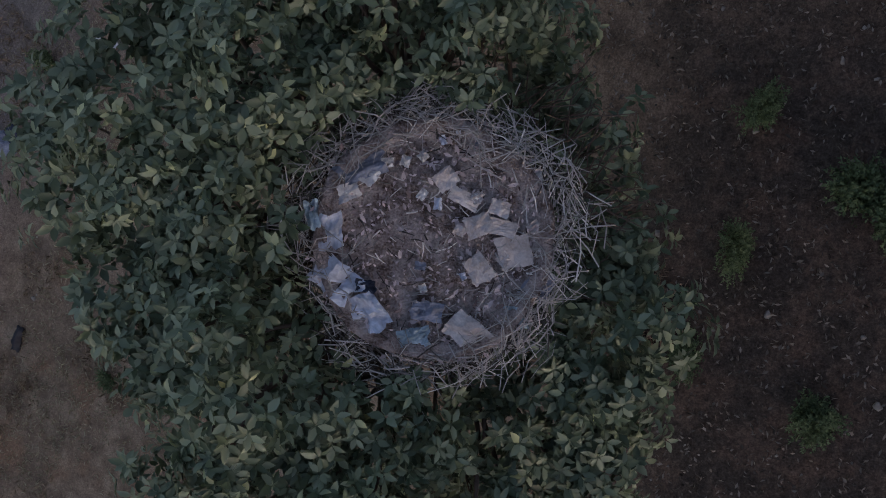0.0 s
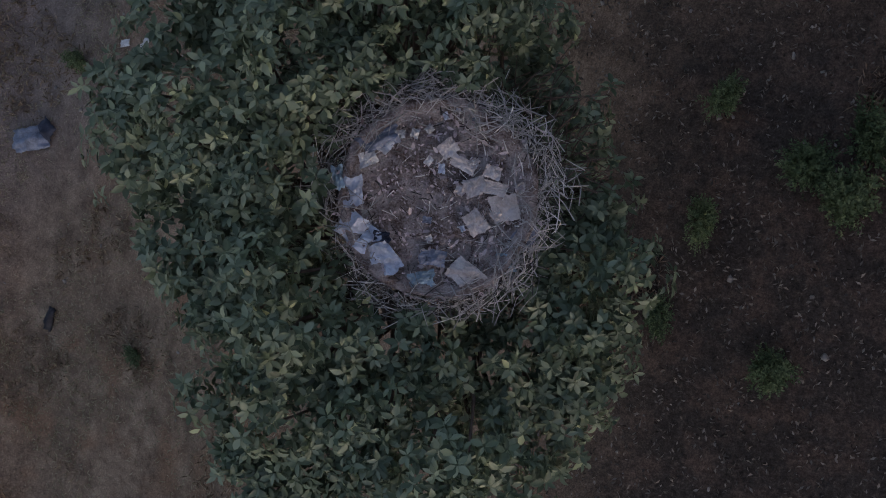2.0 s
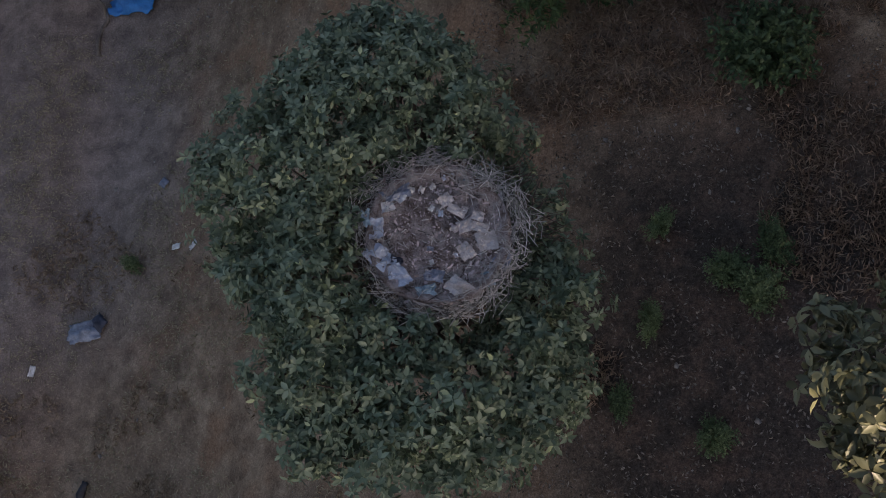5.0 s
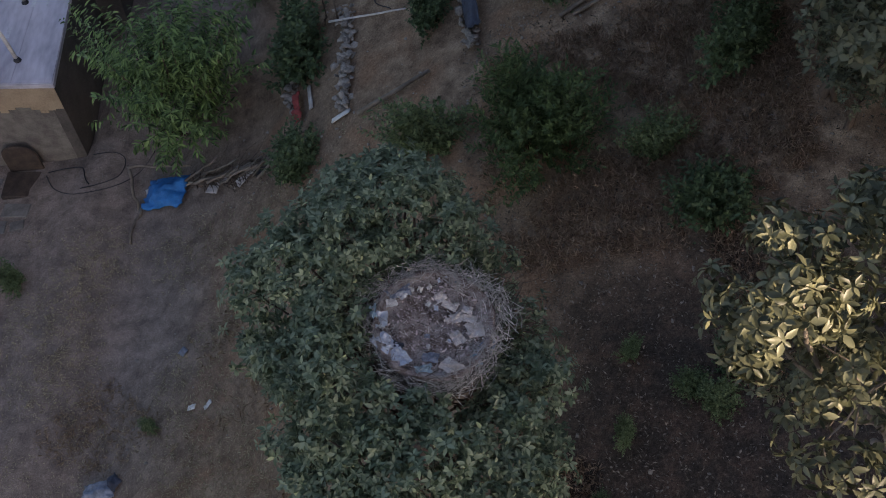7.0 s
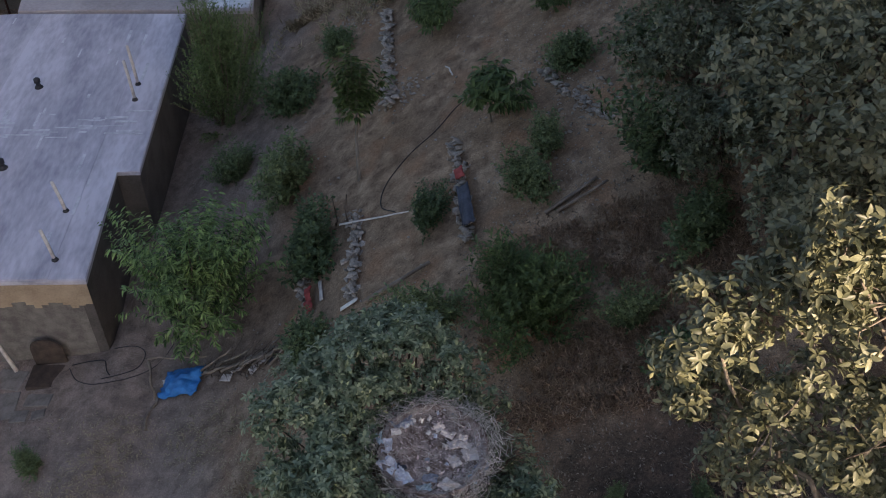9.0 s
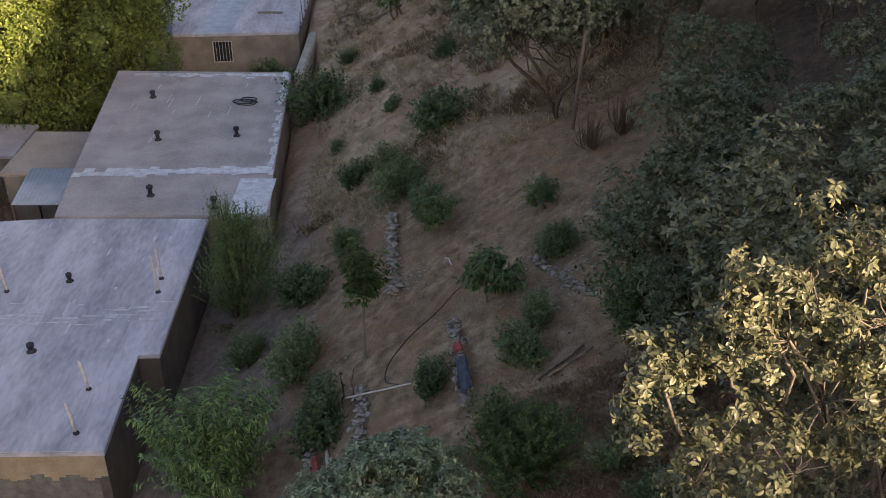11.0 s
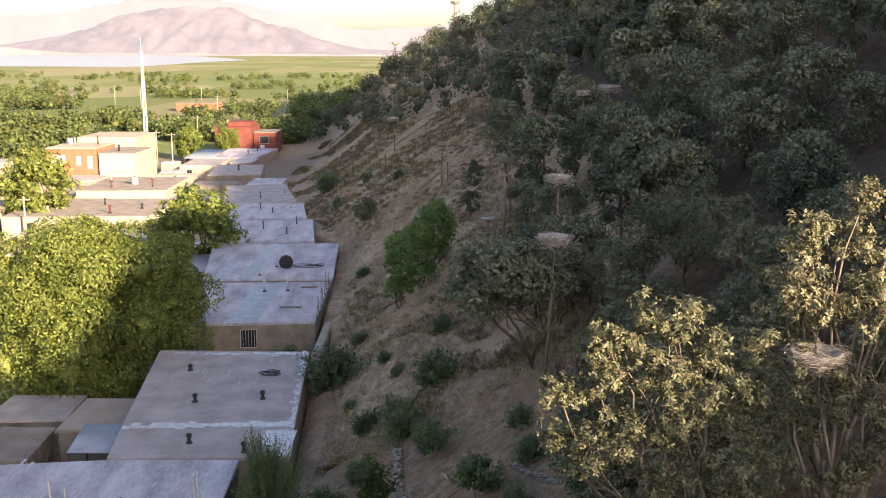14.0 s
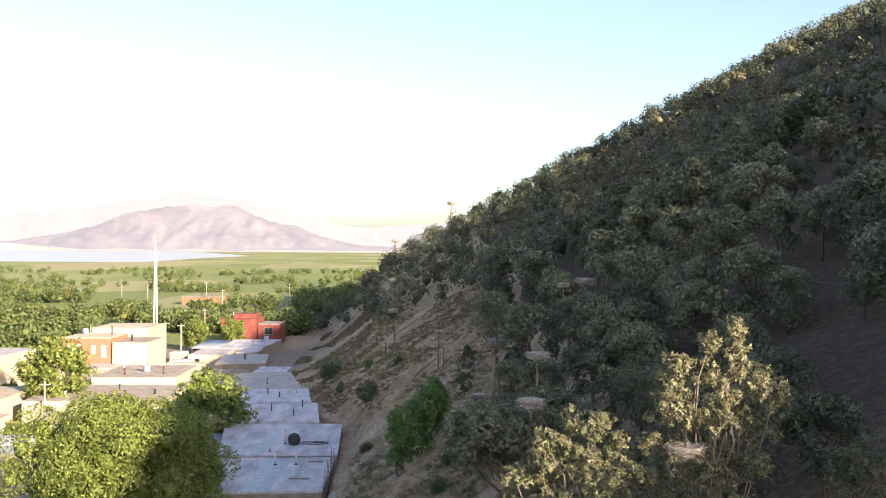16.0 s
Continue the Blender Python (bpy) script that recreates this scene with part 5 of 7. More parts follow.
def roof_pipe(x, y, z, h, r=0.06, lean=0.0, material=None, cap=True, name="flue_pipe", label="pale flue pipe standing on the flat roof"):
    th = thing(name, (x, y, z), label, "pipe", "flue pipes on the roofs")
    part("pipe", tubes_mesh("pipe", [([(0, 0, -0.02), (lean * 0.4, 0, h * 0.5), (lean, 0, h)], [r, r, r])], 10), material or M_PALEPIPE, th)
    part("flashing", tubes_mesh("flashing", [([(0, 0, -0.01), (0, 0, 0.10)], [r * 2.2, r * 1.1])], 10), M_DARKMETAL, th)
    if cap:
        part("cowl", tubes_mesh("cowl", [([(lean, 0, h - 0.02), (lean, 0, h + 0.1), (lean, 0, h + 0.16)], [r * 1.5, r * 1.6, r * 0.4])], 10), material or M_PALEPIPE, th)
    return th


ROOF = -0.6
# sides 1 to 3 get the grey render with shade in its colour
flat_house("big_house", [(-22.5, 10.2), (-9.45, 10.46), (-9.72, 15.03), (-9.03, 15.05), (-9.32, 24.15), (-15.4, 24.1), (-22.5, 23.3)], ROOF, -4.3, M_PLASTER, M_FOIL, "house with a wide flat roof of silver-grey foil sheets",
           {0: [(4.0, 5.1, 1.2, 2.2)]}, sheets=1.0, sheet_mats=[M_FOIL], wall_mats={0: M_SLAB, 1: M_SHADEDWALL, 2: M_SHADEDWALL, 3: M_SHADEDWALL})
bm = bmesh.new()
for k in range(65):
    low = 0.35 + 0.5 * abs(noise.noise((k * 0.21, 0, 3))) + 0.08 * noise.noise((k * 0.9, 4, 3))
    box(bm, (-13.0 + 0.2 * k, -0.008, low), (-12.8 + 0.2 * k + (0.012 if k == 64 else 0), 0.02, 1.25))
single("ochre_band", bm, M_OCHRE, (-9.46, 10.44, ROOF - 1.42), "ochre render along the top of a house wall", "render", kind="structure", turn=1.14)
flat_house("long_house", [(-15.5, 24.3), (-6.9, 24.4), (-7.33, 28.5), (-8.18, 40.9), (-17.7, 41.15), (-16.0, 27.8)], ROOF + 0.03, -4.2, M_PLASTER, M_FOILWARM, "long house with a dusty grey flat roof joining the big house", sheets=1.0, sheet_mats=[M_FOILWARM])
flat_house("barred_window_house", [(-16.4, 48.2), (-8.8, 48.9), (-9.05, 61.2), (-19.5, 60.8)], ROOF - 0.22, -4.2, M_PLASTER, M_FOIL, "house with a bluish grey flat roof and a barred window",
           {0: [(2.3, 3.5, 1.5, 2.9)]}, sheets=1.1, sheet_mats=[M_FOIL, M_FOIL, M_TIN], bars=5, frame_mat=M_PALEPIPE)
flat_house("row_house", [(-19.6, 61.0), (-8.9, 61.4), (-9.95, 76.8), (-22.2, 76.5)], ROOF, -4.2, M_PLASTER, M_FOIL, "house with a bluish grey flat roof a step above its neighbour", sheets=1.1, sheet_mats=[M_FOIL, M_FOIL, M_TIN], overhang=0.08)
flat_house("row_house", [(-22.6, 78.2), (-12.6, 79.0), (-14.4, 92.0), (-23.4, 91.0)], -0.8, -4.6, M_PLASTER, M_FOIL, "flat-roofed house in the row below the slope", sheets=1.2, sheet_mats=[M_FOIL])
flat_house("row_house", [(-24.8, 93.0), (-15.4, 94.0), (-17.4, 106.0), (-26.0, 105.0)], -1.0, -5.0, M_CREAM, M_FOIL, "flat-roofed house in the row below the slope")
flat_house("row_house", [(-28.0, 107.0), (-18.6, 108.5), (-22.8, 126.0), (-31.0, 124.0)], -1.3, -5.2, M_PLASTER, M_FOILWARM, "flat-roofed house at the end of the row")

# foil seam across the long roof and the newer foil patch
bm = bmesh.new()
rs = random.Random(4)
x_ = -16.0
while x_ < -7.5:
    w_ = rs.uniform(0.25, 0.8)
    y_ = 28.15 + rs.uniform(-0.12, 0.12) + (x_ + 16) * 0.05
    box(bm, (x_, y_ - rs.uniform(0.15, 0.42), 0), (min(x_ + w_, -7.4), y_ + rs.uniform(0.15, 0.5), 0.008 + rs.uniform(0, 0.006)))
    x_ += w_ * 0.95
single("foil_seam", bm, M_FOILNEW, (0, 0, ROOF + 0.048), "ragged shiny foil strip sealing the roof joint", "roofing", kind="structure")
bm = bmesh.new()
box(bm, (-8.6, 24.5, 0), (-7.05, 27.7, 0.01))
single("foil_patch", bm, M_FOILNEW, (0, 0, ROOF + 0.05), "newer bare foil patch on the dusty roof", "roofing", kind="structure")
bm = bmesh.new()
for _ in range(46):
    a = rs.uniform(-17, -9.8)
    b = 17.2 + rs.gauss(0, 0.35) + 0.02 * (a + 10)
    box(bm, (a, b, 0), (a + rs.uniform(0.15, 0.9), b + rs.uniform(0.03, 0.12), 0.004 + rs.uniform(0, 0.004)))
for _ in range(40):
    a, b = rs.uniform(-20, -10), rs.uniform(11, 23.5)
    box(bm, (a, b, 0), (a + rs.uniform(0.03, 0.12), b + rs.uniform(0.2, 1.1), 0.003 + rs.uniform(0, 0.003)))
for _ in range(60):
    b = rs.uniform(24.8, 40.4)
    a = -7.0 - (b - 24.4) * 0.072 - abs(rs.gauss(0.12, 0.12))
    box(bm, (a - rs.uniform(0.05, 0.3), b, 0.032), (a, b + rs.uniform(0.15, 0.8), 0.038 + rs.uniform(0, 0.004)))
for _ in range(46):
    a, b = rs.uniform(-17, -8.6), 40.75 - abs(rs.gauss(0.1, 0.2))
    box(bm, (a, b - rs.uniform(0.05, 0.3), 0.032), (a + rs.uniform(0.2, 0.9), b, 0.038 + rs.uniform(0, 0.004)))
for _ in range(16):
    a, b = rs.uniform(-16, -9), rs.uniform(29, 40)
    box(bm, (a, b, 0.032), (a + rs.uniform(0.02, 0.05), b + rs.uniform(0.3, 1.4), 0.037))
single("sealing_scraps", bm, M_FOILNEW, (0, 0, ROOF + 0.016), "pale sealing smears along the seams of the foil roof", "roofing", kind="stuff")

# pipes and clutter on the roofs
for x_, y_, h_, l_ in ((-10.7, 13.2, 1.1, -0.12), (-10.45, 11.2, 1.1, -0.1), (-9.95, 18.7, 1.5, -0.05), (-10.05, 19.6, 1.5, -0.05), (-15.3, 18.7, 1.1, -0.05), (-16.1, 19.1, 1.3, -0.05)):
    roof_pipe(x_, y_, ROOF, h_, 0.05, l_, cap=False)
roof_pipe(-13.3, 19.4, ROOF + 0.01, 0.22, 0.07, 0, M_DARKMETAL)
roof_pipe(-13.15, 15.15, ROOF + 0.01, 0.2, 0.08, 0, M_DARKMETAL)
for x_, y_, h_ in ((-13.2, 31.8, 0.34), (-9.6, 32.3, 0.34), (-12.1, 26.1, 0.36), (-9.2, 25.0, 0.4), (-14.8, 37.2, 0.24)):
    roof_pipe(x_, y_, ROOF + 0.035, h_, 0.09, 0, M_DARKMETAL, name="chimney_stub", label="short dark chimney stub on the dusty roof")
for x_, y_, h_ in ((-13.8, 57.0, 0.8), (-12.0, 57.2, 1.0), (-15.2, 62.6, 0.25), (-14.3, 66.0, 1.3)):
    roof_pipe(x_, y_, ROOF, h_, 0.08, 0)
for x_, y_, z_ in ((-16.0, 83.0, -0.8), (-19.0, 86.0, -0.8), (-15.8, 89.0, -0.8), (-20.0, 98.0, -1.0), (-18.4, 102.0, -1.0), (-22.0, 101.0, -1.0), (-24.0, 112.0, -1.3), (-21.5, 117.0, -1.3)):
    roof_pipe(x_, y_, z_, 0.35 + 0.5 * abs(math.sin(x_ * 3 + y_)), 0.055, 0, M_DARKMETAL if int(y_) % 3 else M_PALEPIPE)


def coil(name, x, y, z, r, turns, label, tube=0.022, material=None):
    """A hose thrown down in loose uneven loops."""
    rng = np.random.default_rng(int(abs(x * 10)))
    n = turns * 16
    pts, ox, oy, q = [], 0.0, 0.0, r
    for k in range(n):
        w = 6.283 * k / 16
        if k % 16 == 0:
            ox, oy, q = rng.normal(0, 0.3 * r), rng.normal(0, 0.22 * r), r * rng.uniform(0.45, 1.15)
        pts.append(np.array([ox + q * math.cos(w), oy + q * 0.62 * math.sin(w), tube + 0.008 * (k // 8) + 0.22 * max(0, noise.noise((k * 0.21, x, 0)))]))
    pts = [(pts[max(0, k - 1)] + pts[k] * 2 + pts[min(n - 1, k + 1)]) / 4 for k in range(n)]
    single(name, tubes_mesh(name, [([tuple(p) for p in pts], [tube] * n)], 5), material or M_DARKMETAL, (x, y, z), label, "hose")


coil("coiled_hose", -9.95, 36.6, ROOF + 0.048, 0.7, 5, "dark coiled hose lying on the dusty roof")
coil("coiled_hose", -11.3, 66.2, ROOF + 0.01, 1.0, 6, "dark coiled hose lying on the bluish roof")
bm = bmesh.new()
bmesh.ops.create_uvsphere(bm, u_segments=16, v_segments=10, radius=0.62)
for v in bm.verts:
    v.co.z = max(-0.5, min(0.52, v.co.z * 1.05))
    v.co += Vector((0, 0, 0.5))
tank = thing("water_tank", (-13.4, 65.6, ROOF + 0.016), "round black plastic water tank on the bluish roof", "tank")
part("tank", bm, M_DARKMETAL, tank)
part("lid", tubes_mesh("lid", [([(0, 0, 1.0), (0, 0, 1.1)], [0.2, 0.18])], 12), M_DARKMETAL, tank)
bm = bmesh.new()
box(bm, (-11.9, 52.2, 0), (-10.3, 52.5, 0.06))
single("timber_beam", bm, M_WOOD, (0, 0.4, ROOF - 0.207), "grey beam lying on the roof", "beam")
bm = bmesh.new()
box(bm, (-11.2, 58.6, 0), (-9.9, 58.9, 0.06))
single("timber_beam", bm, M_WOOD, (0, 0.4, ROOF - 0.207), "grey beam lying on the roof", "beam")
for k in range(7):
    roof_pipe(-8.75 - 0.06 * k, 49.6 + 1.8 * k, ROOF - 0.21, 1.0 + 0.25 * (k % 3), 0.03, 0.06 * (-1) ** k, M_WOOD, False, "fence_stake", "thin stake along the roof edge")

# low plastered wall beside the barred-window house
bm = bmesh.new()
box(bm, (-8.3, 42.6, land(-8.3, 44) - 1.2), (-7.75, 50.5, -1.3))
bmesh.ops.bevel(bm, geom=bm.edges[:], offset=0.08, segments=2, affect="EDGES")
single("low_wall", bm, M_CONCRETE, (0, 0, 0), "low pale plastered wall beside a house", "wall", kind="structure")

# sheds and canopies beside the long house
def canopy(x0, y0, x1, y1, z, label, material, tilt=0.25, cat="canopy"):
    zb = min(ground_z(x0, y0), ground_z(x1, y1))
    th = thing("tin_canopy", ((x0 + x1) / 2, (y0 + y1) / 2, zb), label, cat, "tin canopies")
    w, d, h = (x1 - x0) / 2, (y1 - y0) / 2, z - zb
    n = 24
    V, Q = [], []
    for i in range(n + 1):
        for lay in (0, 1):
            for s in (-1, 1):
                V.append((-w + 2 * w * i / n, s * d, h + (0.03 if i % 2 else 0.0) + tilt * s * 0.5 - 0.012 * lay))
    for i in range(n):
        a, b = i * 4, i * 4 + 4
        Q += [(a, b, b + 1, a + 1), (a + 2, a + 3, b + 3, b + 2), (a, a + 2, b + 2, b), (a + 1, b + 1, b + 3, a + 3)]
    Q += [(0, 1, 3, 2), (n * 4, n * 4 + 2, n * 4 + 3, n * 4 + 1)]
    part("sheet", quick_mesh("sheet", V, quads=Q), material, th)
    for sx in (-1, 1):
        for sy in (-1, 1):
            part("leg", tubes_mesh("leg", [([(sx * w * .93, sy * d * .93, -0.3), (sx * w * .93, sy * d * .93, h + tilt * sy * 0.46)], [0.05, 0.05])], 6), M_RUST, th)


canopy(-18.5, 27.0, -16.3, 29.6, -1.25, "bluish tin canopy leaning against the long house", M_TIN, 0.5)
canopy(-23.4, 66.0, -20.0, 73.5, -1.2, "tin canopy on thin legs beside a house", M_TIN, 0.3)
canopy(-19.6, 51.0, -16.9, 58.0, -1.6, "pale sheet roof in the narrow yard", M_TIN, 0.4)


def brush_heap(x, y, n, size, label):
    rng = np.random.default_rng(int(abs(x * 7 + y)))
    tubes = []
    for _ in range(n):
        a = rng.uniform(0, 6.28)
        q = rng.uniform(0, 0.8) * size
        tip = np.array([q * math.cos(a), q * math.sin(a), rng.uniform(0.5, 1.6) * size])
        tubes.append(limb(rng, (tip[0] * 0.5, tip[1] * 0.5, -0.1), tip, 0.03, 0.01, 0.1, 3))
    single("brushwood", tubes_mesh("brushwood", tubes, 4), M_BARK, on_ground(x, y, 0), label, "brushwood", "brushwood heaps", "stuff")


brush_heap(-19.2, 25.4, 90, 1.3, "heap of dry brushwood leaning by the shed")
brush_heap(-20.2, 27.6, 120, 1.5, "heap of dry brushwood leaning by the shed")
brush_heap(-21.6, 25.8, 90, 1.2, "heap of dry brushwood leaning by the shed")
brush_heap(4.9, 18.9, 70, 0.8, "low heap of grey dead branches below a nest pole")
brush_heap(6.0, 18.9, 60, 0.8, "low heap of grey dead branches below a nest pole")
for x0_, y0_, x1_, y1_, z_, m_, l_ in ((-20.2, 30.4, -16.9, 35.0, -1.6, M_ROOFEARTH, "grey-brown mud roof of a low shed beside the long house"), (-25.4, 28.0, -21.2, 32.6, -2.4, M_ROOFEARTH, "low brown shed with a mud roof"),
                                       (-25.8, 34.0, -21.4, 38.0, -2.5, M_FOILWARM, "dusty grey shed roof under the walnut tree"), (-31.0, 25.0, -26.4, 31.5, -2.7, M_FOILWARM, "dusty grey shed roof beside the brown shed")):
    flat_house("garden_shed", [(x0_, y0_), (x1_, y0_ + 0.3), (x1_ - 0.2, y1_), (x0_, y1_)], z_, -4.6, M_PLASTER, m_, l_, overhang=0.15, group="sheds beside the long house")

# ---- sunlit part of the village ----
flat_house("orange_house", [(-67.7, 150), (-59.0, 150), (-59.0, 160), (-67.7, 160)], 1.6, -6.0, M_ORANGE, M_CREAM, "two-storey orange brick house with white-framed windows",
           {0: [(1.0, 3.4, 0.9, 2.5), (1.0, 3.4, 4.8, 6.4), (5.2, 6.0, 0.6, 2.6), (5.2, 6.0, 4.6, 6.2), (7.1, 8.0, 0.6, 2.8), (7.1, 8.0, 4.0, 6.2)], 1: [(2, 3.4, 0.9, 2.6), (6, 7.4, 0.9, 2.6), (4, 5.5, 4.6, 6.4)]}, bars=0, glass=M_CURTAIN)
flat_house("cream_house", [(-66.5, 162), (-55.6, 162), (-55.6, 174), (-66.5, 174)], 2.4, -6.0, M_CREAM, M_CREAM, "tall blank cream-rendered house behind the orange one", {0: [(8.5, 9.6, 5.0, 6.2)]})
flat_house("cream_house", [(-58.6, 150), (-52.4, 150), (-52.4, 160.5), (-58.6, 160.5)], 0.8, -6.0, M_CREAM, M_ROOFEARTH, "lower cream-rendered house beside the orange one")
flat_house("village_house", [(-54.0, 126), (-41.0, 127), (-41.5, 143), (-54.0, 142)], -2.4, -6.0, M_CREAM, M_ROOFEARTH, "low cream house with an earthen flat roof in sunlight", {0: [(9.5, 10.7, 1.0, 2.4), (3.0, 4.2, 1.0, 2.4)]})
flat_house("village_house", [(-56.0, 105), (-37.5, 106), (-37.0, 121), (-56.0, 121)], -2.8, -6.0, M_CREAM, M_ROOFEARTH, "wide cream house with an earthen flat roof in sunlight", {0: [(3.0, 4.2, 1.0, 2.4), (14.5, 15.7, 0.9, 2.4)]})
flat_house("village_house", [(-42.0, 88), (-33.0, 89), (-33.5, 98), (-42.0, 98)], -3.2, -6.0, M_CREAM, M_FOIL, "small cream house with a flat roof and a dark window", {0: [(6.4, 7.5, 0.8, 2.0)]})
flat_house("village_house", [(-70.0, 102), (-58.5, 102), (-58.5, 116), (-70.0, 116)], -2.4, -6.0, M_CREAM, M_CREAM, "cream house with a flat roof at the village edge", {0: [(4, 5.2, 1.0, 2.4)]})
flat_house("village_house", [(-86.0, 128), (-70.5, 128), (-70.5, 145), (-86.0, 145)], 0.2, -6.0, M_CREAM, M_FOILWARM, "large cream house with a grey ribbed roof", {0: [(4, 5.4, 1.2, 2.6), (9, 10.4, 1.2, 2.6)]}, sheets=1.4)
flat_house("village_house", [(-52.0, 74), (-42.5, 74), (-42.5, 84), (-52.0, 84)], -3.3, -6.0, M_CREAM, M_FOIL, "low house with a grey flat roof in sunlight", {0: [(3, 4.2, 0.8, 2.0)]})
flat_house("village_house", [(-66.0, 82), (-53.5, 82), (-53.5, 96), (-66.0, 96)], -3.0, -6.0, M_CREAM, M_ROOFEARTH, "cream house with a flat roof in sunlight", {0: [(5, 6.2, 0.8, 2.0)]})
flat_house("village_house", [(-40.0, 150), (-31.0, 151), (-33.0, 166), (-41.5, 165)], -3.0, -6.2, M_PLASTER, M_FOILWARM, "plain house with a grey roof below the hill foot")
flat_house("brick_house", [(-53.2, 215), (-44.4, 215), (-44.4, 226), (-53.2, 226)], 0.3, -6.9, M_BRICKRED, M_BRICKRED, "two-storey red brick house with white-framed windows", {1: [(3, 4.5, 4.6, 6.2)]}, bars=1)
flat_house("brick_house", [(-44.2, 216), (-39.0, 216), (-39.0, 226), (-44.2, 226)], -1.0, -6.9, M_BRICKRED, M_ROOFEARTH, "lower red brick wing with a wide white window", {0: [(1.4, 3.6, 3.2, 5.0)]}, bars=1)
flat_house("brick_house", [(-50.5, 217), (-44.8, 217), (-44.8, 223), (-50.5, 223)], 1.35, 0.25, M_BRICKRED, M_BRICKRED, "small red brick stair head on the roof")
flat_house("village_house", [(-47.5, 184), (-38.0, 184), (-36.5, 204), (-47.5, 204)], -3.7, -6.6, M_PLASTER, M_FOIL, "plain house with a pale grey roof and a white window", {0: [(2.0, 3.2, 0.5, 2.6)]}, bars=1)
canopy(-52.5, 182.0, -46.8, 196.0, -3.4, "pale tin canopy at the village end", M_TIN, 0.5)
flat_house("village_house", [(-109.0, 392), (-92.0, 392), (-92.0, 402), (-109.0, 402)], -3.4, -7.0, M_ORANGE, M_ROOFEARTH, "low brick house standing among the valley trees", {0: [(6, 8, 0.6, 2.4)]})

for k, (x0_, y0_, x1_, y1_, t_) in enumerate(((-36.5, 112, -31.5, 122, -3.4), (-31.0, 134, -25.5, 146, -3.0), (-72, 86, -67, 97, -3.4), (-79, 100, -72, 112, -2.8), (-50, 60, -42, 68, -3.6), (-62, 64, -53, 73, -3.4), (-75, 66, -65, 78, -3.2), (-92, 150, -74, 162, -1.6), (-49, 166, -42, 178, -3.2))):
    flat_house("village_house", [(x0_, y0_), (x1_, y0_ + 0.4), (x1_, y1_), (x0_, y1_)], t_, -6.1, M_CREAM if k % 3 else M_PLASTER, (M_ROOFEARTH, M_FOIL, M_FOILWARM)[k % 3], "low flat-roofed house among the sunlit village houses", {0: [(1.2, 2.3, 0.9, 2.1)]})
# lean-tos and sheds that fill the lanes between the houses
rng_h = random.Random(31)
built = 0
for _ in range(900):
    w_, d_ = rng_h.uniform(3, 7.5), rng_h.uniform(3, 8)
    y_ = rng_h.uniform(60, 178)
    x_ = rng_h.uniform(max(-74, -0.46 * (y_ + 22)), -27 - 0.12 * (y_ - 60))
    if built < 46 and not any(x_ < c + 0.4 and x_ + w_ > a - 0.4 and y_ < d + 0.5 and y_ + d_ > b - 0.5 for a, b, c, d in FOOTPRINTS):
        flat_house("village_shed", [(x_, y_), (x_ + w_, y_ + rng_h.uniform(-0.3, 0.3)), (x_ + w_, y_ + d_), (x_, y_ + d_)], rng_h.uniform(-4.3, -3.0), -6.2, rng_h.choice([M_CREAM, M_CREAM, M_PLASTER]), rng_h.choice([M_ROOFEARTH, M_FOILWARM, M_FOIL, M_CREAM]), "low flat-roofed shed squeezed between village houses", {0: [(0.8, 1.7, 0.3, 1.7)]} if rng_h.random() < 0.5 else None, bars=0)
        built += 1
for k, (a, b) in enumerate((((-56, 122.5), (-40, 123.5)), ((-70, 99), (-55, 99.5)), ((-52, 86), (-43, 86.5)), ((-40, 100), (-33, 101)), ((-60, 146), (-44, 147)), ((-42, 66), (-33, 70)))):
    bm, m_ = wall_panel(a, b, 0, 2.0, 0.3)
    single("yard_wall", bm, M_CREAM, (0, 0, -6.15), "cream rendered yard wall in the village", "wall", "yard walls", "structure")
# small things on the village roofs
rng_r = random.Random(12)
for x_, y_, z_ in ((-50, 130, -2.4), (-46, 138, -2.4), (-52, 136, -2.4), (-44, 131, -2.4), (-52, 110, -2.8), (-46, 115, -2.8), (-40, 112, -2.8), (-43, 108, -2.8), (-54, 117, -2.8), (-39, 92, -3.2), (-36, 95, -3.2), (-64, 154, 1.6), (-61, 157, 1.6), (-56, 153, 0.8), (-62, 108, -2.4), (-66, 112, -2.4), (-48, 80, -3.3), (-60, 90, -3.0), (-57, 86, -3.0), (-76, 134, 0.2), (-80, 140, 0.2), (-41, 192, -3.7), (-40, 198, -3.7), (-36, 157, -3.0), (-51.8, 223, 0.3)):
    roof_pipe(x_, y_, z_, rng_r.uniform(0.5, 1.4), rng_r.uniform(0.07, 0.16), 0, rng_r.choice([M_DARKMETAL, M_PALEPIPE, M_RUST]))
for x_, y_, z_ in ((-47.5, 133.5, -2.4), (-54.0, 113.0, -2.8), (-66.0, 157.0, 1.6), (-58.0, 88.0, -3.0), (-44.0, 79.0, -3.3), (-39.5, 201.0, -3.7)):
    th_ = thing("roof_tank", (x_, y_, z_), "small grey water tank on a village roof", "tank", "roof tanks")
    part("tank", tubes_mesh("tank", [([(0, 0, -0.02), (0, 0, 0.15), (0, 0, 1.0), (0, 0, 1.12)], [0.5, 0.55, 0.55, 0.3])], 12), M_TIN, th_)
    part("lid", tubes_mesh("lid", [([(0, 0, 1.1), (0, 0, 1.2)], [0.18, 0.16])], 10), M_DARKMETAL, th_)
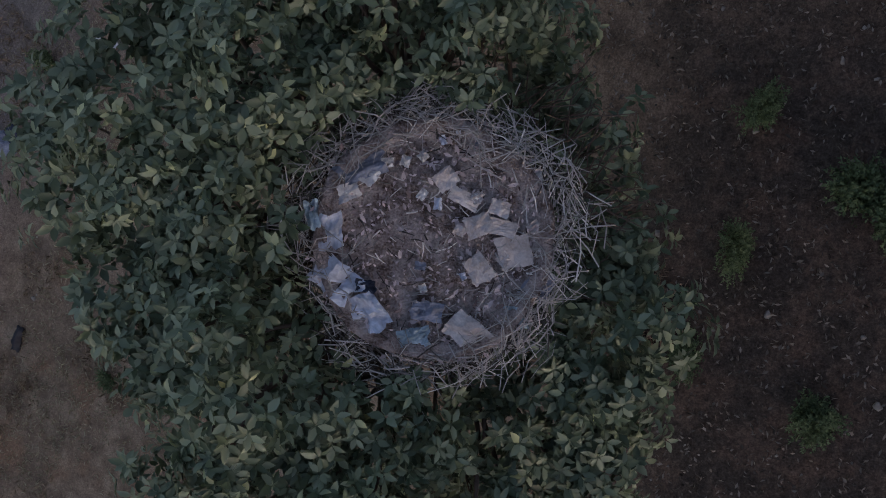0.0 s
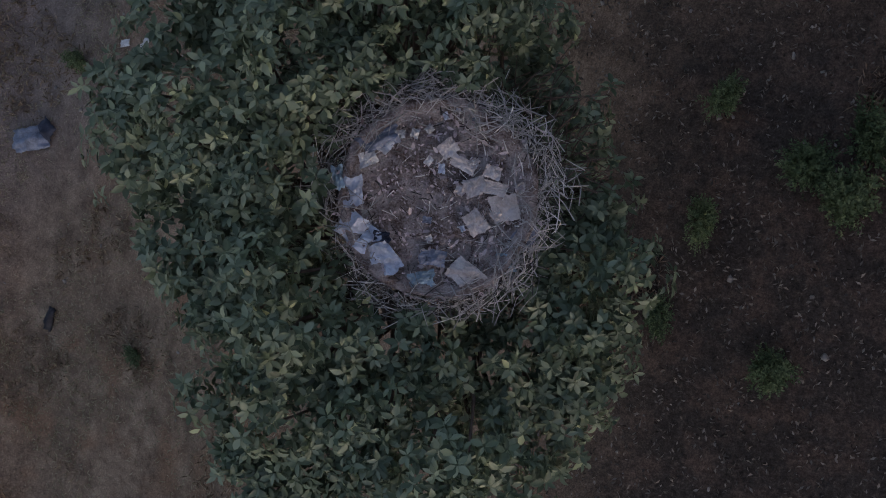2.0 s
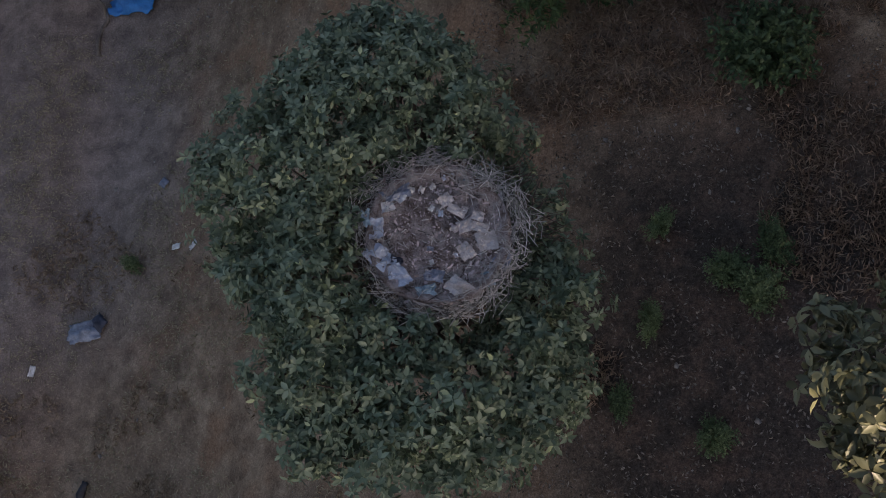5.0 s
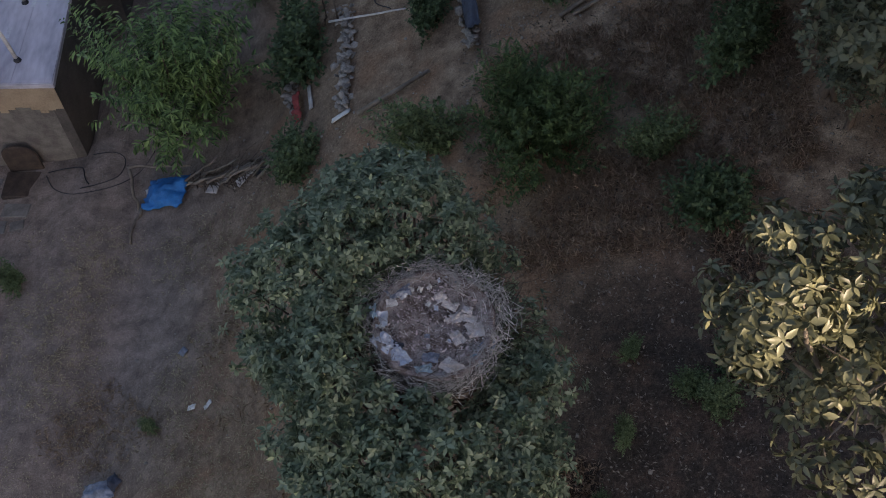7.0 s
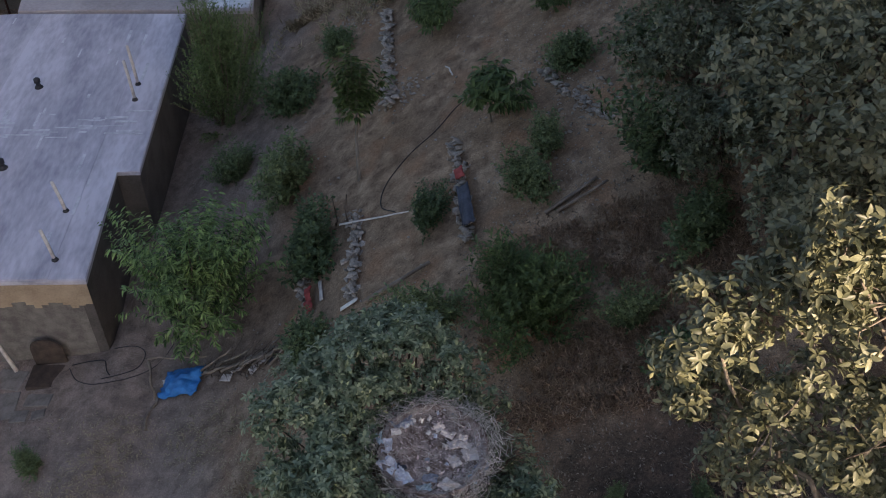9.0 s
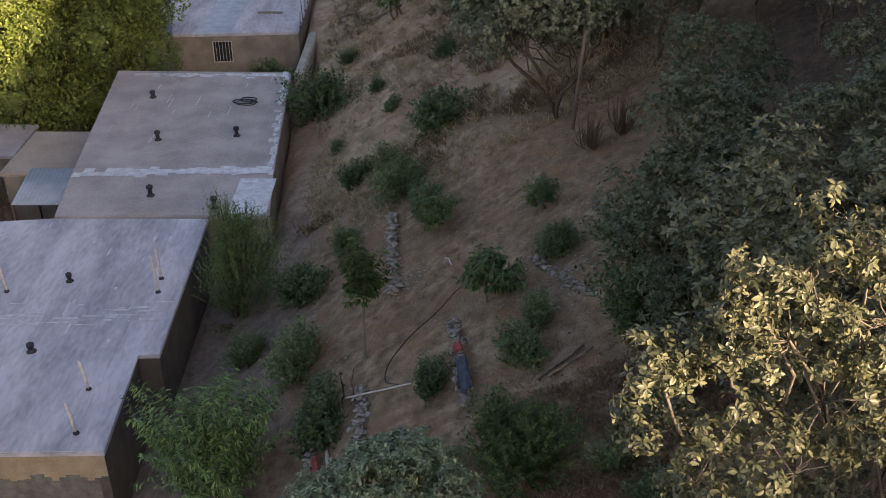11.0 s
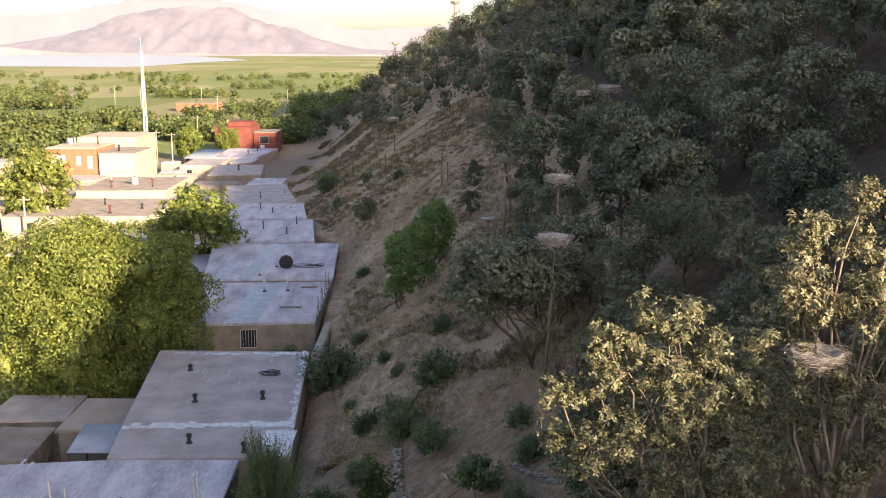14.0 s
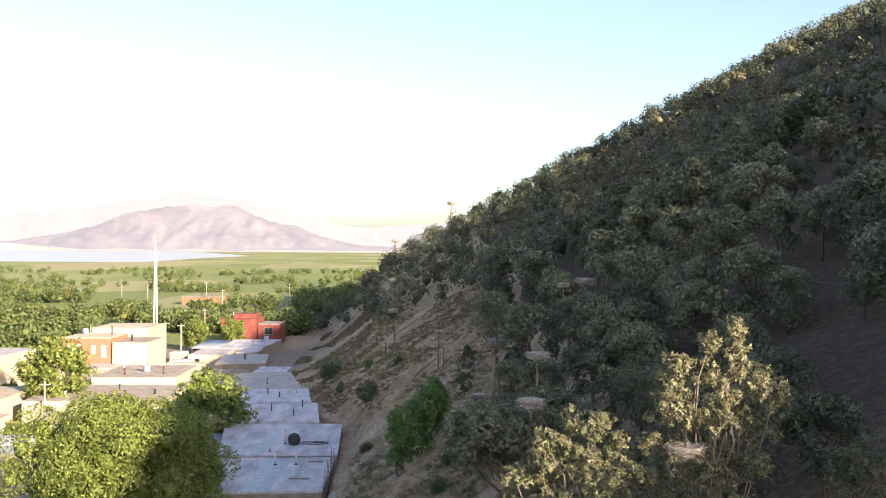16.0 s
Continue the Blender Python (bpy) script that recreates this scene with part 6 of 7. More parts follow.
# village trees
WALNUT = tree_meshes(300, 12.7, 9.4, -2.2, 130, 190, 5, 0.27, 0.42, False, clump_r=0.19, sides=8, soft=True)
tree("walnut_tree", (-23.9, 45.2, ground_z(-23.9, 45.2) - 0.1), WALNUT, M_BARK, M_WALNUTLEAF, "huge spreading walnut tree, half sunlit, half in shade", group="village trees")
YARD = tree_meshes(301, 6.8, 3.3, 0.2, 56, 38, 5, 0.29, 0.5, False, up=0.1, clump_r=0.24, sides=4)
tree("yard_tree", (-24.4, 77.0, ground_z(-24.4, 77) - 0.1), YARD, M_BARK, M_WALNUTLEAF, "leafy tree between the village houses", group="village trees", size=1.65)
for x_, y_, s_ in ((-54.2, 112.0, 2), (-49.0, 86.0, 1), (-58.0, 98.8, 1), (-44.0, 103.0, 1), (-37.0, 126.0, 1), (-64.0, 120.0, 1), (-70.0, 147.0, 1), (-34.0, 103.0, 1), (-39.0, 84.0, 1), (-46.0, 63.0, 1), (-55.0, 70.0, 1), (-49.0, 208.0, 0), (-56.0, 200.0, 0), (-80.0, 120.0, 0)):
    tree("yard_tree", (x_, y_, ground_z(x_, y_) - 0.1), YARD, M_BARK, M_WALNUTLEAF, "round leafy tree beside cream village houses", group="village trees", turn=x_ * 13, size=1.75 if s_ == 2 else 1.15 if s_ == 0 else 0.6)

# ---- mast and line poles ----
mast = thing("lattice_mast", (-67.0, 206.0, ground_z(-67, 206)), "tall pale lattice mast behind the village", "mast")
for k in range(3):
    w = 6.283 * k / 3 + 0.4
    part("leg", tubes_mesh("leg", [([(0.5 * math.cos(w), 0.5 * math.sin(w), -0.3), (0.22 * math.cos(w), 0.22 * math.sin(w), 24.0)], [0.24, 0.11])], 6), M_WHITEPAINT, mast)
    w2 = 6.283 * (k + 1) / 3 + 0.4
    tubes = []
    for s in range(30):
        f0, f1 = s / 30, (s + 1) / 30
        r0, r1 = 0.5 - 0.28 * f0, 0.5 - 0.28 * f1
        a0 = (r0 * math.cos(w), r0 * math.sin(w), 24 * f0)
        b1 = (r1 * math.cos(w2), r1 * math.sin(w2), 24 * f1)
        b0 = (r0 * math.cos(w2), r0 * math.sin(w2), 24 * f0)
        tubes += [([a0, b1], [0.06, 0.06]), ([a0, b0], [0.05, 0.05])]
    part("bracing", tubes_mesh("bracing", tubes, 4), M_WHITEPAINT, mast)
part("antenna", tubes_mesh("antenna", [([(0, 0, 23.5), (0, 0, 27.0)], [0.05, 0.03])], 6), M_WHITEPAINT, mast)


def line_pole(x, y, h):
    th = thing("line_pole", (x, y, land(x, y)), "pale concrete line pole in the valley", "pole", "line poles")
    part("pole", tubes_mesh("pole", [([(0, 0, -0.3), (0, 0, h)], [0.16, 0.11])], 8), M_CONCRETE, th)
    bm = bmesh.new()
    box(bm, (-0.8, -0.06, h - 0.5), (0.8, 0.06, h - 0.38))
    part("crossarm", bm, M_CONCRETE, th)


for x_, y_, h_ in ((-53.5, 178, 8), (-60, 190, 7.5), (-57, 214, 9), (-120, 380, 9), (-78, 330, 9), (-64, 400, 9), (-105, 420, 9), (-150, 440, 9), (-48, 420, 9), (-52.5, 104.0, 6)):
    line_pole(x_, y_, h_)

# ---- valley ----
rng_v = np.random.default_rng(5)
valley = []
for _ in range(16000):
    y_ = 182 + 820 * rng_v.uniform(0, 1) ** 1.6
    x_ = rng_v.uniform(-0.56 * (y_ + 40), min(0.10 * y_ + 40, foot(y_) - 4 if y_ < 330 else 60))
    if land(x_, y_) > -5 or (y_ < 240 and -75 < x_ < -30) or (y_ < 200 and x_ > -82):
        continue
    band = noise.noise((x_ * 0.012, y_ * 0.036, 2)) + 0.5 * noise.noise((x_ * 0.04, y_ * 0.08, 7))
    if band > 0.10 + 0.24 * sstep(260, 760, y_) and not (-116 < x_ < -84 and 362 < y_ < 404):
        valley.append((x_, y_, rng_v.uniform(0.55, 1.2)))
valley = valley[:2100]
far_wood("valley_trees", valley, 17, 78, 0.95, M_VALLEYLEAF, "rows and groves of green trees in the valley", 5.4, 3.3, (0.62, 1.3), 0.3)

# lake
def lake():
    n = 90
    V, Q = [], []
    for i in range(n + 1):
        s = -1.3 + (1.3 - 0.165) * i / n
        near = 1480 + 1100 * sstep(-0.32, -0.165, s) + 14 * noise.noise((s * 14, 0, 1))
        farr = max(near + 4, 4240 - 2100 * sstep(-0.27, -0.165, s))
        V += [(s * near, near, -7.3), (s * farr, farr, -7.3)]
    for i in range(n):
        a = i * 2
        Q.append((a, a + 2, a + 3, a + 1))
    me = quick_mesh("water", V, quads=Q)
    m = bpy.data.materials.new("lake_water")
    m.use_nodes = True
    p = m.node_tree.nodes["Principled BSDF"]
    p.inputs["Base Color"].default_value = (0.37, 0.39, 0.43, 1)
    p.inputs["Roughness"].default_value = 0.45
    p.inputs["Specular IOR Level"].default_value = 0.45
    me.materials.append(m)
    tagged(new("water", me), "pale still lake beyond the green valley", "lake", kind="structure")


lake()
RIDGE = ((-3600, 60), (-2600, 40), (-2100, 44), (-1832, 84), (-1640, 130), (-1493, 192), (-1330, 214), (-1208, 226), (-1080, 220), (-990, 232), (-930, 200), (-854, 160), (-760, 136), (-663, 122), (-600, 84), (-499, 62), (-400, 36), (-150, 24), (200, 20), (2600, 20))
FAR_RIDGE = ((-4200, 200), (-3000, 190), (-2500, 200), (-2100, 180), (-1800, 200), (-1500, 262), (-1208, 292), (-1018, 258), (-745, 196), (-500, 140), (-336, 118), (-199, 134), (100, 150), (400, 110), (2800, 90))


def mountain(ridge, y0, deep, bulge, material, label, seed):
    """A far ridge beyond the lake, a backdrop whose haze is a glow in its material."""
    xs = np.linspace(ridge[0][0], ridge[-1][0], 360)
    V, Q = [], []
    m = 18
    for x in xs:
        h = sum(between(x + o, ridge) for o in (-40, -20, 0, 20, 40)) / 5
        h += 14 * noise.noise((x * 0.008, 0, seed)) * (h / 200) + 7 * noise.noise((x * 0.03, 0, seed)) * (h / 150)
        for j in range(m):
            v = j / (m - 1)
            g = bulge * (noise.noise((x * 0.006 + v * 0.8, v * 2.2, seed + 5)) + 0.6 * noise.noise((x * 0.02, v * 4, seed + 6))) * math.sin(v * math.pi) * min(1, h / 120)
            V.append((x + 0.6 * g, y0 + deep * v - 2 * g, -8 + max(0.5, h) * v ** 1.1 + g))
    for i in range(len(xs) - 1):
        for j in range(m - 1):
            a = i * m + j
            Q.append((a, a + m, a + m + 1, a + 1))
    me = quick_mesh("backdrop", V, quads=Q)
    me.shade_smooth()
    me.materials.append(material)
    tagged(new("backdrop", me), label, "mountain", kind="structure")


def far_flats():
    """Pale flats at the mountain's foot, with a glow in place of haze."""
    F, R = [], []
    for i, x in enumerate(np.linspace(-3600, 2600, 300)):
        e = 24 * sstep(-1500, -2000, x) + 9 + 10 * noise.noise((x * 0.006, 0, 9))
        F += [(x, 4300, -8), (x, 4375, -8 + max(2, e))]
        if i:
            R.append((2 * i - 2, 2 * i, 2 * i + 1, 2 * i - 1))
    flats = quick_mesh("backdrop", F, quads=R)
    flats.materials.append(M_HAZESHORE)
    tagged(new("backdrop", flats), "pale flats at the mountain's foot, their haze a faint glow", "shore", kind="structure")


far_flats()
mountain(RIDGE, 4380, 380, 26, M_HAZEMOUNTAIN, "pinkish mountain beyond the lake, its haze a faint glow", 3)
mountain(FAR_RIDGE, 4790, 60, 8, M_HAZERIDGE, "very pale far ridge whose haze is a faint glow", 13)

# ---- yard and garden things ----
def sheet_bm(w, d, n, bumps, seed, thick=0.01, sag=0.0):
    """A crumpled sheet with thickness, middle at the origin."""
    bm = bmesh.new()
    rng = random.Random(seed)
    g = []
    for j in range(n):
        row = []
        for i in range(n):
            u, v = i / (n - 1) - 0.5, j / (n - 1) - 0.5
            e = 0.022 if max(abs(u), abs(v)) > 0.45 else 0.0
            z = bumps * (noise.noise((u * 4 + seed, v * 4, seed)) + 0.5 * noise.noise((u * 10, v * 10 + seed, 1))) + bumps + sag * (1 - 4 * u * u) * (1 - 4 * v * v)
            row.append(bm.verts.new((u * w + rng.gauss(0, e * w), v * d + rng.gauss(0, e * d), z)))
        g.append(row)
    for j in range(n - 1):
        for i in range(n - 1):
            bm.faces.new((g[j][i], g[j][i + 1], g[j + 1][i + 1], g[j + 1][i]))
    ex = bmesh.ops.extrude_face_region(bm, geom=bm.faces[:])
    for v in ex["geom"]:
        if isinstance(v, bmesh.types.BMVert):
            v.co.z -= thick
    for f in bm.faces:
        f.smooth = True
    return bm


def laid(name, bm, material, x, y, turn, label, category, lift=0.0, group=""):
    """A flat thing laid on the slope, tilted with the ground."""
    e = 0.35
    nrm = Vector((ground_z(x - e, y) - ground_z(x + e, y), ground_z(x, y - e) - ground_z(x, y + e), 2 * e)).normalized()
    ob = single(name, bm, material, (0, 0, 0), label, category, group)
    ob.rotation_euler = (0, 0, 0)
    ob.matrix_world = Matrix.Translation((x, y, ground_z(x, y) + lift)) @ Vector((0, 0, 1)).rotation_difference(nrm).to_matrix().to_4x4() @ Matrix.Rotation(radians(turn), 4, "Z")
    return ob


def stick(name, a, b, r, material, label, category="pole", bend=0.03, group="", lift=0.0):
    """A bent stick or pole between two places on the ground: (x, y, height over ground)."""
    rng = np.random.default_rng(int(abs(a[0] * 100 + a[1] * 37)))
    A = np.array([a[0], a[1], ground_z(a[0], a[1]) + a[2]])
    B = np.array([b[0], b[1], ground_z(b[0], b[1]) + b[2]])
    o = A.copy()
    pts, rad = limb(rng, A - o, B - o, r, r * 0.7, bend, 6)
    return single(name, tubes_mesh(name, [(pts, rad)], 7), material, tuple(o), label, category, group)


laid("tarpaulin", sheet_bm(1.3, 0.9, 18, 0.17, 3, 0.012, 0.22), M_TARP, -6.9, 8.85, -8, "crumpled bright blue tarpaulin thrown over a heap", "tarpaulin", -0.02)
laid("paper_sheet", sheet_bm(0.38, 0.16, 6, 0.03, 8), M_WHITEPAINT, -7.42, 9.12, 15, "white sheet of paper beside the tarpaulin", "paper", 0.02)
stick("fence_branch", (-8.0, 9.5, 0.45), (-7.7, 8.5, 0.03), 0.045, M_PALEBARK, "crooked grey branch lying by the tarpaulin", "branch", 0.06, "fallen branches")
stick("fence_branch", (-7.65, 8.6, 0.05), (-7.75, 7.5, 0.03), 0.05, M_PALEBARK, "crooked grey branch lying in the yard", "branch", 0.08, "fallen branches")
stick("fence_branch", (-8.05, 9.6, 0.4), (-6.3, 9.35, 0.25), 0.035, M_WOOD, "thin rail behind the tarpaulin", "branch", 0.03, "fallen branches")
for k in range(16):
    u = k / 15
    x_, y_ = -6.2 + 2.7 * u, 9.0 - 0.75 * u + 0.12 * math.sin(k * 2.3)
    stick("fence_branch", (x_ - 0.45, y_ - 0.12 * math.cos(k), 0.06 + 0.10 * (k % 3)), (x_ + 0.5, y_ + 0.22 * math.sin(k * 1.7), 0.08 + 0.12 * ((k + 1) % 3)), 0.028 + 0.008 * (k % 3), M_WOOD if k % 2 else M_PALEBARK, "dry branch in the collapsed brush fence", "branch", 0.05, "fallen branches")
for k, (x_, y_, w_, d_, t_) in enumerate(((-5.2, 8.75, 0.7, 0.25, 12), (-4.7, 8.5, 0.6, 0.3, 30), (-5.6, 8.5, 0.4, 0.22, -20), (-4.2, 8.4, 0.5, 0.2, 25))):
    laid("torn_sheet", sheet_bm(w_, d_, 8, 0.05, 20 + k), M_DARKMETAL if k == 3 else M_CARD, x_, y_, t_, "torn weathered sheet in the brush fence", "scrap", 0.02, "scraps in the fence")
laid("rusty_sheet", sheet_bm(0.62, 0.5, 6, 0.02, 5, 0.01), M_RUST, -3.65, 8.35, 20, "rusty square metal sheet leaning in the garden", "metal sheet", 0.08)
laid("red_cloth", sheet_bm(0.16, 0.5, 10, 0.06, 31, 0.012, 0.12), M_REDCLOTH, -3.3, 9.5, 4, "faded red cloth hung over the garden edge", "cloth", 0.12)
laid("red_cloth", sheet_bm(0.22, 0.4, 10, 0.07, 35, 0.012, 0.14), M_REDCLOTH, -3.22, 9.02, 14, "crumpled red rag at the garden edge", "cloth", 0.1)
laid("pale_board", sheet_bm(0.12, 0.8, 5, 0.01, 32, 0.03), M_PALEPIPE, -3.0, 9.4, 12, "pale weathered board beside the red cloth", "board", 0.05)
laid("white_board", sheet_bm(0.5, 0.12, 5, 0.01, 33, 0.02), M_WHITEPAINT, -2.15, 8.2, 8, "short white board at the wall's end", "board", 0.05)
stick("fallen_pole", (-1.75, 7.95, 0.12), (-0.2, 8.35, 0.12), 0.06, M_PALEBARK, "long pale pole lying on the slope", "pole", 0.01, "poles on the slope")
stick("thin_rod", (-2.6, 11.15, 0.35), (-0.75, 10.6, 0.1), 0.028, M_PALEPIPE, "thin pale rod laid across the terrace", "pole", 0.005, "poles on the slope")
stick("fallen_pole", (2.4, 8.55, 0.06), (3.55, 9.0, 0.08), 0.05, M_WOOD, "grey pole lying on the stony slope", "pole", 0.01, "poles on the slope")
stick("fallen_pole", (2.65, 8.45, 0.06), (3.75, 8.75, 0.10), 0.04, M_WOOD, "grey pole lying on the stony slope", "pole", 0.01, "poles on the slope")
stick("dead_stem", (-2.75, 11.5, -0.1), (-2.8, 11.7, 1.0), 0.03, M_BARK, "dark dead stem beside the terrace wall", "stem", 0.08, "dead stems")
stick("dead_stem", (-2.4, 11.2, -0.1), (-2.38, 11.4, 1.0), 0.03, M_BARK, "dark dead stem beside the terrace wall", "stem", 0.08, "dead stems")
stick("dead_stem", (0.55, 15.4, -0.05), (0.2, 16.3, 0.1), 0.03, M_PALEPIPE, "short pale crooked branch lying on the earth", "branch", 0.12)
laid("dark_sheet", sheet_bm(0.34, 1.5, 12, 0.05, 41, 0.012, 0.05), M_DARKCLOTH, 0.66, 9.75, 6, "dark blue plastic sheet along the stone wall", "sheet", 0.27)
laid("red_cloth", sheet_bm(0.24, 0.42, 8, 0.05, 42, 0.012, 0.06), M_REDCLOTH, 0.53, 10.95, 10, "small red rag on the stone wall", "cloth", 0.27)
laid("plastic_rubbish", sheet_bm(0.75, 0.42, 14, 0.09, 43, 0.012, 0.12), M_GREYFILM, -7.3, 1.1, 8, "crumpled grey-blue plastic rubbish on the earth", "rubbish", 0.0, "rubbish on the slope")
laid("plastic_rubbish", sheet_bm(0.3, 0.34, 10, 0.08, 44, 0.012, 0.12), M_DARKCLOTH, -6.95, 1.25, 50, "dark plastic bag dumped on the earth", "rubbish", 0.0, "rubbish on the slope")
laid("plastic_rubbish", sheet_bm(0.2, 0.22, 8, 0.05, 45, 0.012, 0.06), M_GREYFILM, -5.75, 4.1, 50, "small blue plastic scrap on the earth", "rubbish", 0.0, "rubbish on the slope")
for k, (x_, y_) in enumerate(((-5.3, 2.6), (-4.9, 2.55), (-8.35, 0.3))):
    laid("white_scrap", sheet_bm(0.22, 0.12, 6, 0.02, 50 + k), M_PAPER, x_, y_, 40 * k, "small white scrap on the earth", "scrap", 0.01, "rubbish on the slope")
laid("stump", sheet_bm(0.16, 0.42, 8, 0.06, 61, 0.03, 0.08), M_DARKMETAL, -7.0, -2.1, -20, "small charred piece of wood on the earth", "wood", 0.0)

# soot-black oven mouth and paving by the house front
oven = thing("wall_oven", (-11.1, 10.2, ground_z(-11.1, 10.1)), "soot-black arched oven mouth at the foot of a house wall", "oven")
bm = bmesh.new()
ring = []
for k in range(13):
    w = math.pi * k / 12
    ring.append((0.46 * math.cos(w), 0.55 + 0.42 * math.sin(w)))
outl = [(0.46, -0.1), *ring, (-0.46, -0.1)]
fr = [bm.verts.new((x, -0.03, z)) for x, z in outl]
bk = [bm.verts.new((x * 1.05, 0.02, z * 1.03)) for x, z in outl]
bm.faces.new(fr)
for i in range(len(outl)):
    j = (i + 1) % len(outl)
    bm.faces.new((fr[i], bk[i], bk[j], fr[j]))
part("mouth", bm, M_SOOT, oven)
bm = bmesh.new()
box(bm, (-0.5, -0.95, -0.15), (0.48, -0.1, 0.06))
bmesh.ops.bevel(bm, geom=bm.edges[:], offset=0.03, segments=1, affect="EDGES")
part("hearth", bm, M_SOOT, oven, "sooty hearth slab")
for k, (x_, y_, w_, d_) in enumerate(((-12.2, 9.7, 0.9, 0.7), (-11.1, 8.85, 0.8, 0.42), (-11.5, 8.35, 0.5, 0.4), (-12.0, 8.75, 0.62, 0.95), (-10.95, 8.35, 0.4, 0.3), (-13.3, 9.4, 0.9, 1.1))):
    bm = bmesh.new()
    box(bm, (-w_ / 2, -d_ / 2, -0.14), (w_ / 2, d_ / 2, 0.03))
    bmesh.ops.bevel(bm, geom=bm.edges[:], offset=0.02, segments=1, affect="EDGES")
    laid("paving_slab", bm, M_SLAB, x_, y_, 5 * k - 12, "worn grey paving slab before the house", "slab", 0.0, "paving slabs")
stick("drain_pipe", (-12.1, 10.0, 0.03), (-12.35, 10.1, 1.1), 0.07, M_PALEPIPE, "pale plastic pipe leaning on the house wall", "pipe", 0.0)


def hose(pts, r, label):
    """A hose lying on the ground through points, drawn as a smooth curve."""
    P = [np.array(p, float) for p in pts]
    P = [2 * P[0] - P[1], *P, 2 * P[-1] - P[-2]]
    run = []
    for p0, p1, p2, p3 in zip(P, P[1:], P[2:], P[3:]):
        for u in np.arange(0, 1, 0.125):
            run.append(0.5 * (2 * p1 + (p2 - p0) * u + (2 * p0 - 5 * p1 + 4 * p2 - p3) * u * u + (3 * p1 - p0 - 3 * p2 + p3) * u ** 3))
    z0 = ground_z(*pts[0])
    tube = [(q[0] - pts[0][0], q[1] - pts[0][1], ground_z(q[0], q[1]) - z0 + r) for q in run]
    single("garden_hose", tubes_mesh("garden_hose", [(tube, [r] * len(tube))], 6), M_DARKMETAL, (*pts[0], z0), label, "hose")


hose([(-10.5, 9.9), (-10.1, 9.35), (-9.4, 9.05), (-8.6, 9.2), (-7.9, 9.7), (-7.5, 10.5)], 0.012, "black hose lying in a wide loop across the yard")
hose([(-9.2, 10.3), (-8.6, 10.35), (-8.3, 10.1), (-8.4, 9.6), (-8.9, 9.3), (-9.4, 9.2)], 0.013, "black hose end curled by the house corner")
hose([(-10.45, 10.0), (-9.9, 10.05), (-9.45, 9.95), (-9.25, 9.5), (-9.1, 9.3)], 0.016, "thin black hose by the house corner")
hose([(-1.1, 10.9), (-1.5, 11.4), (-1.4, 12.2), (-0.8, 13.0), (-0.1, 13.5), (0.5, 14.2), (1.0, 14.4)], 0.013, "black hose winding over the garden earth")
rng_b = np.random.default_rng(19)
tubes_ = []
for _ in range(260):
    u = rng_b.uniform()
    x_, y_ = 2.75 * u + rng_b.normal(0, 0.1), -0.72 * u + rng_b.normal(0, 0.16)
    w_, L_ = rng_b.normal(-0.25, 0.7), rng_b.uniform(0.2, 0.75)
    z_ = ground_z(x_ - 6.2, y_ + 9.0) - ground_z(-6.2, 9.0) + abs(rng_b.normal(0.1, 0.12))
    d_ = np.array([math.cos(w_), math.sin(w_), rng_b.normal(0.1, 0.4)]) * L_
    tubes_.append(limb(rng_b, (x_, y_, z_), (x_ + d_[0], y_ + d_[1], z_ + d_[2]), 0.012, 0.005, 0.15, 4))
single("brush_fence", tubes_mesh("brush_fence", tubes_, 4, False), M_BARK, (-6.2, 9.0, ground_z(-6.2, 9.0)), "dark tangle of dry twigs in a collapsed fence", "brushwood", kind="stuff")
for a, b in (((-2.2, 76.5), (3.5, 82.0)), ((0.5, 60.0), (4.5, 66.0)), ((-4.0, 46.0), (-2.2, 45.4)), ((-6.5, 128.0), (2.0, 131.0))):
    stick("fallen_log", (*a, 0.10), (*b, 0.10), 0.09, M_WOOD, "grey fallen log on the dry slope", "log", 0.01, "fallen logs")

# ---- loose stones, dry grass and leaf litter ----
def rock_arrays(seed):
    bm = bmesh.new()
    rnd = random.Random(int(seed * 10))
    for _ in range(11):
        v = Vector((rnd.gauss(0, 1), rnd.gauss(0, 1), rnd.gauss(0, 1))).normalized() * rnd.uniform(0.38, 0.56)
        bm.verts.new((v.x, v.y, v.z * 0.62))
    hull = bmesh.ops.convex_hull(bm, input=bm.verts[:])
    bmesh.ops.delete(bm, geom=[g for g in hull["geom_interior"] if isinstance(g, bmesh.types.BMVert)], context="VERTS")
    bmesh.ops.triangulate(bm, faces=bm.faces[:])
    bmesh.ops.recalc_face_normals(bm, faces=bm.faces[:])
    bm.verts.index_update()
    V = np.array([v.co[:] for v in bm.verts])
    F = np.array([[v.index for v in f.verts] for f in bm.faces])
    bm.free()
    return V, F


ROCKS = [rock_arrays(k * 3.7 + 1) for k in range(6)]


def scatter_stones(name, spots, label, seed):
    rng = np.random.default_rng(seed)
    VV, FF, o = [], [], 0
    for x, y, s in spots:
        V, F = ROCKS[rng.integers(0, 6)]
        a = rng.uniform(0, 6.28)
        c, n = math.cos(a), math.sin(a)
        W = V * s * [1, rng.uniform(0.6, 1), rng.uniform(0.5, 0.9)]
        W = np.stack([W[:, 0] * c - W[:, 1] * n, W[:, 0] * n + W[:, 1] * c, W[:, 2]], 1) + [x, y, ground_z(x, y) + s * 0.12]
        VV.append(W)
        FF.append(F + o)
        o += len(V)
    me = quick_mesh(name, np.concatenate(VV), np.concatenate(FF))
    me.materials.append(M_STONE)
    return tagged(new(name, me), label, "stones", kind="stuff")


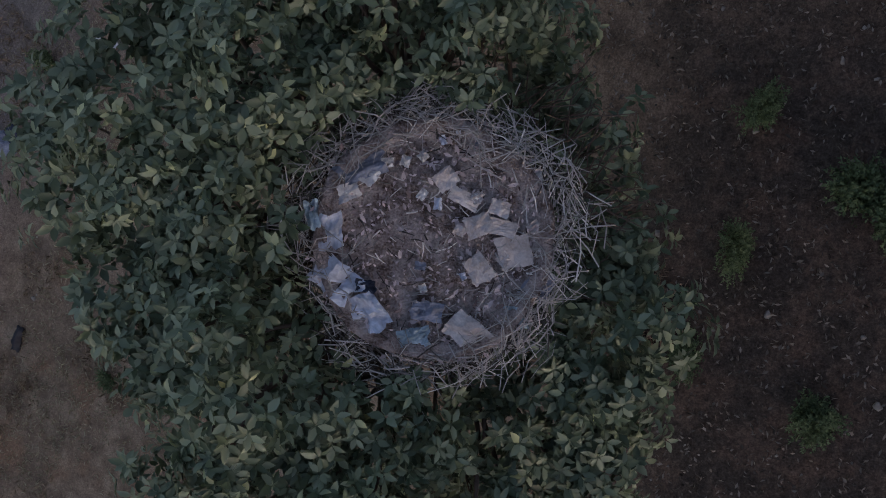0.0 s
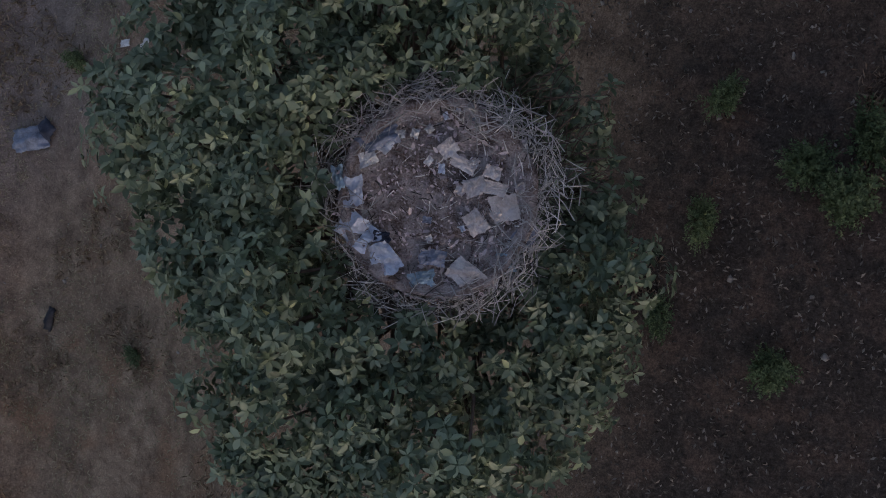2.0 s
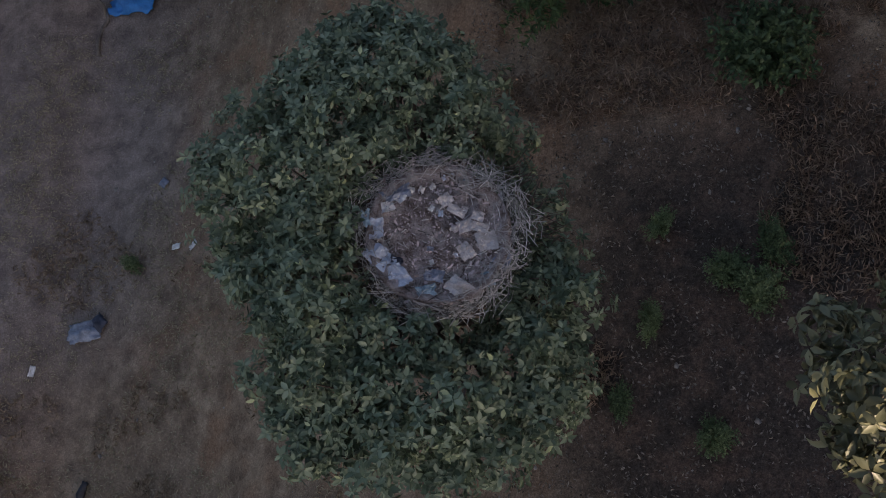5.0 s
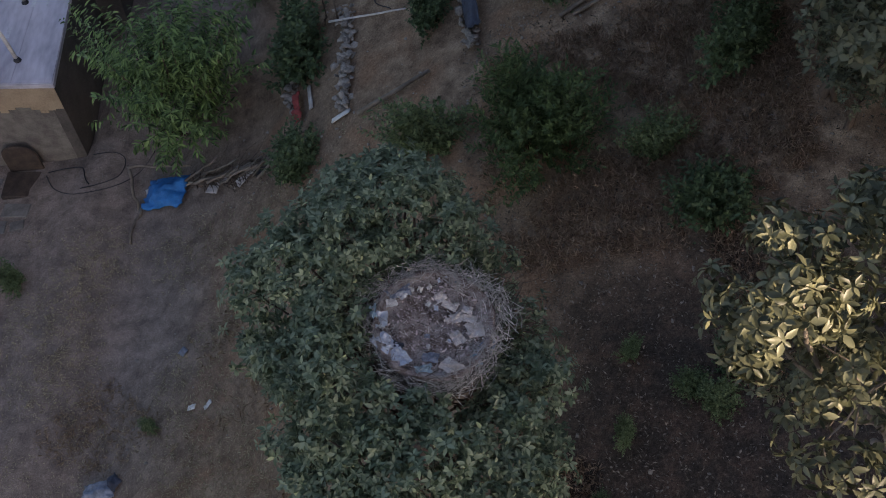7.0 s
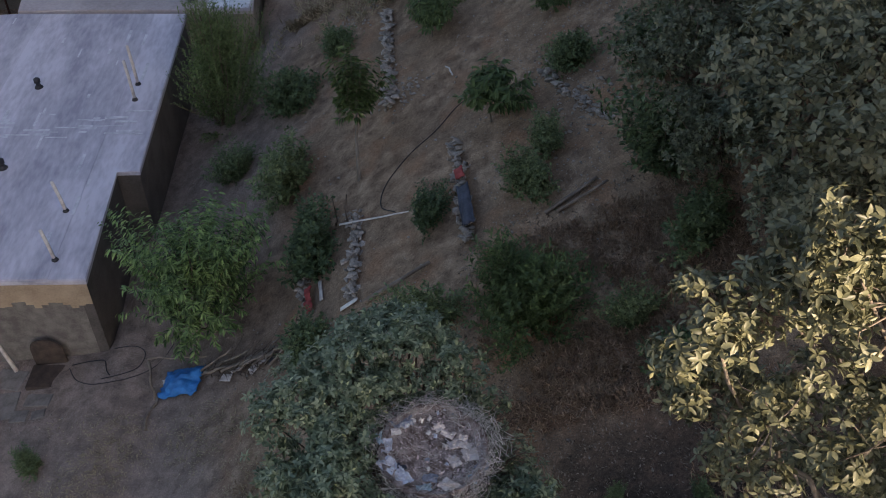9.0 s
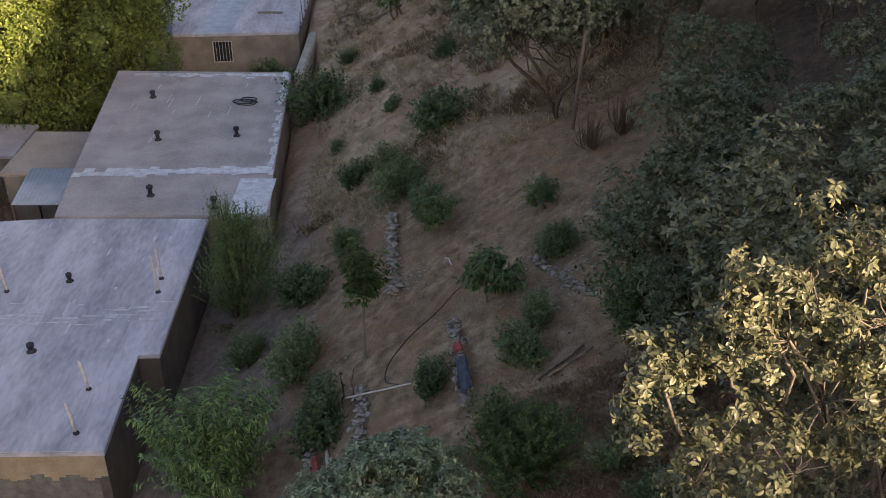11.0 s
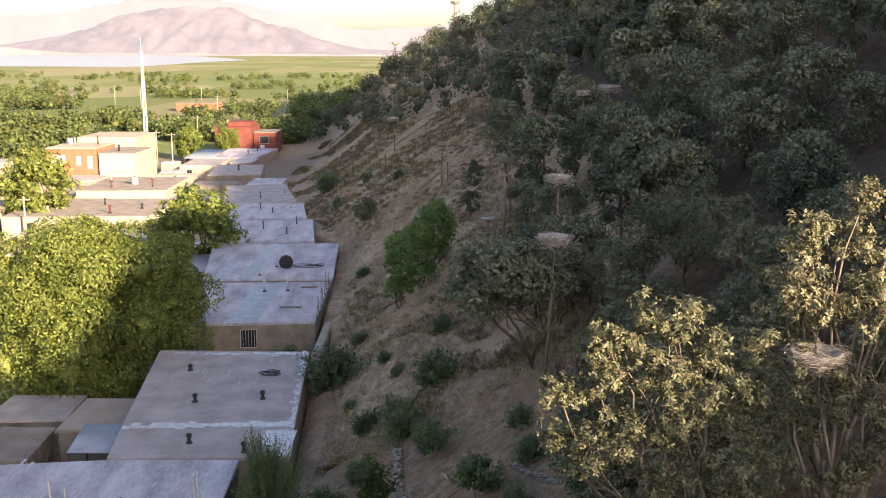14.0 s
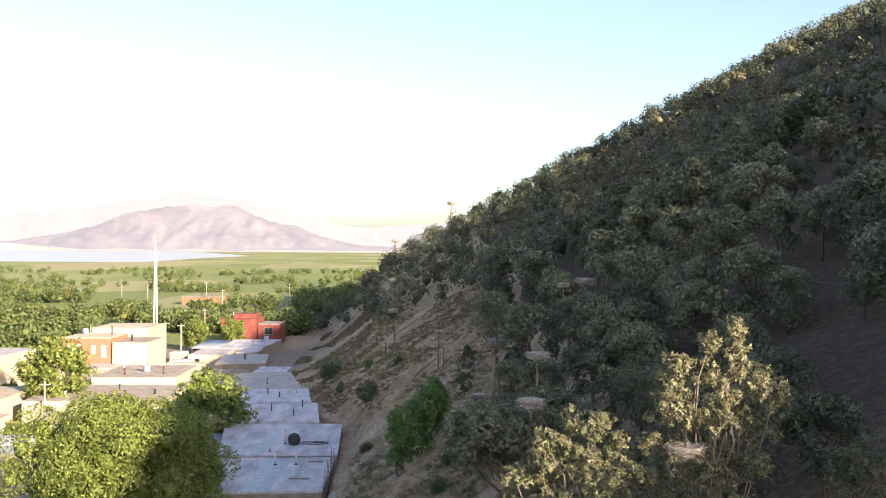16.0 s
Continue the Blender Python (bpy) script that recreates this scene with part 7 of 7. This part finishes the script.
rng_s = np.random.default_rng(8)
spots = []
for _ in range(9000):
    x, y = rng_s.uniform(-9, 9), rng_s.uniform(-4, 40)
    dens = 0.18 + (0.9 if (0.5 < x < 6 and 7 < y < 22) else 0) + (0.3 if (-6 < x < 0 and 6 < y < 10) else 0) + 0.5 * noise.noise((x * 0.5, y * 0.5, 3))
    if rng_s.uniform() < dens:
        spots.append((x, y, 0.03 + 0.10 * rng_s.uniform() ** 3))
for cx_, cy_, n_, sp_, sz_ in ((-1.1, 16.2, 120, 0.35, 0.14), (-3.0, 22.4, 90, 0.5, 0.14), (-5.0, 16.8, 60, 0.35, 0.12), (3.6, 11.6, 110, 0.6, 0.14), (2.8, 14.0, 60, 0.4, 0.12), (-4.6, 8.3, 60, 0.5, 0.09), (-10.9, 8.2, 40, 0.4, 0.08)):
    for _ in range(n_):
        spots.append((rng_s.normal(cx_, sp_), rng_s.normal(cy_, sp_), sz_ * rng_s.uniform(0.4, 1.3)))
for _ in range(1500):
    spots.append((rng_s.uniform(1.2, 5.6), rng_s.uniform(8.5, 17), 0.025 + 0.05 * rng_s.uniform() ** 2))
scatter_stones("loose_stones", spots, "loose grey stones strewn over the garden slope", 3)


def scatter_blades(name, spots, material, label, seed, blades, length, width, flat):
    """Tufts of dry grass, or fallen litter when flat."""
    rng = np.random.default_rng(seed)
    base = np.repeat(np.array([(x, y, ground_z(x, y)) for x, y in spots]), blades, 0)
    n = len(base)
    base[:, :2] += rng.normal(0, 0.25 * length + 0.03, (n, 2))
    d = unit(np.stack([rng.normal(0, 1, n), rng.normal(0, 1, n), np.abs(rng.normal(flat, 0.4, n)) + 0.06], 1))
    nr = unit(np.cross(d, unit(rng.normal(0, 1, (n, 3)))))
    V, T = leaf_arrays(rng, base, d, nr, length, width, False)
    me = quick_mesh(name, V, T)
    me.materials.append(material)
    return tagged(new(name, me), label, "grass", kind="stuff")


tufts, litter = [], []
for _ in range(40000):
    y = 22 + 125 * rng_s.uniform() ** 1.5
    x = rng_s.uniform(max(foot(y) + 5, between(y, HOUSE_EDGE) + 1.2), 9.5)
    if noise.noise((x * 0.25, y * 0.25, 4)) + rng_s.normal(0, 0.25) > -0.05:
        tufts.append((x, y))
scatter_blades("dry_grass", tufts[:11000], M_STRAW, "straw-coloured dry grass tufts on the slope", 4, 9, 0.28, 0.08, 0.8)
for _ in range(20000):
    x, y = rng_s.uniform(-10.5, -1), rng_s.uniform(-8, 8)
    if noise.noise((x * 0.5, y * 0.5, 6)) + rng_s.normal(0, 0.2) > 0.0:
        litter.append((x, y))
scatter_blades("dry_stubble", litter, M_STRAW, "short dry stubble on the earth beside the nest tree", 5, 4, 0.085, 0.16, 0.35)
weeds = []
for _ in range(5000):
    x, y = rng_s.uniform(-9, -1.2), rng_s.uniform(-9, 5)
    if noise.noise((x * 0.6, y * 0.6, 16)) > 0.12:
        weeds.append((x, y))
scatter_blades("dry_weeds", weeds[:1500], M_RUSTWEED, "rust-brown dry weeds on the bare earth", 15, 7, 0.13, 0.16, 0.6)
weeds = []
for _ in range(9000):
    x, y = rng_s.uniform(0.9, 6), rng_s.uniform(-1.5, 8)
    if noise.noise((x * 0.5, y * 0.5, 26)) + 0.12 * (y - 1.5) > 0.16:
        weeds.append((x, y))
scatter_blades("dry_weeds", weeds[:2600], M_RUSTWEED, "tall brown dry weeds on the slope above the nest tree", 25, 14, 0.15, 0.045, 0.9)
fallen = [(rng_s.uniform(0.5, 9.5), rng_s.uniform(-7, 9)) for _ in range(15000)]
scatter_blades("leaf_litter", fallen, M_LITTER, "fallen dry leaves and twigs under the oaks", 6, 3, 0.06, 0.4, 0.12)
sage = []
for _ in range(9000):
    y = 24 + 190 * rng_s.uniform() ** 1.5
    x = rng_s.uniform(max(foot(y) + 3, between(y, HOUSE_EDGE) + 1.5), min(8, between(y, TREELINE) + 4))
    if noise.noise((x * 0.12, y * 0.12, 12)) + 0.8 * noise.noise((x * 0.4, y * 0.4, 13)) > 0.02:
        sage.append((x, y, 0.08 + 0.26 * rng_s.uniform() ** 3))
for seed_, mat_, pick in ((23, M_SCRUB, 0), (24, M_STRAW, 1), (27, M_SCRUB, 2)):
    clump = [(x + rng_s.normal(0, 0.9 * w), y + rng_s.normal(0, 0.9 * w)) for x, y, w in sage[pick:3600:3] for _ in range(4)]
    scatter_blades("dry_scrub", clump, mat_, "low grey-brown tufts dotted over the dry slope", seed_, 8, 0.30, 0.09, 0.9)

foot_tufts = []
for _ in range(5000):
    y = rng_s.uniform(85, 230)
    x = rng_s.uniform(max(foot(y) - 5, between(y, HOUSE_EDGE) + 1.0), between(y, TREELINE) + 2)
    if noise.noise((x * 0.1, y * 0.07, 31)) > -0.1:
        foot_tufts.append((x, y))
scatter_blades("dry_scrub", foot_tufts, M_SCRUB, "brown tufts along the foot of the hill's nose", 33, 9, 0.55, 0.12, 0.7)

# ---- dry-stone garden walls, stone by stone ----
STONE_MESHES = []
for V_, F_ in ROCKS:
    me = quick_mesh("stone", V_, F_)
    me.materials.append(M_STONE)
    STONE_MESHES.append(me)


def stone_wall(points, height, label, seed, size=0.17):
    """A dry-stone wall along points on the slope; every stone is a piece."""
    rng = np.random.default_rng(seed)
    x0, y0 = points[0]
    base = (x0, y0, ground_z(x0, y0))
    th = thing("garden_wall", base, label, "wall", "dry-stone garden walls")
    for (ax, ay), (bx, by) in zip(points, points[1:]):
        L = math.hypot(bx - ax, by - ay)
        h = 0.0
        while h < height:
            u = rng.uniform(0, 0.1)
            while u < L:
                s = size * rng.uniform(0.45, 1.5)
                for side in rng.uniform(-1, 1, 2):
                    x = ax + (bx - ax) * u / L + side * 0.13 * (by - ay) / L + rng.normal(0, 0.06)
                    y = ay + (by - ay) * u / L - side * 0.15 * (bx - ax) / L + rng.normal(0, 0.05)
                    st = part("stone", STONE_MESHES[rng.integers(0, 6)], None, th)
                    z = ground_z(ax + (bx - ax) * u / L, ay + (by - ay) * u / L) + h + s * 0.22 - 0.04
                    st.matrix_basis = Matrix.LocRotScale((x - base[0], y - base[1], z - base[2]), Euler((rng.normal(0, 0.2), rng.normal(0, 0.2), rng.uniform(0, 6.28))), (s * 1.3, s * 0.95, s * 0.55))
                u += s * 0.8
            h += size * 0.5
    return th


stone_wall([(-2.05, 8.3), (-2.15, 11.55)], 0.24, "low dry-stone terrace wall of grey stones", 1)
stone_wall([(-3.45, 9.4), (-3.52, 10.9)], 0.2, "short dry-stone wall beside the red cloth", 2)
stone_wall([(-1.43, 15.7), (-1.7, 21.6)], 0.26, "long dry-stone terrace wall of pale stones", 3, 0.2)
stone_wall([(0.72, 8.6), (0.55, 11.0), (0.36, 12.6)], 0.2, "dry-stone garden wall with a rag and sheet on it", 4, 0.18)
stone_wall([(2.7, 14.0), (3.3, 12.4), (3.95, 10.8)], 0.12, "line of stones edging the slope", 5, 0.16)
